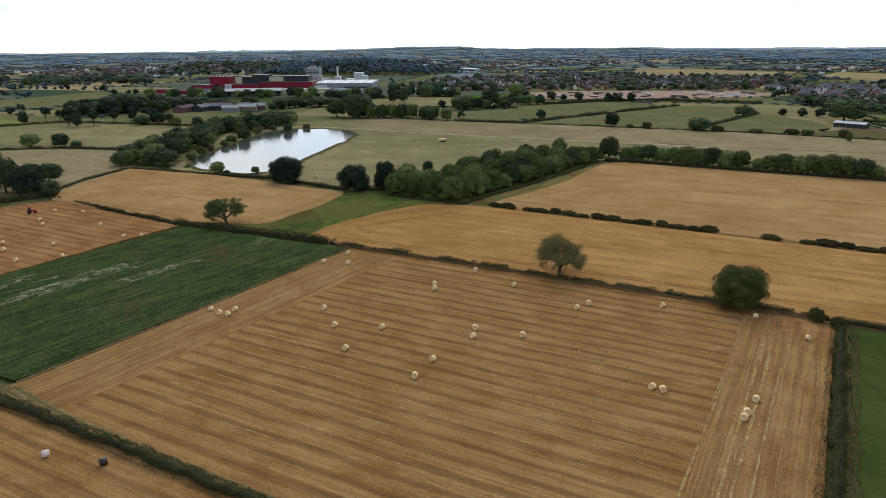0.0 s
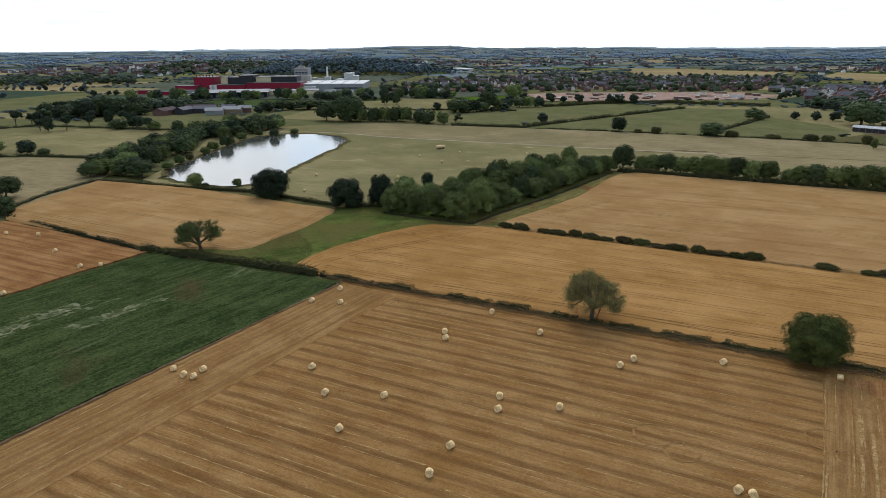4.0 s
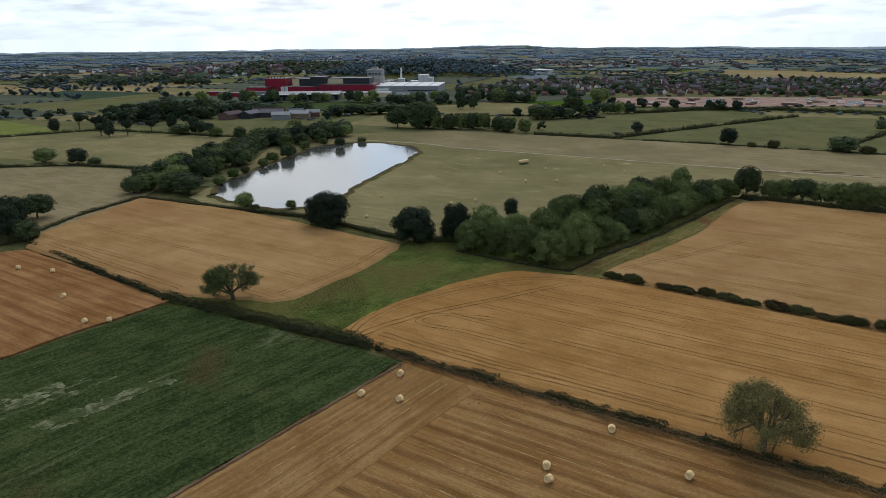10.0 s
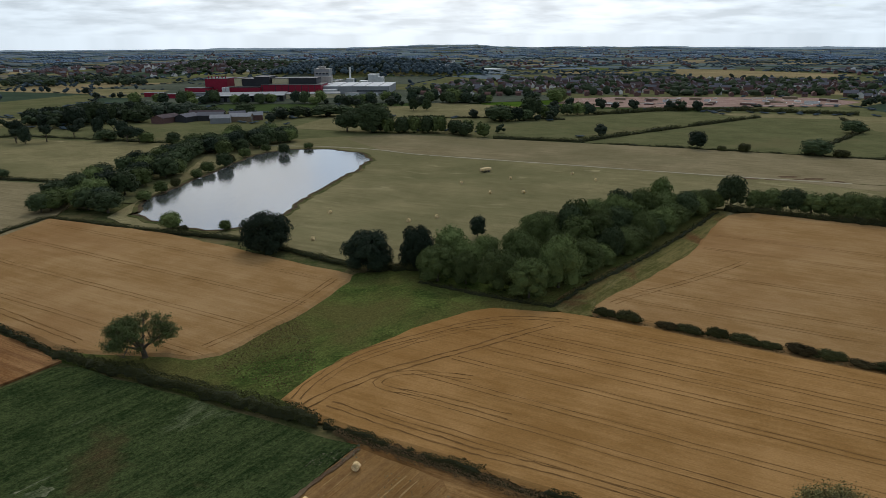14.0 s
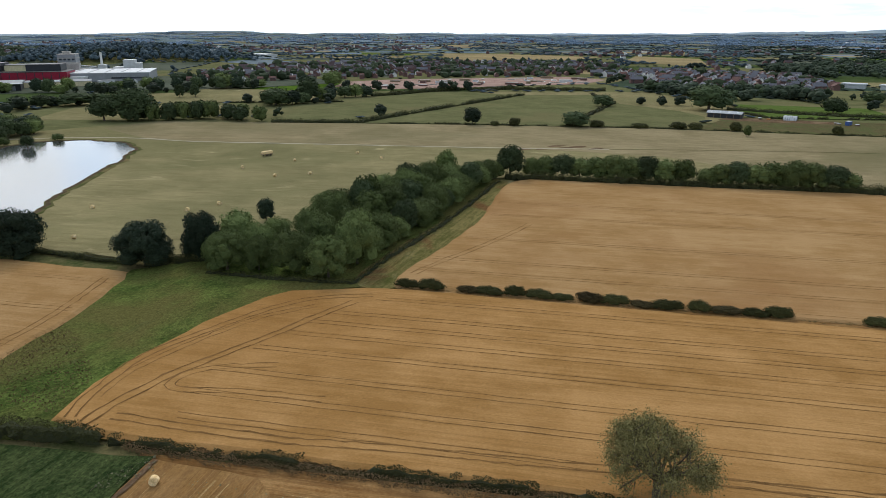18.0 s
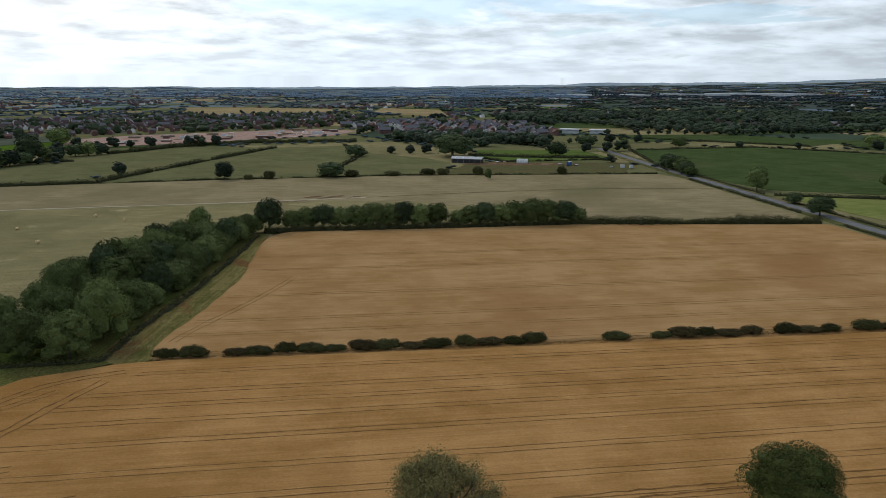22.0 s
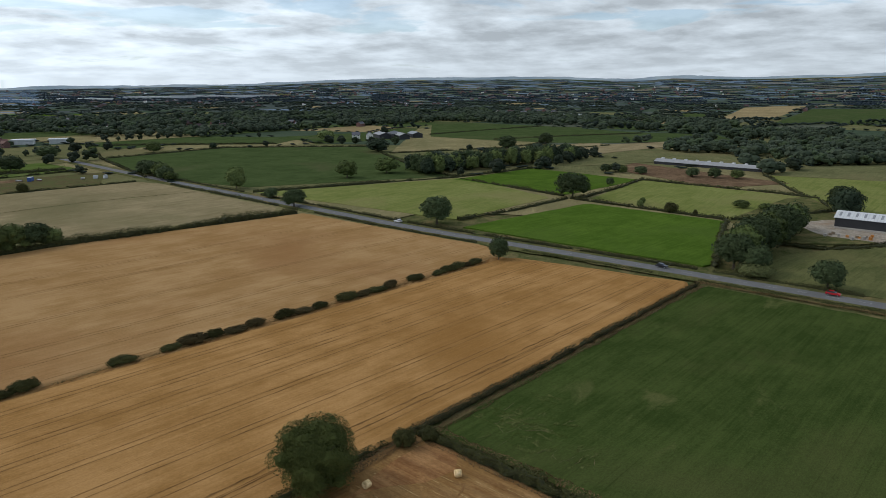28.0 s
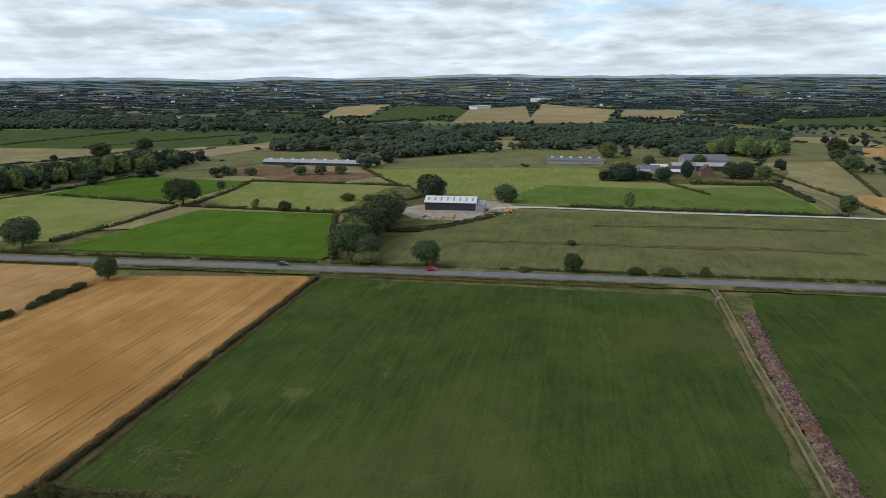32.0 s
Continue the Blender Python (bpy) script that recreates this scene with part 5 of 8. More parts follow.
for pts, wd_, sd in (WORN_A, WORN_B):
    for o_ in (-1.6, 0.0, 1.5):
        c_ = curved(pts, 2.2)
        s_ = np.arange(len(c_)) * 0.21 + 2.3 * o_
        c_ = c_ + (np.sin(s_) * 0.9 + np.sin(2.7 * s_ + 1) * 0.5)[:, None] * np.array([0.86, -0.5])
        laid("worn_streak", ribbon_mesh("worn_streak", c_ + np.array([0.86, -0.5]) * o_, wd_ * 0.8, 0.30 + 0.004 * sd + 0.001 * o_, M["worn"], 0.9, 0, sd), bpy.data.objects["grass_field"], "brown trodden streak in the meadow")
# tramlines
ORG = np.array([0.0, 0.0])
PERP = np.array([-RD[1], RD[0]])


def tramlines(parent, poly, offsets, z, seed):
    for k, o in enumerate(offsets):
        for side in (-0.85, 0.85):
            for a, b in clip_line(poly, ORG, RD, o + side, 1.5):
                n = max(3, int(np.hypot(*(b - a)) / 5))
                line = np.linspace(a, b, n) + PERP * np.random.default_rng(seed + k).normal(0, 0.07, n)[:, None]
                laid("tramline", ribbon_mesh("tramline", line, 0.2, z, M["tram"], 0.8, 0, seed + k), parent)


off_g = [float(np.dot((38.4, 294.6), PERP)) - d for d in (6.0, 16.0, 22.0, 28.5, 36.5, 46.7, 55.5, 63.5)]
G_IN = [(-12, 264), (0, 273), (14, 284), (30, 291), (40, 293), (251, 160), (228, 101), (170, 135), (109, 171.4), (30, 218.7), (-14, 244.5)]
tramlines(wheat_g, G_IN, off_g, 0.625, 100)
off_h = [float(np.dot((38.4, 294.6), PERP)) + d for d in (4.5, 17.0, 27.0, 48.5, 77.0, 95.0)]
tramlines(wheat_h, H_POLY, off_h, 0.625, 200)
tramlines(wheat_e, E_POLY, [float(np.dot((-100, 300), PERP)) + d for d in (4, 22, 40, 58, 76)], 0.625, 300)


def twin_track(parent, pts, z, width=0.45, gauge=1.8, seed=5):
    c = curved(pts, 1.8)
    d = np.gradient(c, axis=0)
    d /= np.hypot(d[:, 0], d[:, 1])[:, None]
    n = np.stack([-d[:, 1], d[:, 0]], 1)
    for s in (-gauge / 2, gauge / 2):
        laid("wheel_track", ribbon_mesh("wheel_track", c + n * s + np.random.default_rng(seed + 40 + int(10 * s)).normal(0, 0.12, c.shape), width * 0.85, z, M["tram"], 0.85, 0, seed), parent)


twin_track(wheat_g, [(-28.8, 256), (-27.6, 261), (-25, 266.5), (-18, 276.9), (-5.6, 285.4), (8.7, 293.6), (19.8, 296.0), (32, 293.5)], 0.635, 0.34)
twin_track(wheat_g, [(-27, 252.5), (-22.7, 258.2), (-18.2, 262.3), (-12.3, 267.2), (-5.9, 270.9), (7.1, 278.6), (18.1, 285.8), (27.2, 291.0)], 0.645, 0.42, 2.0)
twin_track(wheat_g, [(6, 264), (-4, 266.5), (-10.5, 266), (-13.5, 262.5), (-11, 259.6), (-2, 256), (12, 248)], 0.63, 0.24, 1.7)
twin_track(wheat_g, [(-25.5, 262), (-20, 271), (-9, 280), (5, 288.5), (18, 291.5)], 0.628, 0.24, 1.6)
twin_track(wheat_g, [(-22, 254), (3, 238), (28, 225), (110, 178.5), (170, 141), (224, 108)], 0.64, 0.36)
twin_track(wheat_g, [(224, 108), (232, 116), (243, 142), (245, 158)], 0.63, 0.28)
twin_track(wheat_h, [(46, 305), (54, 311), (71, 321), (87, 332), (96, 339)], 0.635, 0.28)
twin_track(wheat_e, [(-54, 281), (-40, 303), (-30, 328)], 0.635, 0.32)
twin_track(wheat_e, [(-84, 285), (-150, 330)], 0.635, 0.32)
farm_track = thing("farm_track", -33, 577, 0.1, 0, "pale worn track across the pasture", "track", "", "structure")
laid("track_surface", ribbon_mesh("track_surface", curved([(-110, 597), (-70, 592), (-33, 576), (-8, 557), (58, 524), (145, 481.6), (200, 458)], 6), 1.9, 0.15, M["path"], 0.4), farm_track)
laid("track_surface", ribbon_mesh("track_surface", curved([(196, 459.5), (261, 433), (320, 404), (350, 383), (378, 359)], 5), 1.1, 0.148, M["worn"], 0.6), farm_track, "faint trodden continuation of the track")
lane = thing("farm_lane", 329, -28, 0.1, 0, "pale stone farm lane to the barn", "lane", "", "structure")
laid("lane_surface", ribbon_mesh("lane_surface", curved([(320, 0), (330, -28), (286, -98), (249, -163), (228, -195)], 6), 4.0, 0.29, M["chalk"], 0.12), lane)
laid("lane_surface", ribbon_mesh("lane_surface", curved([(251, -174), (300, -205), (374, -239)], 6), 3.5, 0.285, M["track"], 0.12), lane)

# pond
bank = resample(POND, 5, True)[:-1]
g0 = np.random.default_rng(2)
bank = bank + g0.uniform(-1.2, 1.2, bank.shape)
bmw = bmesh.new()
fw = bmw.faces.new([bmw.verts.new((x, y, 0.14)) for x, y in bank])
bmesh.ops.triangulate(bmw, faces=[fw])
pond = part("pond", bmw, M["water"])
tagged(pond, "still pond mirroring the bright sky", "pond", "", "structure")
if pond.data.polygons[0].normal.z < 0:
    pond.data.flip_normals()
for m, w_, z_ in (("mud", 1.5, 0.30), ("verge", 3.0, 0.20)):
    loop = np.vstack([bank, bank[:2]])
    ctr = np.mean(POND, axis=0)
    out = loop + (loop - ctr) / np.hypot(*(loop - ctr).T)[:, None] * (0.6 if m == "mud" else 2.0)
    tagged(new("pond_bank", ribbon_mesh("pond_bank", out, w_, z_, M[m], 0.4, 0.3, 4)), "low muddy pond bank" if m == "mud" else "rough grass bank of the pond", "bank", "", "structure")

# road
ROAD = curved([(95, -172), (149.5, -70), (180.5, -14), (216.5, 53), (255.5, 126.5), (297, 206), (338, 273), (412, 394), (455, 462), (520, 560)], 5)
road = tagged(new("road", ribbon_mesh("road", ROAD, 6.2, 0.30, M["asphalt"], 0.02, 0.1)), "grey asphalt country road", "road", "", "structure")
verge = tagged(new("verge", ribbon_mesh("verge", ROAD, 15.5, 0.22, M["verge"], 0.1, 0.2, 9)), "rough grass verges along the road", "verge", "", "structure")
dash = resample(ROAD, 9.0)
for k in range(len(dash) - 1):
    a, b = dash[k], dash[k] + (dash[k + 1] - dash[k]) * 0.42
    part("lane_marking", ribbon_mesh("lane_marking", np.array([a, b]), 0.12, 0.312, M["paint"]), None, road)
# grass strip with ruts between stubble and the lower hedge
baulk = thing("grass_strip", -47, 121, 0, 0, "worn grass strip with ruts beside the low hedge", "track", "", "structure")
edge_way = curved([(-77, 142), (-62, 130.4), (-47.4, 120.7), (-34.8, 112.6), (-23.6, 105.8), (10, 85), (46, 63)], 1.4)
laid("turf", ribbon_mesh("turf", edge_way, 3.2, 0.115, M["straw_verge"], 0.14, 0, 31), baulk, "dry trodden grass")
for o_ in (-0.9, 0.8):
    laid("rut", ribbon_mesh("rut", edge_way + np.array([0.53, 0.85]) * o_, 0.45, 0.135 + 0.002 * o_, M["worn"], 0.4, 0, 33), baulk, "worn wheel rut")
# track, gate and rubble strip
strip = thing("field_track", 150, -8, 0, 0, "worn earth track beside the rubble strip", "track", "", "structure")
way = curved([(170, -19), (158, -12), (145, -3.5), (129, 6.9), (115.5, 15.7), (92, 30.2), (74, 41.6), (68.5, 45.2), (50, 58.5), (22, 77)], 3)
laid("grass_strip", ribbon_mesh("grass_strip", way, 2.4, 0.13, M["verge"], 0.3, 0, 3), strip, "dry grass beside the track")
dw = np.gradient(way, axis=0)
dw = np.stack([-dw[:, 1], dw[:, 0]], 1) / np.hypot(dw[:, 0], dw[:, 1])[:, None]
for side in (-0.75, 0.75):
    laid("rut", ribbon_mesh("rut", way + dw * side, 0.5, 0.16, M["track"], 0.4, 0, 5), strip, "worn earth wheel rut")
gr = np.random.default_rng(11)
rub_line = curved([(143.5, -9), (141.5, -7.6), (115.7, 10.8), (93.4, 25.6), (79.1, 34.4), (67.7, 42), (45, 57)], 0.8)
nrm = np.gradient(rub_line, axis=0)
nrm /= np.hypot(nrm[:, 0], nrm[:, 1])[:, None]
nrm = np.stack([-nrm[:, 1], nrm[:, 0]], 1)
cols = np.linspace(-2.4, 2.4, 9)
rv = np.stack([np.c_[rub_line + nrm * c * np.clip(gr.normal(0.85, 0.13, len(rub_line)), 0.5, 1.15)[:, None], 0.08 + 0.9 * (1 - (c / 2.4) ** 2) * gr.uniform(0.25, 1.15, len(rub_line))] for c in cols], 1)
idx = np.arange(len(rub_line) * 9).reshape(-1, 9)
rf = np.stack([idx[:-1, :-1], idx[1:, :-1], idx[1:, 1:], idx[:-1, 1:]], -1).reshape(-1, 4)
heap = tagged(new("rubble_strip", mesh_of("rubble_strip", rv.reshape(-1, 3), rf, M["rubble"])), "long heap of broken brick and soil", "rubble", "", "stuff")
stone_me = mesh_of("stone", lumps(ICO1[0], gr, 0.35) * 0.32, ICO1[1], M["rubble"])
for k in range(290):
    i = gr.integers(0, len(rub_line))
    q = rub_line[i] + nrm[i] * gr.normal(0, 1.3)
    o = part("stone", stone_me, None, heap)
    o.matrix_basis = pose(q[0], q[1], 0.45, gr.uniform(0, 90), 0, gr.uniform(0, 360)) @ Matrix.Diagonal((gr.uniform(0.5, 1.6),) * 3 + (1,))

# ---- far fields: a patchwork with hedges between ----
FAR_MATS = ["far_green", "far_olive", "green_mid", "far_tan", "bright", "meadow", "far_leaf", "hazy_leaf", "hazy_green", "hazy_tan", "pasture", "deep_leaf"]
WOODS = []
WOODS.append([(912, 325), (782, 91), (560, 10), (620, -216), (525, -365), (661, -564), (821, -523), (946, -319), (1003, 1), (1131, 367)])
WOODS.append([(970, -60), (1000, 20), (1090, 180), (1180, 370), (1380, 430), (1420, 180), (1180, -110)])
WOODS.append([(488, 248), (546, 189), (576, 152), (717, 101), (746, 71), (656, 147), (563, 257)])
WOODS.append([(535, 8), (505, -98), (545, -148), (622, -133), (623, -48)])
WOODS.append([(510, -254), (540, -420), (630, -522), (598, -346)])
WOODS.append([(935, -715), (915, -1049), (1241, -1466), (1174, -991)])
WOODS.append([(-694, 1195), (-423, 1227), (-468, 1346), (-820, 1392)])
WOODS.append([(-238, 1533), (-104, 1511), (-148, 2114), (-308, 2151)])
WOODS.append([(-333, 709), (-227, 786), (-215, 834), (-334, 846)])
WOODS.append([(398, 752), (428, 640), (522, 588), (560, 628), (450, 716), (424, 776)])
WOODS.append([(741, 939), (729, 813), (762, 565), (976, 476), (1221, 290), (1641, 344), (996, 1058)])


def far_fields():
    ang = radians(-26)
    ca, sa = math.cos(ang), math.sin(ang)
    g = np.random.default_rng(5)
    step_x, step_y = 135.0, 95.0
    nx, ny = 100, 142
    ii, jj = np.meshgrid(np.arange(nx), np.arange(ny), indexing="ij")
    u = (ii - nx / 2 + g.uniform(-0.3, 0.3, ii.shape) + 0.35 * np.sin(jj * 0.37)) * step_x
    w = (jj - ny / 2 + g.uniform(-0.3, 0.3, ii.shape) + 0.35 * np.sin(ii * 0.53)) * step_y
    X, Y = u * ca - w * sa, 130 + u * sa + w * ca
    cx = (X[:-1, :-1] + X[1:, :-1] + X[1:, 1:] + X[:-1, 1:]) / 4
    cy = (Y[:-1, :-1] + Y[1:, :-1] + Y[1:, 1:] + Y[:-1, 1:]) / 4
    r, az = np.hypot(cx, cy - 130), np.degrees(np.arctan2(cx, cy - 130))
    ok = (r > 330) & (r < LAND - 40) & (az > -46) & (az < 156)
    vs, fs, mi, edges = [], [], [], []
    for i, j in zip(*np.where(ok)):
        q = [(X[a, b], Y[a, b]) for a, b in ((i, j), (i + 1, j), (i + 1, j + 1), (i, j + 1))]
        rq = math.hypot(q[0][0], q[0][1] - 130)
        k4 = 1 if rq < 1500 else 2 if rq < 2200 else 4
        if az[i, j] > 50:
            q = [q[0], q[3], q[2], q[1]]
        for s in range(k4):
            a0, a1 = s / k4, (s + 1) / k4
            strip4 = [(q[m][0] + (q[e][0] - q[m][0]) * a_, q[m][1] + (q[e][1] - q[m][1]) * a_) for m, e, a_ in ((0, 3, a0), (1, 2, a0), (1, 2, a1), (0, 3, a1))]
            n = len(vs)
            vs += [(x, y, hgt(x, y) - 0.05) for x, y in strip4]
            fs.append((n, n + 1, n + 2, n + 3) if az[i, j] <= 50 else (n + 3, n + 2, n + 1, n))
        #       green olive mid tan bright meadow leaf hazy_leaf hazy_green hazy_tan pasture
        if rq < 720:
            odds = [0.0, 0.0, 0.0, 0.0, 0.0, 0.7, 0.0, 0.0, 0.0, 0.0, 0.3]
        elif rq < 1600:
            odds = [0.26, 0.20, 0.2, 0.05, 0.01, 0.18, 0.05, 0.0, 0.0, 0.0, 0.05] if az[i, j] > 50 else [0.10, 0.28, 0.06, 0.09, 0.05, 0.28, 0.02, 0.0, 0.0, 0.0, 0.12]
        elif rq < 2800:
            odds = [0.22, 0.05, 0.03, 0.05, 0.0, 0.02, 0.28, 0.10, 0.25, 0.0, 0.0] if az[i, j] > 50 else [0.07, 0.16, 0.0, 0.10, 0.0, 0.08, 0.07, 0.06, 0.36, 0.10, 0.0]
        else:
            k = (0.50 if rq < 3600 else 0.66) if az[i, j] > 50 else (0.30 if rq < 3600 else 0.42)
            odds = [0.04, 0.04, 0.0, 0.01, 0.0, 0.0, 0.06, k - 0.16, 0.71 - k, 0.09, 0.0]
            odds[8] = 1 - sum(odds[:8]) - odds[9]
        row = [int(g.choice(11, p=odds)) for _ in range(k4)]
        # eastern strips swap to darker copies: weaker haze light put into the colour
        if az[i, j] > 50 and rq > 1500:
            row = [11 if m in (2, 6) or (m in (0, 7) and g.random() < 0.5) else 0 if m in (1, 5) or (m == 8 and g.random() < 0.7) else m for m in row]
        mi += row
        edges += [(q[0], q[1]), (q[0], q[3])]
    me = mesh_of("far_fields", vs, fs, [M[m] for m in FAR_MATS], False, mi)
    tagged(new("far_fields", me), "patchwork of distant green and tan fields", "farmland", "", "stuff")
    near, mid, far, woodland = [], [], [], []
    for (ax, ay), (bx, by) in edges:
        length = math.hypot(bx - ax, by - ay)
        rr = math.hypot((ax + bx) / 2, (ay + by) / 2 - 130)
        if rr > 1400:
            continue
        if g.random() < 0.12:
            continue
        tall = g.random() < 0.32
        for s in np.arange(0, length, 15):
            t = (s + g.uniform(-3, 3)) / length
            x, y = ax + (bx - ax) * t + g.normal(0, 1.5), ay + (by - ay) * t + g.normal(0, 1.5)
            big = g.random() < (0.85 if tall else 0.07)
            h = g.uniform(5.5, 11.5) if big else g.uniform(1.8, 3.4)
            wd = h * g.uniform(0.9, 1.3) if big else g.uniform(7, 11)
            near.append((x, y, wd, h))
    for wp in WOODS:
        c = np.mean(wp, axis=0)
        rr = math.hypot(c[0], c[1] - 130)
        for x, y in scatter(wp, 10.6 if rr < 1000 else 14, int(abs(c[0]))):
            if noise.noise(Vector((x / 42, y / 120, 0))) < -0.06:
                continue
            h = g.uniform(7, 13) * (1 + 0.25 * noise.noise(Vector((x / 60, y / 60, 5))))
            (woodland if rr < 1500 else mid).append((x, y, h * g.uniform(1.15, 1.5), h))
    # beyond the near fields hedgerow after hedgerow closes up into dark lines
    r0, k = 1230.0, 0
    while r0 < LAND - 60:
        deep = 25 + r0 * 0.016
        a = -46.0
        while a < 156:
            rr = r0 + 1.3 * deep * noise.noise(Vector((a / 3.1, k * 1.7, 0))) + g.uniform(-6, 6)
            cover = noise.noise(Vector((a / 2.3, k * 0.9, 4))) + 0.5 * noise.noise(Vector((a / 0.7, k * 0.9, 8)))
            wide = g.uniform(8, 14) * (1 + rr / 5000)
            a += math.degrees(wide * 0.58 / rr)
            lush = float(np.interp(a, [-46, -5, 20, 45, 156], [-0.04, -0.14, -0.08, 0.06, 0.04]))
            if cover + lush < 0.0:
                a += math.degrees(wide * 0.8 / rr)
                continue
            h = (3 + 8 * max(0.0, cover + lush) + g.uniform(0, 4)) * (0.5 if rr > 3400 else 0.75)
            (mid if rr < 2300 else far).append((rr * math.sin(radians(a)), 130 + rr * math.cos(radians(a)), wide, h))
        r0 += deep
        k += 1
    for x, y in scatter([(-260, 1330), (-170, 1280), (20, 1290), (70, 1360), (40, 1480), (-200, 1500)], 9.5, 77):
        h = g.uniform(8, 15)
        mid.append((x, y, h, h))
    clear = ZONES + [HOUSING, HOUSING_OLD]
    for nm, lst, det, sd in (("near", near, 1, 1), ("woodland", woodland, 2, 6), ("mid", mid, 1, 2), ("far", far, 1, 3)):
        q = np.array(lst)
        rr = np.hypot(q[:, 0], q[:, 1] - 130)
        keep = rr < LAND - 40
        if nm != "far":
            for z in clear:
                keep &= ~inside(z, q[:, 0], q[:, 1])
        if nm in ("near", "woodland"):
            keep &= rr > (480 if nm == "near" else 420)
        q = q[keep]
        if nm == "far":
            # haze light by direction: pale leaf colour north, dim copy east
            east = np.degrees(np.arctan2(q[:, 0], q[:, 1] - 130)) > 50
            wood("distant_trees", q[~east, :2], q[~east, 2:], "distant hedgerow trees and woods in a light haze tone", "hazy_leaf", 0, sd)
            wood("distant_trees", q[east, :2], q[east, 2:], "distant woods and hedgerows in a darker haze tone", "hazy_deep_leaf", 0, sd + 20)
            continue
        rows = []
        # middle-distance lines: haze-tinted leaves to the north, darker copies to the east
        for x, y, wd, h in q:
            tone = noise.noise(Vector((x / 90, y / 90, 9))) + g.uniform(-0.35, 0.35)
            if nm == "woodland" or (math.hypot(x, y - 130) < 950 and h > 4.5):
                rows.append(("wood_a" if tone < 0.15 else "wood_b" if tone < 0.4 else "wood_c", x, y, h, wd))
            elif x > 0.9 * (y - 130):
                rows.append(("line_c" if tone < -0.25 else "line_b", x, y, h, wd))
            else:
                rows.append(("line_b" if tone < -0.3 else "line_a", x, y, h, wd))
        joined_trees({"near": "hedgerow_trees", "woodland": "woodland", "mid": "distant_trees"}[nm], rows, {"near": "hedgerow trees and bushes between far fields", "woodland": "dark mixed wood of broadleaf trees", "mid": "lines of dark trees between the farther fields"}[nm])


HOUSING = [(474, 876), (448, 765), (517, 655), (617, 690), (700, 840), (600, 980), (470, 960)]
HOUSING_OLD = [(-30, 1010), (120, 968), (215, 974), (335, 962), (440, 946), (520, 990), (640, 1120), (560, 1240), (240, 1330), (40, 1200)]
HOUSING_WEST = [(-520, 1500), (-250, 1450), (-260, 1750), (-560, 1800)]

# ---- hedges ----
def H(pts, h=2.0, w=2.0, mat="hedge_leaf", label="", density=9.0, seed=1, gap=0.0, leaf=0.13, step=1.6):
    """Near hedges take small leaves, many of them."""
    return hedge(pts, h, w, mat, label, density * (2.0 if leaf < 0.2 else 1.0), seed, gap, leaf, step)


H([(-22, 246.5), (30, 216.5), (50, 204.5)], 1.7, 2.2, "hedge_leaf", "dark bramble hedge between stubble and wheat", 18, 1, 0.42, 0.11)
H([(50, 204.5), (90, 181), (112, 168)], 1.6, 2.1, "hedge_leaf", "low dark hedge between stubble and wheat", 18, 2, 0.42, 0.11)
H([(-20, 244.5), (40, 209), (110, 167)], 1.0, 2.8, "brown_leaf", "dry brown undergrowth along the hedge", 19, 3, 0, 0.11)
H([(-23, 248), (-40, 256), (-62, 267), (-86, 278)], 2.4, 3.4, "hedge_leaf", "thick overgrown hedge beside the green field", 15, 4)
H([(-86, 278), (-118, 302), (-158, 331)], 1.6, 2.2, "hedge_leaf", "low hedge between stubble and wheat", 11, 5, 0.33)
H([(-80.5, 139.3), (-40.5, 115.3), (47.5, 60.3)], 1.9, 2.4, "hedge_leaf", "dark low hedge between stubble fields", 14, 6)
H([(-80, 140), (-125, 168), (-170, 150)], 1.9, 2.6, "hedge_leaf", "dark low hedge beside the green field", 10, 7)
H([(113, 165), (81, 112), (50, 62)], 2.3, 2.8, "hedge_leaf", "bushy green hedge beside the grass ley", 15, 8)
H([(115.5, 163), (83, 110), (53, 61)], 0.6, 1.8, "brown_leaf", "dry brown undergrowth along the hedge", 8, 9)
H([(110.8, 164), (79, 113), (48, 64)], 0.5, 1.4, "brown_leaf", "dry brown undergrowth along the hedge", 8, 90)
H([(-84, 140), (-42, 114.6), (46, 60)], 0.5, 1.4, "brown_leaf", "dry brown undergrowth along the hedge", 7, 91)
H([(110, 169), (170, 132.6), (229, 97.6)], 1.3, 1.7, "rust_leaf", "trimmed rusty hedge between wheat and grass", 18, 10, 0.36, 0.11)
H([(108, 166.5), (170, 130.5), (228, 95.5)], 0.7, 1.9, "brown_leaf", "dry brown undergrowth along the hedge", 9, 11)
H([(-153, 407), (-110, 388), (-66, 372), (-24, 339)], 1.5, 2.4, "hedge_leaf", "low tangled hedge below the pond", 11, 12)
H([(-153, 407), (-163, 372), (-165, 345)], 1.5, 2.2, "hedge_leaf", "low hedge beside the wheat", 9, 13)
H([(-21, 338), (8, 334)], 2.5, 4, "hedge_leaf", "dark thicket under the trees", 12, 14)
H([(234, 339), (262, 318), (300, 290), (322, 274)], 3.8, 4.4, "hedge_leaf", "tall hedge along the wheat", 13, 15, 0.22)
H([(118, 408), (183, 370), (238, 338)], 3.6, 5.0, "hedge_leaf", "dark undergrowth beneath the tree line", 9, 16)
H([(410, 420), (340, 468), (267, 518), (155, 576), (100, 600)], 1.5, 2.2, "hedge_leaf", "low clipped hedge behind the pasture", 7, 17, 0.42, 0.3)
H([(100, 604), (190, 672), (285, 741)], 3.2, 4.4, "hedge_leaf", "bushy hedge between pastures", 7, 18, 0.36, 0.34)
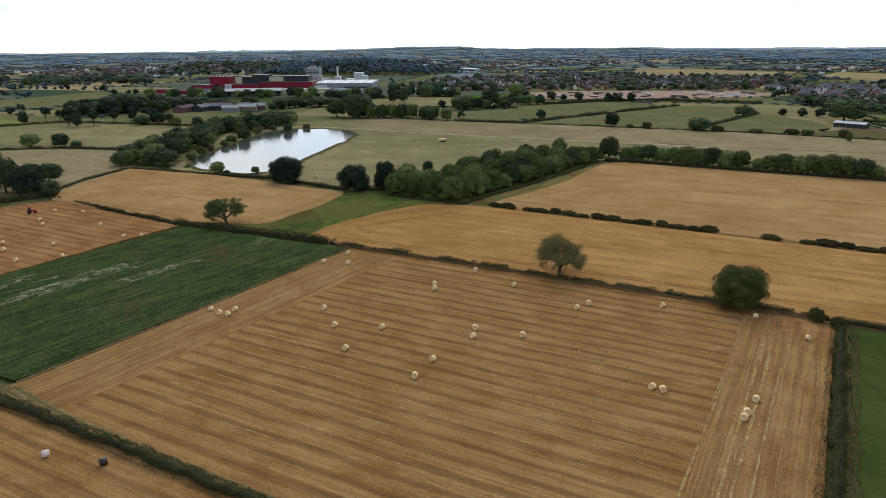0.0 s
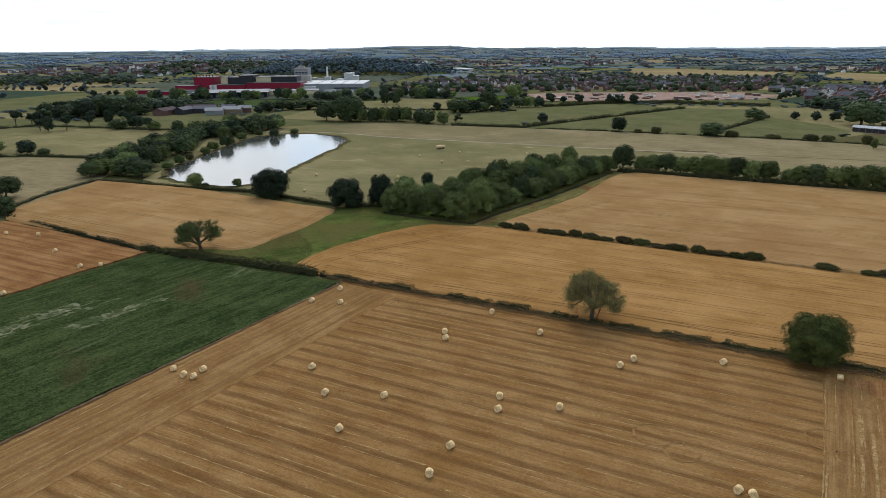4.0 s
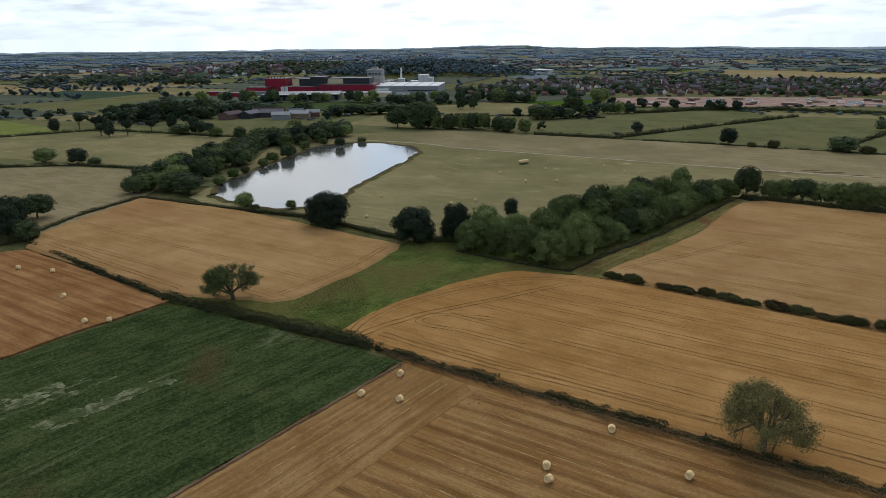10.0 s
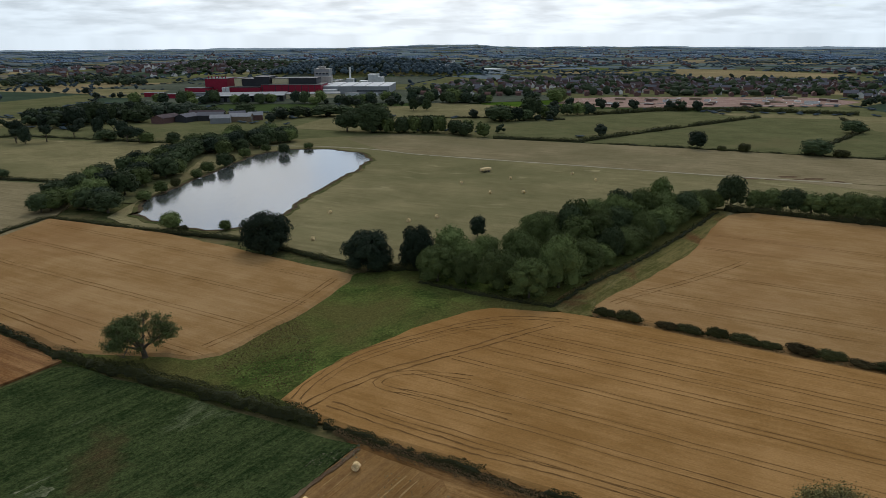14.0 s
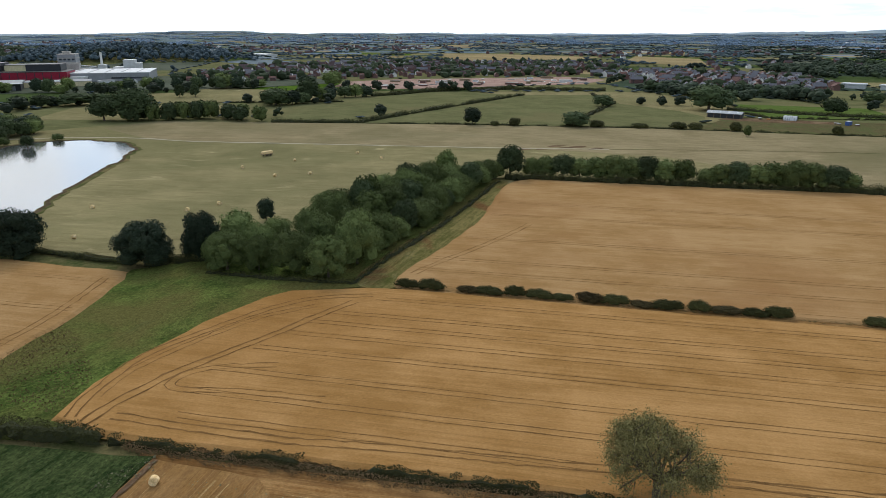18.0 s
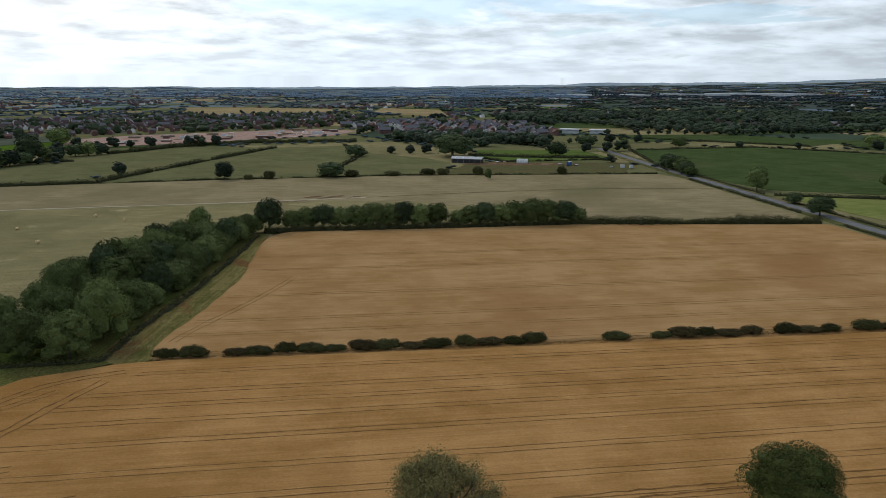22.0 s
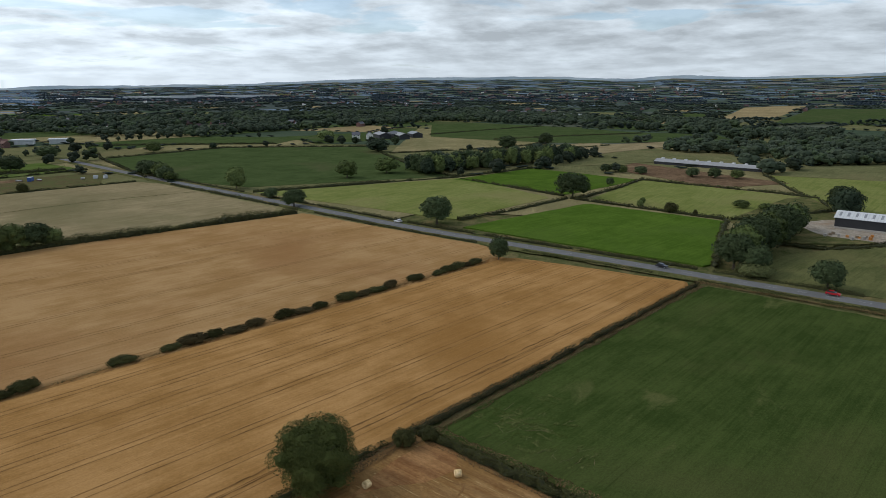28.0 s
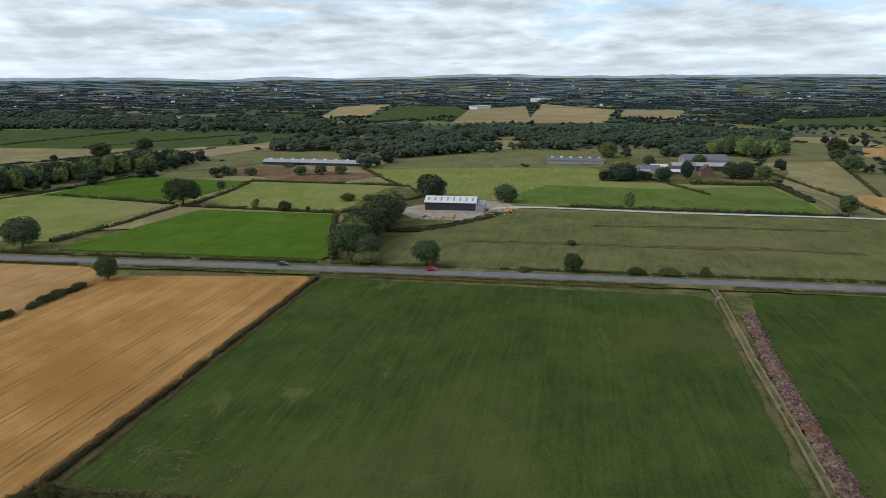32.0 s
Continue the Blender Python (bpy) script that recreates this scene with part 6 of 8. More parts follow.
H([(44, 624), (100, 602)], 2.6, 3, "hedge_leaf", "thick low hedge behind the pasture", 8, 19, 0, 0.32)
H([(224, 546), (326, 653), (345, 722)], 2.6, 4, "hedge_leaf", "gappy hedge between pastures", 6, 20, 0.46, 0.36)
nd = np.gradient(ROAD, axis=0)
nd /= np.hypot(nd[:, 0], nd[:, 1])[:, None]
RN = np.stack([-nd[:, 1], nd[:, 0]], 1)


def along_road(y0, y1, side):
    sel = (ROAD[:, 1] > y0) & (ROAD[:, 1] < y1)
    return (ROAD + RN * side)[sel]


H(along_road(107, 158, 6.9), 1.0, 1.6, "hedge_leaf", "low trimmed roadside hedge", 10, 21)
H(along_road(172, 265, 6.9), 1.3, 1.8, "hedge_leaf", "low trimmed roadside hedge", 10, 22)
H(along_road(285, 388, 6.9), 1.7, 2.2, "hedge_leaf", "dark green clipped roadside hedge", 8, 23, 0.3)
H(along_road(-10, 95, 6.9), 1.0, 1.8, "hedge_leaf", "low trimmed roadside hedge", 11, 24)
H(along_road(-4, 94, 8.6), 0.6, 1.6, "straw_verge", "dry grass margin inside the roadside hedge", 9, 25)
H(along_road(-160, -24, 6.9), 1.0, 1.8, "hedge_leaf", "low trimmed roadside hedge", 10, 26)
H(along_road(95, 320, -6.9), 1.6, 2.0, "hedge_leaf", "trimmed hedge along the road", 10, 27, 0.25)
H(along_road(50, 95, -7.2), 1.4, 2.2, "hedge_leaf", "bushy dark green roadside hedge", 10, 28)
H(along_road(-165, 40, -7.0), 1.5, 2.2, "hedge_leaf", "bushy dark green roadside hedge", 10, 29, 0.42)
H(along_road(330, 460, -6.9), 1.6, 2.2, "hedge_leaf", "dark green clipped roadside hedge", 7, 30)
def far_hedge(seed, *pts):
    H(list(pts), 2.0, 2.8, "hedge_leaf", "dark green clipped field hedge", 5.5, seed, 0.3, 0.34, 2.2)


far_hedge(40, (322, 192), (352, 168), (396, 142))
far_hedge(41, (396, 140), (346, 66))
far_hedge(42, (396, 136), (440, 112), (484, 94))
far_hedge(43, (404, 144), (466, 214))
far_hedge(44, (346, 66), (300, 78), (252, 88))
far_hedge(45, (484, 94), (440, 20), (424, 2))
far_hedge(46, (346, 64), (360, 40), (380, 8), (424, 2))
far_hedge(47, (382, 325), (430, 270), (472, 218))
far_hedge(48, (472, 218), (510, 250), (600, 300), (686, 344))
far_hedge(49, (325, -50), (286, -112), (249, -172))
far_hedge(50, (428, 424), (528, 530), (560, 556))
far_hedge(51, (645, 477), (528, 530))
far_hedge(52, (645, 477), (686, 344))
far_hedge(53, (526, 6), (430, 8))
far_hedge(54, (439, -154), (400, -165), (330, -155))
far_hedge(55, (258, -180), (294, -219), (392, -266))
far_hedge(56, (288, -243), (360, -310), (438, -381))
far_hedge(57, (240, -190), (285, -214))
far_hedge(58, (453, -313), (466, -330), (619, -503))
far_hedge(59, (624, 305), (703, 204), (780, 164))
far_hedge(60, (645, 203), (750, 103))
far_hedge(61, (698, 447), (643, 606))
far_hedge(62, (-156, 472), (-230, 492), (-340, 474))
far_hedge(63, (-152, 606), (-175, 612), (-300, 656), (-420, 562))
far_hedge(64, (-19, 764), (84, 747), (115, 734))
far_hedge(65, (380, 574), (375, 532), (459, 492))
far_hedge(67, (860, 316), (960, 255), (1062, 186))
far_hedge(68, (800, 230), (870, 150), (940, 55))
H([(384, 586), (404, 553), (430, 525), (456, 508)], 3.0, 4.0, "hedge_leaf", "tall reedy hedge behind the sheds", 7, 69, 0.2, 0.3)
far_hedge(66, (536, 170), (470, 220))
H([(300, 62), (290, 40), (296, 24), (306, 5), (318, -12)], 1.2, 7, "hedge_leaf", "weedy mound in front of the barn", 9, 70)

# ---- trees and bushes, space by space ----
plant("thin_ash", 50.8, 206.0, 13.8, 15.4)
plant("oak_a", 93, 178, 11.8, 14.6, "dense rounded dark green tree on the field hedge")
plant("open_oak", -66, 277, 13.4, 17.5, "spreading oak on the overgrown hedge")
plant("dark_a", -56.5, 359, 13.6, 17.5, "very dark round tree beside the pond")
plant("dark_a", -21, 338, 12.6, 16.2, "very dark round tree at the meadow's corner", turn=40)
plant("dark_a", -6, 338, 14.2, 11.5, "tall very dark tree beside the copse", turn=190)
plant("mid_c", 4, 344, 12, 12)
plant("mid_dark", 15, 373, 8.2, 6.2, "small dark conifer behind the copse")
for k, (x, y, h, w) in enumerate(((0, 326, 11.5, 14), (8, 323, 9.5, 10), (17, 318, 13, 15), (24.5, 311, 12, 14), (34, 319, 15, 15), (15.5, 344, 9.5, 11), (26, 327, 13.5, 14), (9, 333, 10, 12), (-3, 332, 9, 9), (25, 341, 12, 13), (38, 336, 12, 13))):
    plant("willow_b" if k % 3 else "willow_a", x, y, h * (1.0 + 0.07 * math.sin(k * 2.1)), w * 0.84, "", "copse willows", name="willow_tree")
for k, (x, y) in enumerate(resample([(40, 326), (50, 337), (64, 352), (78, 369), (94, 389), (108, 406)], 8.0)):
    plant(("willow_b", "willow_a", "willow_b", "oak_b")[k % 4], x - 1, y + 1, 9.2 + 2.2 * math.sin(k * 2.4), 10.8 + 1.4 * math.sin(k * 1.7), "", "copse trees")
copse = scatter([(36, 344), (46, 346), (58, 358), (71, 373), (87, 392), (100, 408), (98, 413), (80, 402), (54, 384), (34, 368), (28, 352)], 9.0, 4)
for k, (x, y) in enumerate(copse):
    plant(("willow_a", "willow_b", "mid_b", "willow_b", "oak_b")[k % 5], x, y, 10.0 + (k * 37 % 10) * 0.5, 9.8 + (k * 53 % 10) * 0.4, "", "copse trees")
H([(-5, 325), (8, 316), (20, 309), (30, 304), (38, 315), (52, 330), (66, 345), (81, 363), (98, 384), (113, 404)], 1.4, 2.2, "hedge_leaf", "dark thicket along the copse edge", 9, 72, 0, 0.26)
for x, y, h, w in ((104, 405, 9.5, 10), (110, 409, 9, 10), (114.5, 411, 8, 9)):
    plant("willow_b", x, y, h, w, "", "copse trees")
plant("oak_b", 121, 410, 14.5, 12, "tall tree at the corner of the copse")
ROW_A = ((129, 406, 8.5, 9), (134, 403, 9.5, 10.5), (140, 399, 10.5, 12), (146, 395, 9.5, 11), (152, 391, 10, 12), (158, 387, 11.5, 12.5), (164, 383, 10.5, 12), (169, 380, 11.5, 12), (175, 376, 10.5, 11), (181, 372, 11, 10))
ROW_B = ((190, 367, 7.5, 9), (194, 364, 9.5, 11), (199, 361, 10.5, 11.5), (205, 357, 10, 12), (211, 354, 11, 12), (217, 350, 12, 13), (223, 346, 11.5, 13), (229, 342, 10.5, 12), (234, 339, 8, 9))
for k, (x, y, h, w) in enumerate(ROW_A + ROW_B):
    plant(("willow_b", "oak_b", "mid_b", "willow_a", "mid_c")[k * 3 % 5], x + 2, y + 3, h, w, "leafy tree of the field-edge row", "tree row behind the wheat")
BUSHES = [(42, 297.5), (47, 294), (55, 289), (59.5, 286.5), (65, 283), (70, 280), (74.5, 277), (80, 273.5), (85, 270.5), (90, 267), (95, 264), (101, 260.5), (106, 257.5), (111, 254), (115.5, 251.5),
          (133, 240.5), (143, 234), (148, 231), (153, 228), (158, 224.5), (163, 221.5), (171, 216.5), (176, 213), (181, 210), (190, 204.5), (195, 201), (200, 198), (205, 195), (215, 189), (224, 183), (228, 180.5), (232, 178), (236, 175.5), (240, 173)]
for k, (x, y) in enumerate(BUSHES):
    kind = "bush_brown" if k % 5 == 2 or k in (9, 12, 19, 20, 25) else "bush"
    plant(kind, x, y, 2.3 + 0.6 * math.sin(k * 1.9), 7.2 + 1.3 * math.sin(k * 2.7), "", "bushes between the wheat fields", ROW + 180 * (k % 2) + 9 * math.sin(k * 3.3), None, 0.5)
tagged(new("verge", ribbon_mesh("verge", resample([(41, 297), (146, 230.8), (252, 164)], 3.0), 3.0, 0.16, M["headland"], 0.2, 0.1, 12)), "dry grass baulk between the wheat fields", "verge", "", "structure")
H([(40, 298), (120, 248.5), (245, 170)], 0.5, 2.2, "straw_verge", "dry grass strip under the bushes", 7, 73)
plant("oak_b", 248, 165, 8.8, 8.2, "roadside tree at the end of the bush row")
plant("bush", 108, 167, 3.8, 4.5, "dark bush on the field corner")
plant("bush", 111, 163, 2.6, 3.6, "dark bush on the field corner")
def stand(*rows):
    """Single trees and bushes: kind, place, height, width."""
    for kind, x, y, h, w in rows:
        far = math.hypot(x + 4, y - 139)
        back = 0.0 if "bush" in kind else 0.22 * w / far
        plant(kind, x + (x + 4) * back, y + (y - 139) * back, h, w)


stand(("oak_b", -176, 366, 10, 14), ("dark_a", -170, 335, 14, 15), ("oak_b", -184, 342, 17, 18), ("dark_a", -176, 350, 13, 14), ("mid_a", -160, 334, 8, 9), ("mid_dark", -230, 494, 10, 12), ("mid_c", -252, 498, 9, 14), ("mid_a", -218, 490, 5, 8))
stand(("mid_c", -98, 387, 6.6, 9), ("mid_b", -77, 384, 4.2, 5), ("mid_a", -132, 413, 9.5, 15), ("mid_b", -157, 417, 7.3, 10), ("mid_c", -146, 422, 10, 12.5), ("mid_a", -113, 516, 8.6, 9.6), ("mid_dark", -212, 632, 10, 16), ("mid_a", -222, 622, 8.5, 16))
stand(("mid_c", -191, 613, 8, 11), ("mid_a", -171, 606, 8.5, 11), ("oak_b", -42, 658, 22, 32), ("oak_b", -62, 664, 15, 20), ("mid_a", -15, 816, 12.5, 10), ("mid_a", -2, 818, 12.5, 10), ("mid_a", 87, 742, 20, 22), ("mid_c", 137, 896, 16, 24))
stand(("mid_a", -89, 560, 7, 7.7), ("mid_dark", 166, 568, 11.8, 12.3), ("bush", 191, 557, 5.2, 9.3), ("bush", 179, 562, 3.2, 7), ("mid_a", 224, 537, 10, 19), ("bush", 237, 533, 4.8, 10), ("mid_a", 363, 582, 20, 36), ("bush", 283, 511, 4.4, 12))
stand(("bush", 292, 506, 4.2, 11), ("bush", 309, 490, 6, 8.6), ("bush", 356, 458, 5.6, 7.6), ("mid_a", 303, 634, 9.6, 18), ("bush", 262, 522, 3.2, 12), ("oak_b", 308, 200, 13.2, 16.5), ("oak_b", 396, 139, 14.7, 19.8), ("mid_c", 393, 341, 13.8, 13.1))
stand(("mid_b", 453, 290, 12.3, 14.6), ("mid_b", 482, 270, 12, 17), ("oak_b", 337, 281, 9.8, 13.2), ("mid_a", 363, 305, 6.4, 8.9), ("mid_dark", 632, 318, 12.5, 23), ("bush", 362, 90, 5.4, 7.4), ("oak_b", 376, 5, 13.6, 19), ("bush", 356, 79, 3.0, 2.6))
stand(("mid_b", 384, 102, 3.9, 3.8), ("mid_a", 690, 204, 13.1, 18.8), ("mid_a", 750, 169, 12.3, 16.6), ("mid_c", 743, 409, 12.3, 21.8), ("mid_c", 589, 520, 10.3, 14.6), ("mid_c", 551, 554, 8.8, 9), ("mid_dark", 631, 483, 6.5, 7.7), ("mid_a", 437, 537, 12, 20))
stand(("mid_a", 519, 573, 11.3, 19), ("oak_b", 227.5, 59, 9.9, 11.6), ("pale_bush", 241, 78, 4.6, 13), ("oak_b", 202, 14, 6.9, 7.6), ("mid_a", 345, -28, 10.4, 14.4), ("mid_b", 306, -82, 9, 6), ("mid_a", 254, -177, 10, 10), ("mid_a", 497, -449, 14.4, 21.6))
stand(("mid_a", 448, -392, 11, 14.6), ("mid_a", 384, -335, 12.6, 16), ("mid_c", 374, 104, 4.2, 3.6), ("mid_a", 454, 116, 5.3, 5.7), ("bush", 210, 29, 2.0, 4.8), ("bush", 183, -27, 3.6, 3.6), ("bush", 188, -16, 2.8, 8), ("bush", 193, -6, 2.6, 7))
stand(("mid_dark", 359, 10, 15, 15), ("mid_b", 374, 41, 4.1, 9), ("mid_b", 381, 52, 4.4, 9), ("mid_dark", 407, -148, 11.5, 22), ("mid_dark", 398, -140, 10, 16), ("mid_a", 388, -166, 9.9, 13), ("mid_dark", 392, -189, 13, 9), ("mid_b", 543, -225, 13.2, 18.4))
stand(("mid_a", 382, -222, 10, 16), ("mid_a", 388, -236, 11, 15), ("mid_c", 519, 104, 6, 8), ("mid_a", 515, 92, 6, 10), ("mid_a", 523, 116, 6, 9), ("mid_a", 527, 109, 6.5, 9), ("mid_a", 505, 58, 7, 10), ("mid_a", 503, 44, 7.5, 10))
stand(("mid_c", 500, 30, 7, 10), ("mid_a", 420, 405, 9, 13), ("mid_c", 428, 412, 11, 14), ("mid_a", 436, 424, 11, 15), ("mid_a", 446, 436, 10, 14), ("mid_b", 415, 398, 7, 10), ("mid_a", -164, 773, 13, 21), ("mid_a", -131, 762, 10, 18))
stand(("mid_a", -116, 766, 10, 19), ("mid_a", -91, 769, 11, 31), ("mid_a", -75, 777, 9, 21), ("mid_a", -203, 771, 10, 18), ("mid_a", -191, 775, 9, 16), ("mid_a", -243, 734, 12, 20), ("mid_a", -276, 731, 19, 22), ("mid_dark", -283, 708, 17, 19))
stand(("mid_a", 58, 722, 14, 28), ("mid_a", 240, -8, 2.4, 4), ("mid_c", 300, 470, 7, 5), ("mid_b", 305, 60, 5, 9))

for k in range(9):
    plant("mid_dark", 406 - 1.3 * k, -131 - 3.5 * k, 7.2 + 0.4 * math.sin(k * 2.0), 7.0, "clipped dark evergreen of the farm screen", "evergreen screen")
for kind, x, y, h, w in (("mid_dark", 388, -167, 10, 10), ("mid_dark", 397, -192, 13, 7), ("mid_a", 387, -222, 12, 12), ("mid_dark", 378, -228, 12, 11), ("mid_a", 372, -238, 10, 11), ("mid_c", 535, -220, 15, 16), ("mid_a", 452, -250, 10, 12), ("mid_a", 470, -215, 9, 11), ("mid_c", 440, -165, 7, 8)):
    plant(kind, x, y, h, w)
H([(372, -175), (355, -202), (345, -221), (286, -189)], 3.0, 4.0, "hedge_leaf", "bushy hedge round the farm beyond the lane", 7, 75, 0, 0.34)
joined_trees("willow_wood", [(("far_c", "far_a")[k % 2], x, y, 12 + (k * 31 % 10) * 0.5, 13) for k, (x, y) in enumerate(scatter([(506, -325), (484, -346), (512, -412), (560, -400), (545, -320)], 12, 61))], "pale grey-green willows beyond the farm")
for k, (x, y, h, w) in enumerate(((55, 728, 11, 13), (63, 728, 13, 14), (72, 729, 12, 14), (81, 732, 10, 13), (98, 750, 12, 13), (108, 758, 10, 12), (124, 772, 11, 14), (134, 773, 12, 14), (144, 774, 10, 13), (19, 903, 13, 16), (29, 899, 15, 17), (40, 893, 13, 15), (52, 896, 9, 13))):
    plant(("far_a", "far_c", "far_dark")[k % 3], x, y, h, w, "dark leafy tree of the hedgerow below the town", "hedgerow trees below the town")
H([(150, 774), (184, 786), (209, 798), (247, 806), (292, 798), (335, 776), (379, 753)], 3.8, 6.0, "hedge_leaf", "tall overgrown hedge below the building site", 7, 76, 0.12, 0.42)
# screen of trees beside the barn, and the roadside grove
for k, (x, y, h, w) in enumerate(((252, 82, 13, 15), (260, 78, 14.5, 15), (268, 74, 15, 16), (277, 69, 15.5, 17), (287, 63, 15, 16), (296, 58, 15.5, 17), (306, 52, 15, 17), (315, 48, 14, 15), (326, 42, 13, 14), (247, 76, 10, 12))):
    plant(("oak_b", "mid_b", "mid_a")[k % 3], x, y, h, w, "leafy tree of the grove beside the barn", "grove beside the barn")
for k, (x, y, h, w) in enumerate(((-124, 436, 5, 7), (-122, 452, 6, 7), (-121, 468, 4, 6), (-117, 488, 5, 7), (-116, 504, 6, 8), (-112, 533, 5, 7), (-108, 552, 6, 8), (-100, 572, 5, 7), (-90, 384, 2.5, 5), (-76, 584, 4, 7))):
    plant(("mid_c", "mid_b", "bush")[k % 3], x - 2.5, y, h, w, "bank-side willow scrub at the water's edge", "pond scrub")
# pond wood, tree rows and belts
for k, (x, y) in enumerate(scatter([(-160, 414), (-136, 416), (-140, 440), (-134, 480), (-127, 530), (-120, 566), (-104, 598), (-84, 624), (-110, 636), (-148, 604), (-152, 540), (-170, 445)], 11, 8)):
    plant(("mid_a", "mid_c", "mid_a", "mid_dark")[k % 4], x, y, 8.5 + (k * 31 % 10) * 0.45, 11 + (k * 17 % 10) * 0.4, "tree of the wood beside the pond", "pond wood")
joined_trees("tree_belt", [(("far_a", "far_c")[k % 2], x, y, 10.5 + (k * 31 % 10) * 0.35, 11) for k, (x, y) in enumerate(scatter([(-60, 652), (-27, 655), (40, 626), (42, 640), (-20, 676), (-60, 670)], 9.5, 9))], "dense row of trees behind the pasture")
BELT = []
for k, (x, y) in enumerate(scatter([(478, 240), (546, 186), (576, 150), (620, 128), (625, 140), (560, 205), (505, 262)], 9.5, 10)):
    BELT.append((("far_dark", "far_a", "far_a", "far_c")[k % 4], x, y, 11 + (k * 31 % 10) * 0.45, 11))
joined_trees("tree_belt", BELT, "dark tree belt across the fields")
for k in range(15):
    x, y = -330 + k * 9.5, 640 + 26 * math.sin(k * 0.8)
    plant("pine" if k % 3 else "mid_dark", x, y, 12 + 2 * math.sin(k * 2.2), 9, "dark pine of the row by the farm", "pines by the farm")
joined_trees("farm_trees", [(("far_dark", "far_a")[k % 2], x, y, 11 + (k * 31 % 10) * 0.4, 12) for k, (x, y) in enumerate(scatter([(-300, 700), (-250, 740), (-238, 780), (-300, 800), (-345, 740)], 12, 14))], "dense dark trees round the old farm")
WORKS_EDGE = scatter([(-330, 905), (-100, 890), (60, 895), (150, 930), (60, 925), (-120, 915), (-330, 935)], 15, 19)
joined_trees("works_trees", [(("far_a", "far_c", "far_dark")[k % 3], x, y, 8 + (k * 31 % 10) * 0.8, 13) for k, (x, y) in enumerate(WORKS_EDGE) if k % 4], "trees and scrub in front of the works")
for k, (x, y) in enumerate(scatter([(-330, 322), (-262, 260), (-205, 300), (-190, 330), (-200, 380), (-260, 420)], 13, 15)):
    plant(("mid_dark", "mid_a", "mid_c")[k % 3], x, y, 11 + (k * 31 % 10) * 0.5, 13, "tree of the dark grove beside the stubble", "grove beside the stubble")
H([(-160, 340), (-176, 326), (-205, 306), (-262, 258)], 3, 4, "hedge_leaf", "dark thicket beside the stubble", 8, 74, 0, 0.36)

# ---- bales ----
def bale_model(mat, end_mat):
    bm = bmesh.new()
    bmesh.ops.create_cone(bm, cap_ends=True, cap_tris=False, segments=28, radius1=0.74, radius2=0.74, depth=1.22, matrix=Matrix.Rotation(radians(90), 4, "Y"))
    caps = [f for f in bm.faces if len(f.verts) > 4]
    bmesh.ops.bevel(bm, geom=[e for f in caps for e in f.edges], offset=0.06, segments=2, affect="EDGES")
    for v in bm.verts:
        v.co += Vector((noise.noise(v.co * 3.1), noise.noise(v.co * 2.7 + Vector((5, 0, 0))), noise.noise(v.co * 3.3 + Vector((0, 7, 0))))) * 0.03
    for f in bm.faces:
        f.smooth = len(f.verts) <= 4
    body = mesh_bm("straw_roll", bm, M[mat])
    ends = []
    for sx in (-0.612, 0.612):
        em = bmesh.new()
        prev = None
        for r in (0.66, 0.5, 0.34, 0.17):
            ring = [em.verts.new((sx + (0.012 if sx > 0 else -0.012) * (1 + (r * 10 % 2 > 1)), r * math.cos(6.2832 * i / 18), r * math.sin(6.2832 * i / 18))) for i in range(18)]
            if prev:
                for i in range(18):
                    em.faces.new((prev[i], prev[(i + 1) % 18], ring[(i + 1) % 18], ring[i]))
            prev = ring
        em.faces.new(prev)
        ends.append(mesh_bm("rolled_end", em, M[end_mat]))
    return body, ends


BALE, BALE_DARK = bale_model("straw", "straw_end"), bale_model("wrap", "wrap")


def bale(x, y, turn, model=BALE, label="round golden straw bale lying on stubble", group="round bales"):
    ob = thing("straw_bale", x, y, 0.63, turn, label, "bale", group)
    ob.matrix_basis = pose(x, y, 0.63, 0, 0, turn) @ Matrix.Diagonal((0.92, 0.88, 0.88, 1))
    part("straw_roll", model[0], None, ob)
    for end in model[1]:
        part("rolled_end", end, None, ob)


BALES_A = [(-22, 224), (-14, 222), (13, 200), (13, 196.3), (26, 212), (36, 198), (50, 179), (54, 182), (73, 179), (94, 170), (100, 156), (-17, 183), (-13, 171), (-1, 169), (22, 167), (21, 162), (33, 162),
           (-9, 157), (11, 150), (7, 142), (55.4, 134.3), (57.2, 133), (74, 128), (68.6, 121.4), (70.1, 123.2), (-47, 184), (-44, 181), (-41.6, 180), (-40.5, 183.4), (-15, 233)]
for k, (x, y) in enumerate(BALES_A):
    bale(x, y, 60 + 25 * math.sin(k * 3.7) + (70 if k in (10, 9) else 0))
for k, (x, y) in enumerate([(-138, 280), (-143, 288), (-131, 300), (-115, 278), (-99, 260), (-93, 261), (-134, 245), (-139, 254), (-120, 251), (-123, 232), (-144, 303), (-110, 236), (-150, 262)]):
    bale(x, y, 50 + 40 * math.sin(k * 2.3), BALE, "round straw bale on reddish stubble", "round bales beyond the green field")
BALE_PALE = bale_model("pale_wrap", "straw_end")
bale(-57, 116, 20, BALE_PALE, "round bale in pale pinkish net wrap", "round bales")
bale(-46, 113, 40, BALE_DARK, "round bale in black plastic wrap", "round bales")
for k, (x, y) in enumerate([(-43, 371), (-42, 410), (-10, 395), (14, 468), (26, 445), (39, 478), (41, 445), (72, 489), (80, 471), (1, 401)]):
    bale(x, y, 33 * k, BALE, "round hay bale on the dry pasture", "hay bales on the pasture")


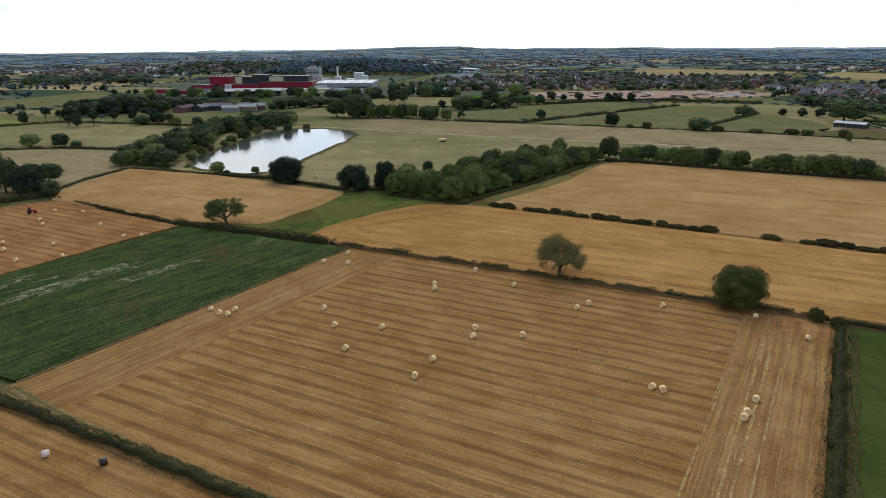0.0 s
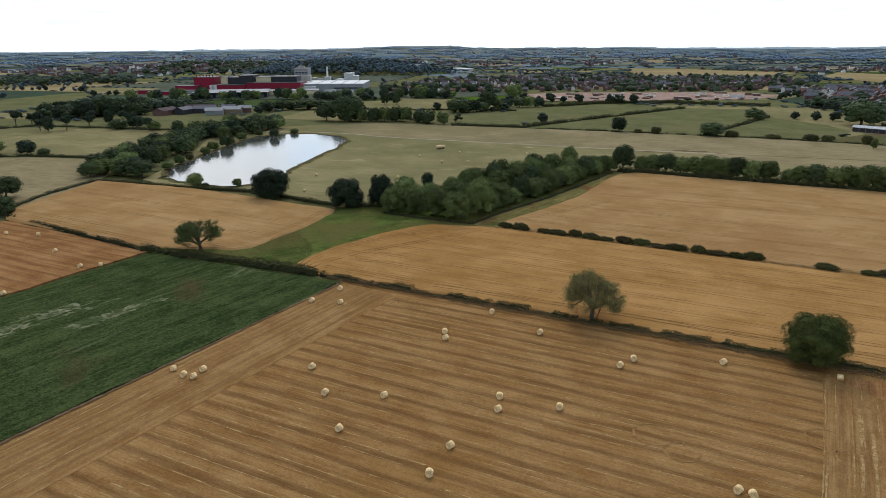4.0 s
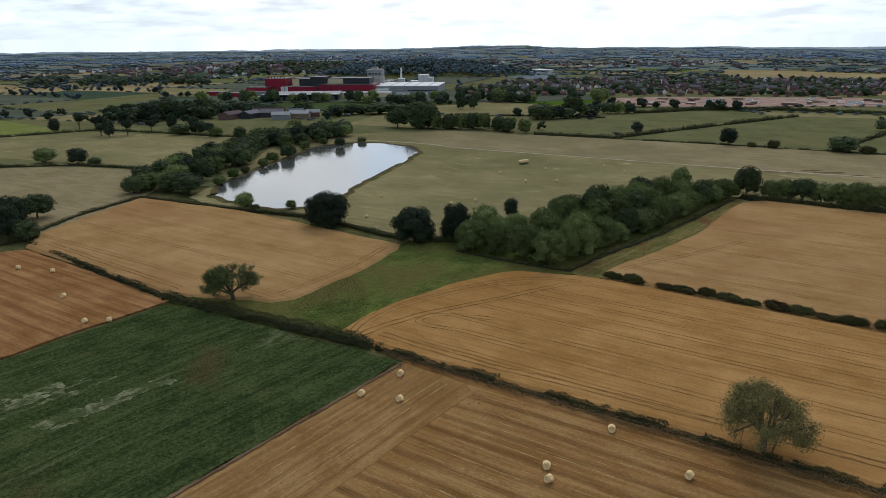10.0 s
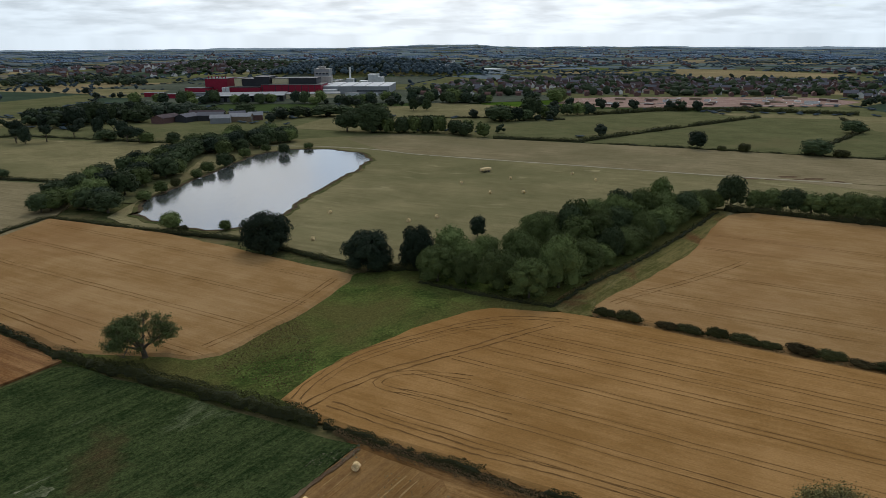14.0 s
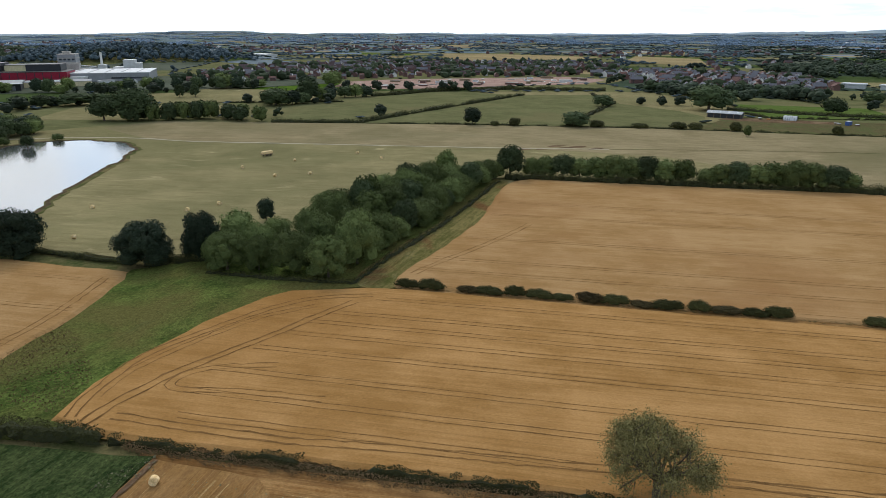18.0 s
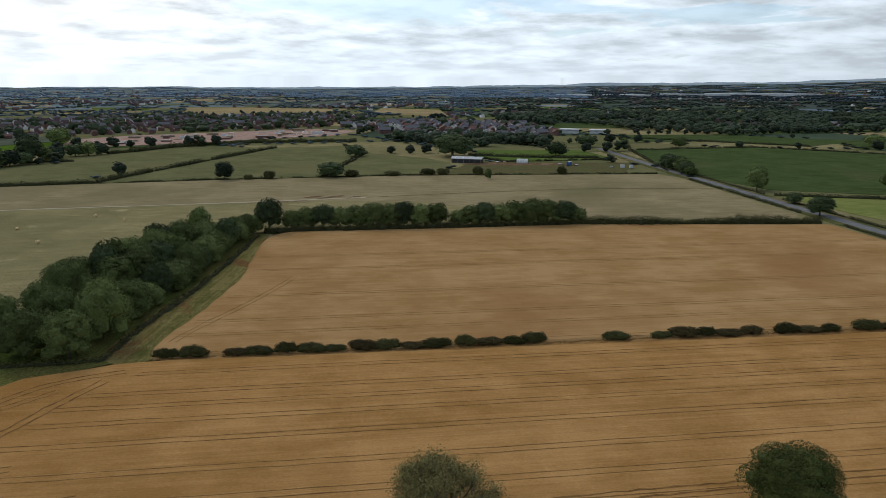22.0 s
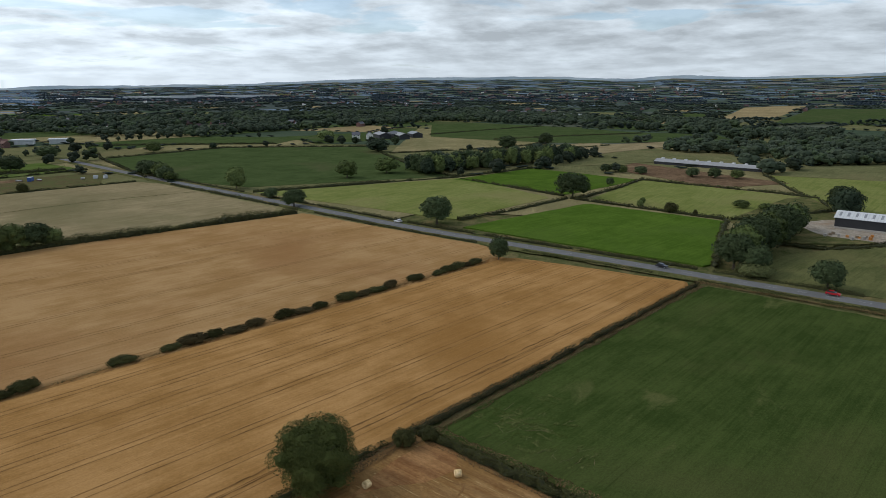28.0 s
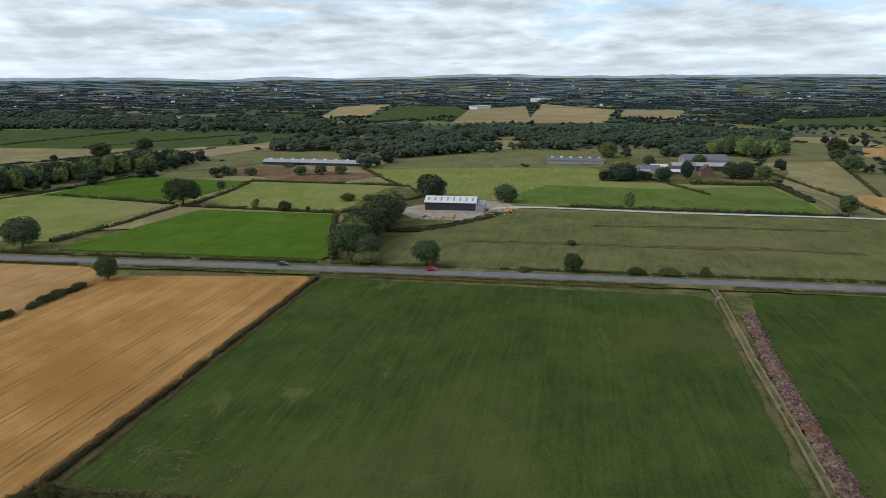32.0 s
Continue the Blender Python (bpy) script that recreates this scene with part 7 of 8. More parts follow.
# ---- vehicles ----
def car(x, y, turn, paint, label):
    ob = thing("car", x, y, 0.315, turn, label, "car")
    body = bmesh.new()
    prof = [(-2.1, 0.35), (-2.1, 0.85), (-1.95, 0.95), (-0.9, 1.0), (1.3, 0.98), (2.0, 0.82), (2.1, 0.6), (2.1, 0.35)]
    body = prism_bm(prof, -0.85, 0.85)
    bmesh.ops.bevel(body, geom=body.edges[:], offset=0.06, segments=1, affect="EDGES")
    part("body", body, M[paint], ob)
    cab = prism_bm([(-1.75, 0.96), (-1.35, 1.45), (0.25, 1.47), (0.95, 0.97)], -0.74, 0.74)
    part("windows", cab, M["glass"], ob, "dark glass windows")
    part("roof", prism_bm([(-1.35, 1.44), (-1.2, 1.5), (0.15, 1.51), (0.3, 1.45)], -0.7, 0.7), M[paint], ob)
    for wx in (-1.3, 1.35):
        for wy in (-0.8, 0.8):
            wb = bmesh.new()
            bmesh.ops.create_cone(wb, cap_ends=True, segments=14, radius1=0.32, radius2=0.32, depth=0.2, matrix=Matrix.Translation((wx, wy, 0.32)) @ Matrix.Rotation(radians(90), 4, "X"))
            wheel = part("wheel", wb, M["rubber"], ob)
            rb = bmesh.new()
            bmesh.ops.create_cone(rb, cap_ends=True, segments=12, radius1=0.19, radius2=0.19, depth=0.22, matrix=Matrix.Translation((wx, wy, 0.32)) @ Matrix.Rotation(radians(90), 4, "X"))
            part("rim", rb, M["steel"], wheel)
    for sx, m in ((2.06, "white_sheet"), (-2.08, "car_red")):
        for sy in (-0.62, 0.62):
            part("headlight" if sx > 0 else "tail_light", box_bm([(sx - 0.05, sy - 0.16, 0.62, sx + 0.05, sy + 0.16, 0.76)]), M[m], ob)
    return ob


car(222, 59, 241, "car_red", "small red car driving along the road")
car(247, 107, 241, "car_black", "black car driving along the road")
car(309, 218.5, 59, "car_white", "white car driving along the road")


def trailer(x, y, turn):
    ob = thing("farm_trailer", x, y, 0.05, turn, "laden flatbed trailer standing on the pasture", "trailer")
    part("bed", box_bm([(-3.2, -1.2, 0.9, 3.2, 1.2, 1.1)], 0.02), M["wood"], ob)
    part("load", box_bm([(-3.0, -1.15, 1.1, -1.0, 1.15, 2.3), (-0.95, -1.15, 1.1, 1.0, 1.15, 2.35), (1.05, -1.15, 1.1, 3.0, 1.15, 2.25)], 0.08), M["straw_end"], ob, "stacked straw bales")
    part("drawbar", box_bm([(3.2, -0.08, 0.7, 4.6, 0.08, 0.85)]), M["steel"], ob)
    for wx in (-1.4, 1.4):
        for wy in (-1.05, 1.05):
            wb = bmesh.new()
            bmesh.ops.create_cone(wb, cap_ends=True, segments=14, radius1=0.45, radius2=0.45, depth=0.3, matrix=Matrix.Translation((wx, wy, 0.45)) @ Matrix.Rotation(radians(90), 4, "X"))
            part("wheel", wb, M["rubber"], ob)


trailer(28, 497, 35)
tr = thing("tractor", -153, 301, 0.05, 20, "small red tractor on the stubble", "tractor")
part("bonnet", box_bm([(0.2, -0.4, 0.7, 2.2, 0.4, 1.4)], 0.06), M["car_red"], tr)
part("cab", box_bm([(-0.9, -0.65, 0.9, 0.2, 0.65, 2.4)], 0.08), M["glass"], tr)
part("cab_roof", box_bm([(-1.0, -0.72, 2.4, 0.3, 0.72, 2.55)], 0.04), M["car_red"], tr)
for wx, r in ((-0.5, 0.75), (1.7, 0.45)):
    for wy in (-0.8, 0.8):
        wb = bmesh.new()
        bmesh.ops.create_cone(wb, cap_ends=True, segments=16, radius1=r, radius2=r, depth=0.4, matrix=Matrix.Translation((wx, wy, r)) @ Matrix.Rotation(radians(90), 4, "X"))
        part("wheel", wb, M["rubber"], tr)

# gate
gt = thing("field_gate", 159, -11.5, 0.15, -62, "grey metal field gate between posts", "gate")
for z in (0.3, 0.55, 0.8, 1.05, 1.25):
    part("rail", box_bm([(-1.9, -0.03, z - 0.03, 1.9, 0.03, z + 0.03)]), M["steel"], gt)
for x in (-1.9, 0, 1.9):
    part("stile", box_bm([(x - 0.03, -0.035, 0.25, x + 0.03, 0.035, 1.3)]), M["steel"], gt)
for x in (-2.15, 2.15):
    part("gate_post", box_bm([(x - 0.12, -0.12, -0.2, x + 0.12, 0.12, 1.55)], 0.02), M["wood"], gt)


# ---- barns and sheds ----
def barn(x, y, turn, length, width, eave, ridge, wall, roof, label, lower=None, lights=0, doors=1, name="barn", vents=0):
    """A gabled building, its length along the local x axis: walls, roof sheets, roof lights, doors."""
    ob = thing(name, x, y, hgt(x, y), turn, label, "barn")
    l, w = length / 2, width / 2
    low = 1.1 if lower else 0.0
    part("wall", prism_bm([(-w, low - (0.5 if not low else 0)), (-w, eave), (0, ridge), (w, eave), (w, low - (0.5 if not low else 0))], -l, l), M[wall], ob).matrix_basis = Matrix.Rotation(radians(90), 4, "Z")
    if lower:
        part("plinth", box_bm([(-l - 0.05, -w - 0.05, -0.4, l + 0.05, w + 0.05, low + 0.02)]), M[lower], ob)
    for s in (-1, 1):
        rf = bmesh.new()
        t = 0.18
        q = [(-l - 0.5, s * (w + 0.5), eave - (ridge - eave) * 0.5 / w + 0.02), (l + 0.5, s * (w + 0.5), eave - (ridge - eave) * 0.5 / w + 0.02), (l + 0.5, 0, ridge + 0.04), (-l - 0.5, 0, ridge + 0.04)]
        a = [rf.verts.new(p) for p in q]
        b = [rf.verts.new((p[0], p[1], p[2] + t)) for p in q]
        rf.faces.new(a)
        rf.faces.new(b)
        for i in range(4):
            rf.faces.new((a[i], a[(i + 1) % 4], b[(i + 1) % 4], b[i]))
        slope = part("roof", rf, M[roof], ob)
        for k in range(lights):
            cx = -l + length * (k + 0.5) / lights
            f0, f1 = 0.22, 0.78
            z0, z1 = eave + (ridge - eave) * f0, eave + (ridge - eave) * f1
            rl = bmesh.new()
            vs = [rl.verts.new(p) for p in ((cx - 0.5, s * w * (1 - f0), z0 + t + 0.07), (cx + 0.5, s * w * (1 - f0), z0 + t + 0.07), (cx + 0.5, s * w * (1 - f1), z1 + t + 0.07), (cx - 0.5, s * w * (1 - f1), z1 + t + 0.07))]
            rl.faces.new(vs)
            part("roof_light", rl, M["grey_sheet"] if roof == "white_sheet" else M["white_sheet"], slope)
    for k in range(vents):
        cx = -l + length * (k + 0.5) / vents
        part("ridge_vent", prism_bm([(-0.9, ridge - 0.1), (-0.7, ridge + 0.9), (0.7, ridge + 0.9), (0.9, ridge - 0.1)], cx - 1.1, cx + 1.1), M["white_sheet"], ob).matrix_basis = Matrix.Rotation(radians(90), 4, "Z")
    for k in range(doors):
        dz = min(eave - 0.4, 4.2)
        part("door", box_bm([(l - 0.02, -2 + k * 5, 0.0, l + 0.1, 2 + k * 5, dz)]), M["steel"], ob)
    return ob


nb = barn(334, 8, 62, 26, 13, 5.2, 7.4, "dark_sheet", "white_sheet", "new black-clad barn with a white roof", "concrete", 8, 0)
part("open_bay", box_bm([(-17.5, -6.4, 0, -13.1, 6.4, 0.15)]), M["concrete"], nb)
part("bay_frame", box_bm([(-17.5, -6.5, 0, -17.2, -6.2, 4.6), (-17.5, 6.2, 0, -17.2, 6.5, 4.6), (-17.5, -6.5, 4.4, -13.1, 6.5, 4.7), (-17.4, 6.3, 0, -13.1, 6.5, 4.4)]), M["grey_sheet"], nb)
part("big_door", box_bm([(13.0, -2.5, 0, 13.15, 2.5, 4.3)]), M["grey_sheet"], nb)
field("barn_yard", [(343, 36), (352, 24), (358, 2), (352, -30), (327, -28), (311, -2), (305, 14), (318, 34)], "yard", "pale stony yard round the new barn", 60, 0.27, False, 0.5)
gy = np.random.default_rng(3)
for k in range(30):
    px, py = (312 + gy.uniform(-3, 14), -8 + gy.uniform(-14, 10)) if k < 18 else (314 + gy.uniform(-5, 6), 20 + gy.uniform(-8, 14))
    pal = thing("pallet_stack", px, py, 0.2, gy.uniform(0, 90), "stack of timber pallets and blocks in the yard", "pallets", "yard stacks")
    hgt_s = gy.uniform(0.5, 1.5)
    for z in np.arange(0, hgt_s, 0.25):
        part("pallet", box_bm([(-0.6, -0.5, z, 0.6, 0.5, z + 0.16)]), M[("wood", "orange", "concrete")[k % 3]], pal)
dg = thing("excavator", 316, -18, 0.2, 30, "small orange excavator in the barn yard", "excavator")
part("tracks", box_bm([(-1.3, -1.0, 0, 1.3, -0.6, 0.6), (-1.3, 0.6, 0, 1.3, 1.0, 0.6)], 0.1), M["rubber"], dg)
part("cab", box_bm([(-1.0, -0.8, 0.65, 0.7, 0.8, 2.3)], 0.1), M["orange"], dg)
part("arm", prism_bm([(0.6, 1.2), (2.6, 2.6), (3.8, 1.2), (3.5, 1.1), (2.5, 2.2), (0.6, 0.9)], -0.15, 0.15), M["orange"], dg)
barn(571, 36, 59.5, 84, 12, 2.2, 4.0, "dark_sheet", "roof_sheet", "long low poultry shed with a grey roof", None, 0, 1, "poultry_shed", 9)
silo = thing("feed_silo", 545, 1, 0, 0, "grey steel feed silo beside the shed", "silo")
sb = bmesh.new()
bmesh.ops.create_cone(sb, cap_ends=True, segments=18, radius1=1.5, radius2=1.5, depth=5, matrix=Matrix.Translation((0, 0, 4.2)))
part("drum", sb, M["steel"], silo)
sb = bmesh.new()
bmesh.ops.create_cone(sb, cap_ends=True, segments=18, radius1=1.5, radius2=0.3, depth=1.2, matrix=Matrix.Translation((0, 0, 7.3)))
part("cone_roof", sb, M["steel"], silo)
for a in range(4):
    part("leg", box_bm([(math.cos(a * 1.571 + 0.78) * 1.2 - 0.08, math.sin(a * 1.571 + 0.78) * 1.2 - 0.08, -0.2, math.cos(a * 1.571 + 0.78) * 1.2 + 0.08, math.sin(a * 1.571 + 0.78) * 1.2 + 0.08, 1.8)]), M["steel"], silo)
barn(508, -170, 60, 46, 12, 2.8, 4.6, "grey_sheet", "tile_grey", "long low grey poultry shed", None, 0, 1, "poultry_shed", 6)
cs = barn(350, 548, -52, 23, 9, 3.2, 4.4, "dark_sheet", "pale_sheet", "open-sided cattle shed with a pale roof", None, 4, 0, "cattle_shed")
for k in range(6):
    part("post", box_bm([(-11.2 + k * 4.4, -4.75, -0.2, -10.9 + k * 4.4, -4.5, 3.2)]), M["wood"], cs)
tent = thing("poly_tunnel", 382, 520, 0.1, -50, "white plastic-covered tunnel with hoops", "tunnel")
tb = bmesh.new()
for k in range(7):
    ring0 = [tb.verts.new((-5 + k * 1.43, 3.2 * math.cos(a), 3.0 * math.sin(a) * (1.06 if k % 2 else 0.97) - 0.05)) for a in np.linspace(0, math.pi, 11)]
    if k:
        for i in range(10):
            tb.faces.new((last[i], last[i + 1], ring0[i + 1], ring0[i]))
    last = ring0
part("cover", tb, M["white_sheet"], tent)
for k in range(7):
    hb = bmesh.new()
    aa = np.linspace(0, math.pi, 9)
    for i in range(8):
        limb(hb, (-5 + k * 1.43, 3.24 * math.cos(aa[i]), 3.1 * math.sin(aa[i])), (-5 + k * 1.43, 3.24 * math.cos(aa[i + 1]), 3.1 * math.sin(aa[i + 1])), 0.06, 0.06, 5)
    part("hoop", hb, M["dark_sheet"], tent)
for k, (x, y, m, lx, ly, lz) in enumerate(((398, 488, "blue", 5, 2.4, 2.5), (401, 484, "brick", 4, 2, 0.8), (394, 493, "wood", 4, 2, 0.9), (418, 455, "white_sheet", 3, 2, 2.0), (420, 449, "white_sheet", 2.4, 1.8, 2.2), (413, 461, "concrete", 3, 2, 0.8), (365, 531, "wood", 3, 2, 1.0), (370, 528, "orange", 2, 1.5, 0.9))):
    c = thing("yard_store", x, y, 0.15, 20 + 37 * k, ("blue steel container", "heap of red bricks", "stack of old timber", "white caravan-like store", "small white store", "stack of concrete blocks", "timber stack", "orange machine body")[k] + " in the smallholding yard", "store", "yard stores")
    part("body", box_bm([(-lx / 2, -ly / 2, 0, lx / 2, ly / 2, lz)], 0.06), M[m], c)
    part("lid", box_bm([(-lx / 2 - 0.05, -ly / 2 - 0.05, lz, lx / 2 + 0.05, ly / 2 + 0.05, lz + 0.08)]), M["steel"], c)


# ---- houses ----
def house_parts(wall, roof, l=9.0, w=7.5, eave=5.0, ridge=7.8):
    h = {}
    h["wall"] = mesh_bm("wall", prism_bm([(-w / 2, -0.5), (-w / 2, eave), (0, ridge - 0.1), (w / 2, eave), (w / 2, -0.5)], -l / 2, l / 2), M[wall])
    rf = bmesh.new()
    for s in (-1, 1):
        q = [(s * (w / 2 + 0.4), -l / 2 - 0.3, eave - 0.3), (s * (w / 2 + 0.4), l / 2 + 0.3, eave - 0.3), (0, l / 2 + 0.3, ridge), (0, -l / 2 - 0.3, ridge)]
        a = [rf.verts.new(p) for p in q]
        b = [rf.verts.new((p[0], p[1], p[2] + 0.2)) for p in q]
        rf.faces.new(a)
        rf.faces.new(b)
        for i in range(4):
            rf.faces.new((a[i], a[(i + 1) % 4], b[(i + 1) % 4], b[i]))
    h["roof"] = mesh_bm("roof", rf, M[roof])
    h["chimney"] = mesh_bm("chimney", box_bm([(-0.45, l / 2 - 1.4, ridge - 0.8, 0.45, l / 2 - 0.6, ridge + 1.1)], 0.04), M["brick"])
    for s in (-1, 1):
        for k, (yy, zz) in enumerate(((-l / 4, 3.4), (l / 4, 3.4), (l / 4, 0.9))):
            x = s * (w / 2 + 0.02)
            h[("window", s, k)] = mesh_bm("window", box_bm([(x - 0.03, yy - 0.65, zz, x + 0.03, yy + 0.65, zz + 1.25)]), M["glass"])
    h["door"] = mesh_bm("door", box_bm([(w / 2 - 0.01, -l / 4 - 0.5, 0, w / 2 + 0.05, -l / 4 + 0.5, 2.05)]), M["render_wall"])
    return h


HK = [house_parts("brick", "tile_grey"), house_parts("brick", "tile_brown"), house_parts("render_wall", "tile_grey"), house_parts("brick", "tile_red", 10, 7, 5.0, 7.6), house_parts("brick", "tile_grey", 16, 8, 5.2, 8.4)]
HLAB = ["red brick house with a grey slate roof", "red brick house with a brown tiled roof", "white rendered house with a grey roof", "red brick house with a red tiled roof", "long brick terrace with a grey slate roof"]


def house(k, x, y, turn, group="houses of the town", detail=True, size=1.0):
    ob = thing("house", x, y, hgt(x, y), turn, HLAB[k], "house", group)
    ob.matrix_basis = pose(x, y, hgt(x, y), 0, 0, turn) @ Matrix.Diagonal((size, size, size, 1))
    for nm, me in HK[k].items():
        n = nm if isinstance(nm, str) else nm[0]
        if detail or n in ("wall", "roof"):
            part(n, me, None, ob)
    return ob


gh_ = np.random.default_rng(21)
new_homes = scatter(HOUSING, 17, 31, 0.18)
for k, (x, y) in enumerate(new_homes):
    house(int(gh_.choice(5, p=[0.34, 0.12, 0.24, 0.16, 0.14])), x, y, float(gh_.choice([-28, 62, -20, 70])), "houses of the new estate", True, 0.86)
old_homes = scatter(HOUSING_OLD, 20, 33, 0.3)
for k, (x, y) in enumerate(old_homes[:110]):
    house(int(gh_.choice(5, p=[0.1, 0.5, 0.1, 0.25, 0.05])), x, y, float(gh_.choice([-25, 65, -12, 80])), "houses of the old estate", k % 3 == 0, 0.68)


def far_houses():
    """Roofs and walls of far houses, joined."""
    g = np.random.default_rng(44)
    pts = list(scatter(HOUSING_WEST, 26, 45, 0.35)) + list(old_homes[110:])
    for a0, r0, n, spread in ((-24, 1700, 90, 160), (-12, 1650, 80, 170), (12, 1850, 60, 150), (30, 1500, 50, 120), (38, 1700, 40, 160), (47, 1250, 30, 90), (62, 1150, 26, 90), (86, 1500, 14, 60), (104, 1900, 16, 130), (118, 1700, 14, 90), (60, 2300, 40, 300), (90, 2700, 40, 300), (20, 2600, 50, 300), (-5, 2800, 40, 300), (120, 2700, 30, 300), (-18, 1560, 110, 150), (-6, 2100, 40, 160), (5, 2000, 50, 200), (70, 3300, 60, 350), (84, 3000, 50, 260), (96, 3400, 60, 350), (108, 3100, 50, 300), (116, 3700, 60, 350), (130, 3300, 50, 300), (50, 3500, 50, 350), (14, 3400, 60, 400), (-16, 3000, 60, 300), (74, 2100, 24, 160)):
        a = radians(a0)
        pts += [(r0 * math.sin(a) + g.normal(0, spread), 130 + r0 * math.cos(a) + g.normal(0, spread * 0.7)) for _ in range(n)]
    vs, fs, mi = [], [], []
    q = np.array(pts)
    clear = np.ones(len(q), bool)
    for zone in ZONES:
        clear &= ~inside(zone, q[:, 0], q[:, 1])
    for x, y in q[clear]:
        t = radians(float(g.choice([-25, 65])) + g.normal(0, 6))
        c, s = math.cos(t), math.sin(t)
        l, w, e, r, z = g.uniform(3.4, 6.5), g.uniform(2.8, 3.8), g.uniform(2.8, 4.4), 0, hgt(x, y)
        r = e + 2.8
        n = len(vs)
        for px, py, pz in ((-l, -w, -1), (l, -w, -1), (l, w, -1), (-l, w, -1), (-l, -w, e), (l, -w, e), (l, w, e), (-l, w, e), (-l, 0, r), (l, 0, r)):
            vs.append((x + px * c - py * s, y + px * s + py * c, z + pz))
        wall = int(g.choice([0, 1], p=[0.88, 0.12]))
        roof = int(g.choice([2, 3]))
        for q, m in (((0, 1, 5, 4), wall), ((2, 3, 7, 6), wall), ((1, 2, 6, 9), wall), ((1, 9, 5, 5), wall), ((3, 0, 4, 8), wall), ((3, 8, 7, 7), wall), ((4, 5, 9, 8), roof), ((6, 7, 8, 9), roof)):
            q = list(dict.fromkeys(q))
            fs.append(tuple(n + i for i in q))
            mi.append(m)
    me = bpy.data.meshes.new("far_houses")
    me.from_pydata(vs, [], fs)
    for m in ("brick", "render_wall", "tile_brown", "tile_grey"):
        me.materials.append(M[m])
    me.polygons.foreach_set("material_index", np.array(mi, np.int32))
    me.update()
    tagged(new("far_houses", me), "far brick and white houses under tiled roofs", "houses", "", "stuff")


far_houses()
# trees among the houses
gt_ = np.random.default_rng(51)
spots = np.vstack([scatter(HOUSING_OLD, 19, 52), scatter(HOUSING, 30, 53), scatter(HOUSING_WEST, 14, 54)])
spots = spots[np.array([noise.noise(Vector((x / 60, y / 60, 3))) for x, y in spots]) > -0.12]
wood("town_trees", spots, np.c_[gt_.uniform(7, 16, len(spots)), gt_.uniform(5, 12, len(spots))], "garden trees among the houses", "wood_green", 1, 55, leaves=26)


# building site: slabs, half-built walls, stacks
gs_ = np.random.default_rng(63)
for k in range(44):
    x, y = gs_.uniform(180, 432), gs_.uniform(850, 930)
    m = ("concrete", "render_wall", "brick", "white_sheet", "wood")[k % 5]
    s = thing("building_slab" if k % 5 < 2 else "material_stack", x, y, 0.2, float(gs_.choice([-28, 62])), "pale house slab on the building site" if k % 5 < 2 else "stack of building materials on the site", "building site", "building site pieces")
    lx, ly, lz = gs_.uniform(6, 16), gs_.uniform(3, 8), (0.4 if k % 5 < 2 else gs_.uniform(1.0, 2.6))
    part("base", box_bm([(-lx / 2, -ly / 2, -0.3, lx / 2, ly / 2, lz)], 0.05), M[m], s)
    part("top_layer", box_bm([(-lx / 2.4, -ly / 2.4, lz, lx / 2.6, ly / 2.6, lz + 0.35)], 0.04), M["wood" if k % 2 else "concrete"], s)


# ---- the works ----
def block(parent, name, x0, y0, x1, y1, z0, z1, wall, roof="roof_sheet", bands=True):
    b = part(name, box_bm([(x0, y0, z0, x1, y1, z1)]), M[wall], parent)
    part("flat_roof", box_bm([(x0 - 0.3, y0 - 0.3, z1 + 0.01, x1 + 0.3, y1 + 0.3, z1 + 0.5)]), M[roof], b)
    return b


works = thing("factory", -205, 1022, 0, -4, "large crimson and charcoal industrial works with a loading dock", "factory")
block(works, "red_front", 0, 0, 74, 42, -1, 12.2, "red_sheet", "dark_sheet")
block(works, "buff_penthouse", 10, 16, 31, 40, 12.8, 19, "tan_sheet", "dark_sheet")
block(works, "charcoal_hall", 31.2, 14, 66, 42, 12.8, 19.4, "dark_sheet", "dark_sheet")
block(works, "dark_tower", -12, 12, 7.5, 44, -1, 21, "dark_sheet", "dark_sheet")
block(works, "charcoal_block", -28, 16, -12.2, 44, -1, 18.5, "dark_sheet", "dark_sheet")
block(works, "buff_tower", -37, 14, -28.2, 40, -1, 19.5, "tan_sheet", "dark_sheet")
block(works, "red_wing", -44, -4, -0.2, 12, -1, 9.6, "red_sheet", "dark_sheet")
block(works, "red_tower", -72, 8, -44.2, 46, -1, 19.2, "red_sheet", "dark_sheet")
block(works, "red_hall", -92, -8, -62, 7.8, -1, 9.0, "red_sheet", "dark_sheet")
block(works, "low_gallery", -98, -16, -64, -8.2, -1, 4.0, "grey_sheet", "roof_sheet")
for k in range(6):
    part("roof_vent", box_bm([(-70 + k * 4.3, 14, 19.7, -69 + k * 4.3, 15.5, 22.2)], 0.1), M["red_sheet"], works)
for k in range(9):
    part("wall_panel", box_bm([(1.5 + k * 8.1, -0.12, 1.2, 2.2 + k * 8.1, 0.0, 12.0)]), M["dark_sheet"], works)
for k in range(2):
    tb = bmesh.new()
    bmesh.ops.create_cone(tb, cap_ends=True, segments=18, radius1=2.2, radius2=2.2, depth=11, matrix=Matrix.Translation((-41.5 + 4.8 * k, -14, 5.0)))
    part("white_tank", tb, M["white_sheet"], works, "white storage tank")
dock = thing("loading_dock", -205, 950, 0, 6, "long dark loading dock under a pale flat roof", "warehouse")
block(dock, "dock_hall", -38, -20, 42, 34, -1, 6.4, "dark_sheet", "roof_sheet")
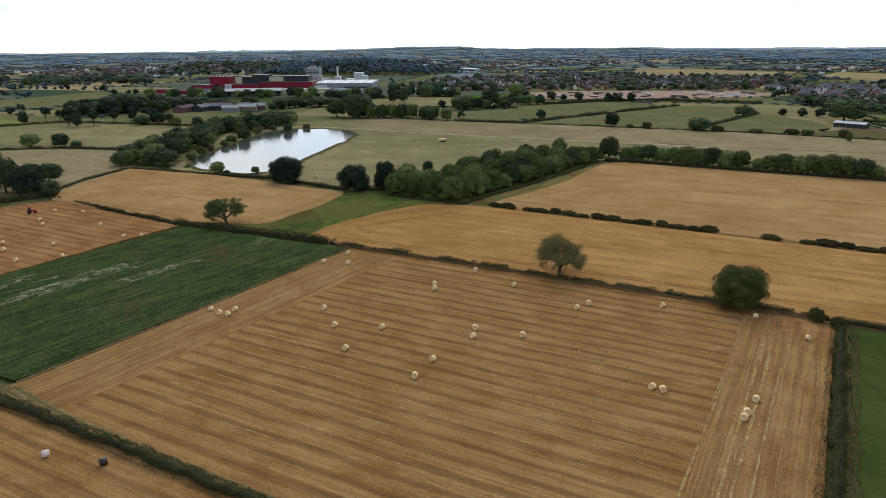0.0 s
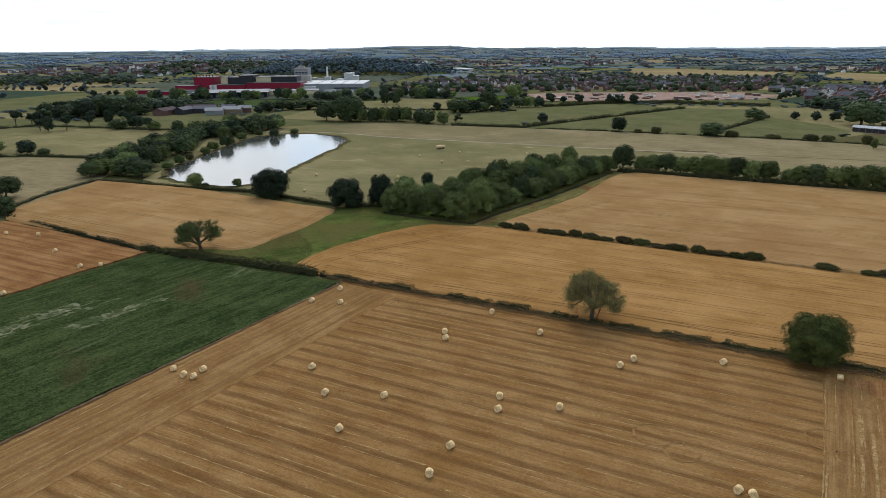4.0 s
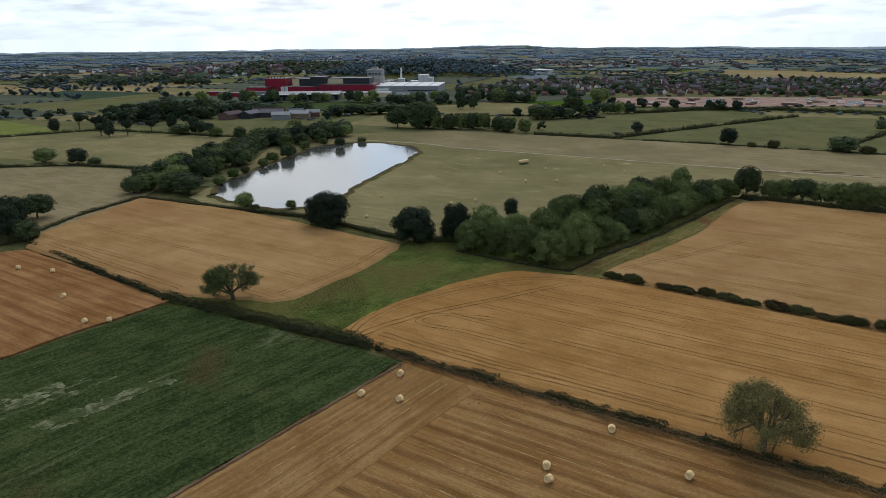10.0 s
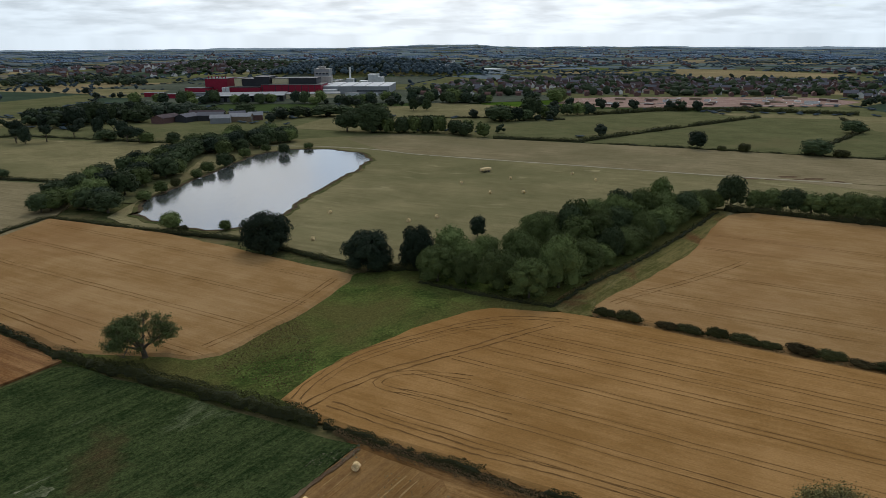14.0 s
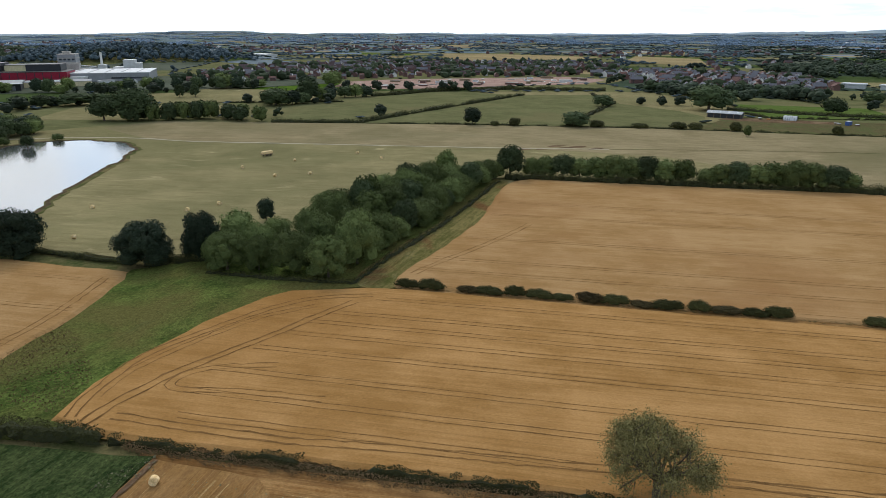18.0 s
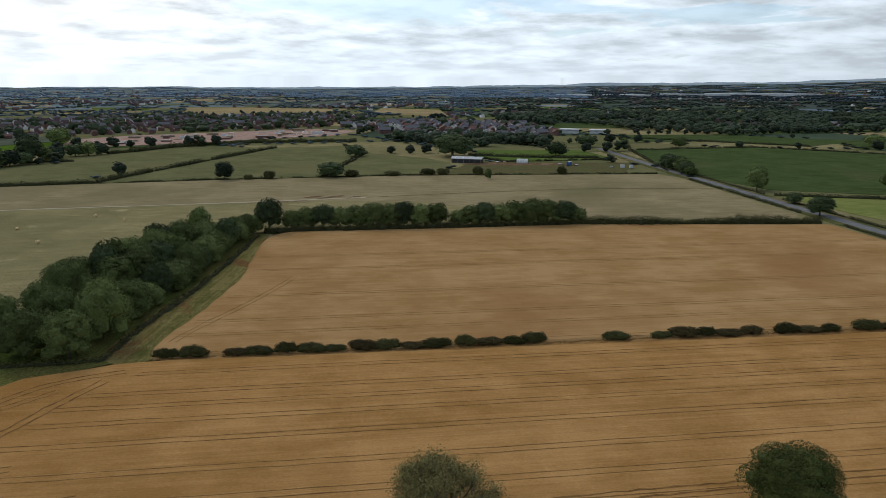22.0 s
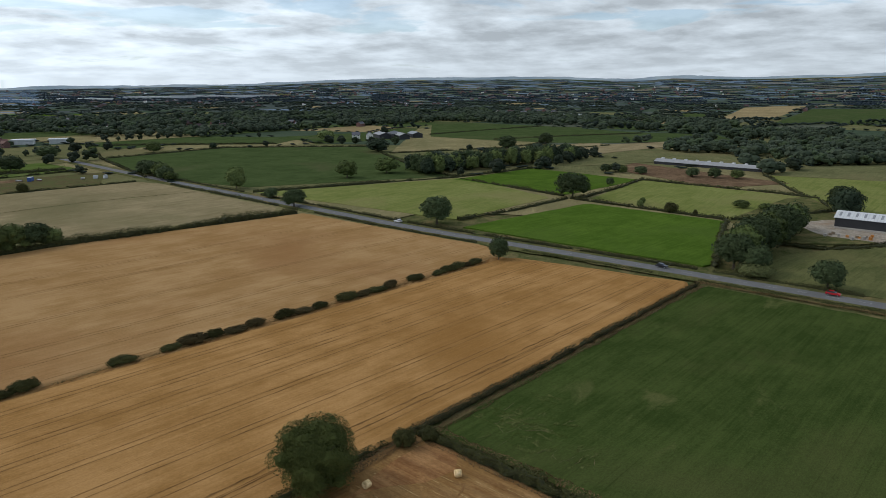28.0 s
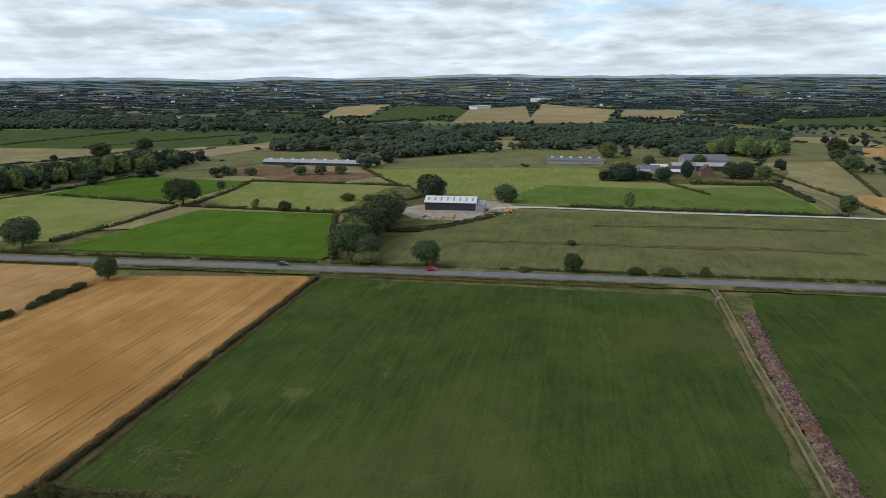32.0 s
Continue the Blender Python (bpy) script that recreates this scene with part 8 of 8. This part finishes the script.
block(dock, "buff_wing", 42.2, 10, 104, 38, -1, 5.2, "tan_sheet", "roof_sheet")
part("canopy", box_bm([(-46, -26, 6.7, 44, -18, 7.3)]), M["pale_sheet"], dock)
for k in range(10):
    part("dock_door", box_bm([(-34 + k * 7.5, -20.2, 0.2, -30 + k * 7.5, -19.9, 4.4)]), M["grey_sheet"], dock)
white = thing("warehouse", -90, 1062, 0, -4, "wide white-roofed warehouse beside the works", "warehouse")
block(white, "hall", -42, -34, 44, 46, -1, 9.5, "grey_sheet", "white_sheet")
block(white, "office", -36, -46, -20, -34.2, -1, 6, "white_sheet", "white_sheet")
part("window_band", box_bm([(4, -34.2, 3.2, 42, -33.9, 5.0)]), M["glass"], white)
for k in range(5):
    part("roof_light", box_bm([(-38 + k * 17, -28, 10.02, -36 + k * 17, 40, 10.2)]), M["grey_sheet"], white)
mill = thing("processing_plant", -112, 1135, 0, -4, "pale concrete processing towers with a white chimney", "factory")
block(mill, "grey_tower", -38, -30, -18, -8, -1, 27, "grey_sheet", "concrete")
for k in range(4):
    part("floor_band", box_bm([(-38.3, -30.3, 7 + k * 5.2, -17.7, -7.7, 7.7 + k * 5.2)]), M["concrete"], mill)
for k in range(4):
    part("louvre", box_bm([(-36 + k * 4.6, -30.25, 15.2, -33 + k * 4.6, -29.9, 17.2), (-36 + k * 4.6, -30.25, 20.4, -33 + k * 4.6, -29.9, 22.4)]), M["glass"], mill)
block(mill, "stair_head", -33, -24, -25, -14, 27.6, 30, "concrete", "concrete")
block(mill, "concrete_block", -28, -42, -13, -30.5, -1, 17, "concrete", "concrete")
block(mill, "chimney_base", -1, 4, 8, 16, -1, 12.5, "white_sheet", "white_sheet")
block(mill, "white_block", 16, 8, 27, 30, -1, 9, "white_sheet", "white_sheet")
block(mill, "white_tower", 27.2, 16, 41, 36, -1, 17.5, "white_sheet", "white_sheet")
block(mill, "white_step", 41.2, 16, 48, 34, -1, 13.5, "white_sheet", "white_sheet")
cb = bmesh.new()
bmesh.ops.create_cone(cb, cap_ends=True, segments=20, radius1=1.7, radius2=1.3, depth=29, matrix=Matrix.Translation((2.5, 14, 13.5)))
part("chimney", cb, M["render_wall"], mill, "tall white chimney")
for k in range(3):
    pb = bmesh.new()
    limb(pb, (-18, -12 - 3 * k, 9 + 2.5 * k), (-1, 6 + k, 8 + k), 0.6, 0.6, 8)
    part("pipe", pb, M["steel"], mill)
for k, (x, y, lx, m) in enumerate(((-304, 986, 34, "red_sheet"), (-330, 1010, 24, "red_sheet"), (-262, 948, 18, "white_sheet"), (-250, 925, 12, "blue"), (-174, 922, 13, "white_sheet"), (-128, 985, 14, "white_sheet"), (-92, 1004, 16, "white_sheet"), (-66, 1000, 10, "white_sheet"))):
    s_ = thing("works_shed", x, y, 0, 5 * k - 8, ("low red shed", "long red shed", "low white store", "blue loading bay", "white lorry trailer", "white lorry trailer", "low white store", "white lorry trailer")[k] + " beside the works", "shed")
    hh_ = 5 if k < 2 else 3.4
    part("body", box_bm([(-lx / 2, -3.5, -0.5, lx / 2, 3.5, hh_)], 0.1), M[m], s_)
    part("flat_roof", box_bm([(-lx / 2 - 0.2, -3.7, hh_, lx / 2 + 0.2, 3.7, hh_ + 0.3)]), M["roof_sheet"], s_)
# farm beyond the pond
for k, (x, y, l, w, roof, wl, turn) in enumerate(((-222, 738, 22, 12, "tile_brown", "brick", 70), (-206, 744, 18, 11, "tile_grey", "dark_sheet", 70), (-188, 752, 22, 10, "tile_grey", "dark_sheet", 0), (-174, 730, 16, 9, "roof_sheet", "grey_sheet", 8), (-160, 742, 18, 10, "roof_sheet", "wood", 0), (-196, 768, 30, 9, "tile_brown", "grey_sheet", 0), (-168, 760, 14, 8, "tile_grey", "wood", 30), (-150, 752, 12, 7, "roof_sheet", "brick", 10))):
    barn(x, y, turn, l, w, 4.5, 6.8, wl, roof, "old farm shed with a weathered roof", None, 0, 1, "farm_shed")
# white farmhouse group
house(2, 778, 385, 20, "farm buildings")
house(2, 782, 370, 110, "farm buildings")
for x, y, l, w, m in ((800, 360, 28, 14, "roof_sheet"), (812, 345, 30, 16, "dark_sheet"), (793, 335, 26, 12, "roof_sheet"), (818, 325, 22, 12, "grey_sheet")):
    barn(x, y, 30, l, w, 4.5, 6.8, "dark_sheet", m, "farm shed behind the white farmhouse", None, 0, 1, "farm_shed")
# yard group beyond the lane
for x, y, l, w, e, r_, m, wl in ((462, -262, 34, 26, 5.0, 8.6, "tile_grey", "grey_sheet"), (440, -226, 20, 10, 3.6, 5.4, "roof_sheet", "brick"), (432, -186, 16, 12, 3.4, 6.0, "tile_grey", "concrete"), (444, -205, 12, 7, 3.2, 4.6, "white_sheet", "white_sheet"), (424, -206, 14, 8, 3.2, 5.0, "tile_brown", "brick"),
                          (416, -196, 12, 6, 2.8, 4.0, "white_sheet", "brick"), (428, -240, 22, 10, 4.0, 6.0, "roof_sheet", "dark_sheet"), (420, -170, 14, 8, 3.0, 4.8, "roof_sheet", "wood")):
    barn(x, y, 62, l, w, e, r_, wl, m, "farm building in the yard beyond the lane", None, 0, 1, "farm_building")
house(1, 402, -214, 62, "farm buildings")
house(3, 1350, 215, 20, "farm buildings")
house(3, 1362, 225, 100, "farm buildings")
for x, y, l, w, h in ((2150, 2000, 130, 40, 5), (2200, 1790, 170, 50, 5), (2560, 1790, 170, 60, 6), (2620, 1640, 150, 60, 8), (2660, 1500, 130, 50, 6), (2700, 1380, 120, 50, 7), (1300, 145, 42, 22, 7), (1700, -600, 60, 25, 8), (2300, -1100, 80, 40, 9), (640, 700, 20, 12, 4), (658, 672, 18, 10, 4), (120, 1450, 45, 24, 5), (20, 1380, 36, 20, 5)):
    wz = thing("warehouse", x, y, hgt(x, y), -60, "long far white warehouse", "warehouse", "far warehouses")
    part("hall", box_bm([(-l / 2, -w / 2, -2, l / 2, w / 2, h)]), M["white_sheet"], wz)
    part("flat_roof", box_bm([(-l / 2 - 1, -w / 2 - 1, h + 0.02, l / 2 + 1, w / 2 + 1, h + 1)]), M["white_sheet"], wz)
far_fields()
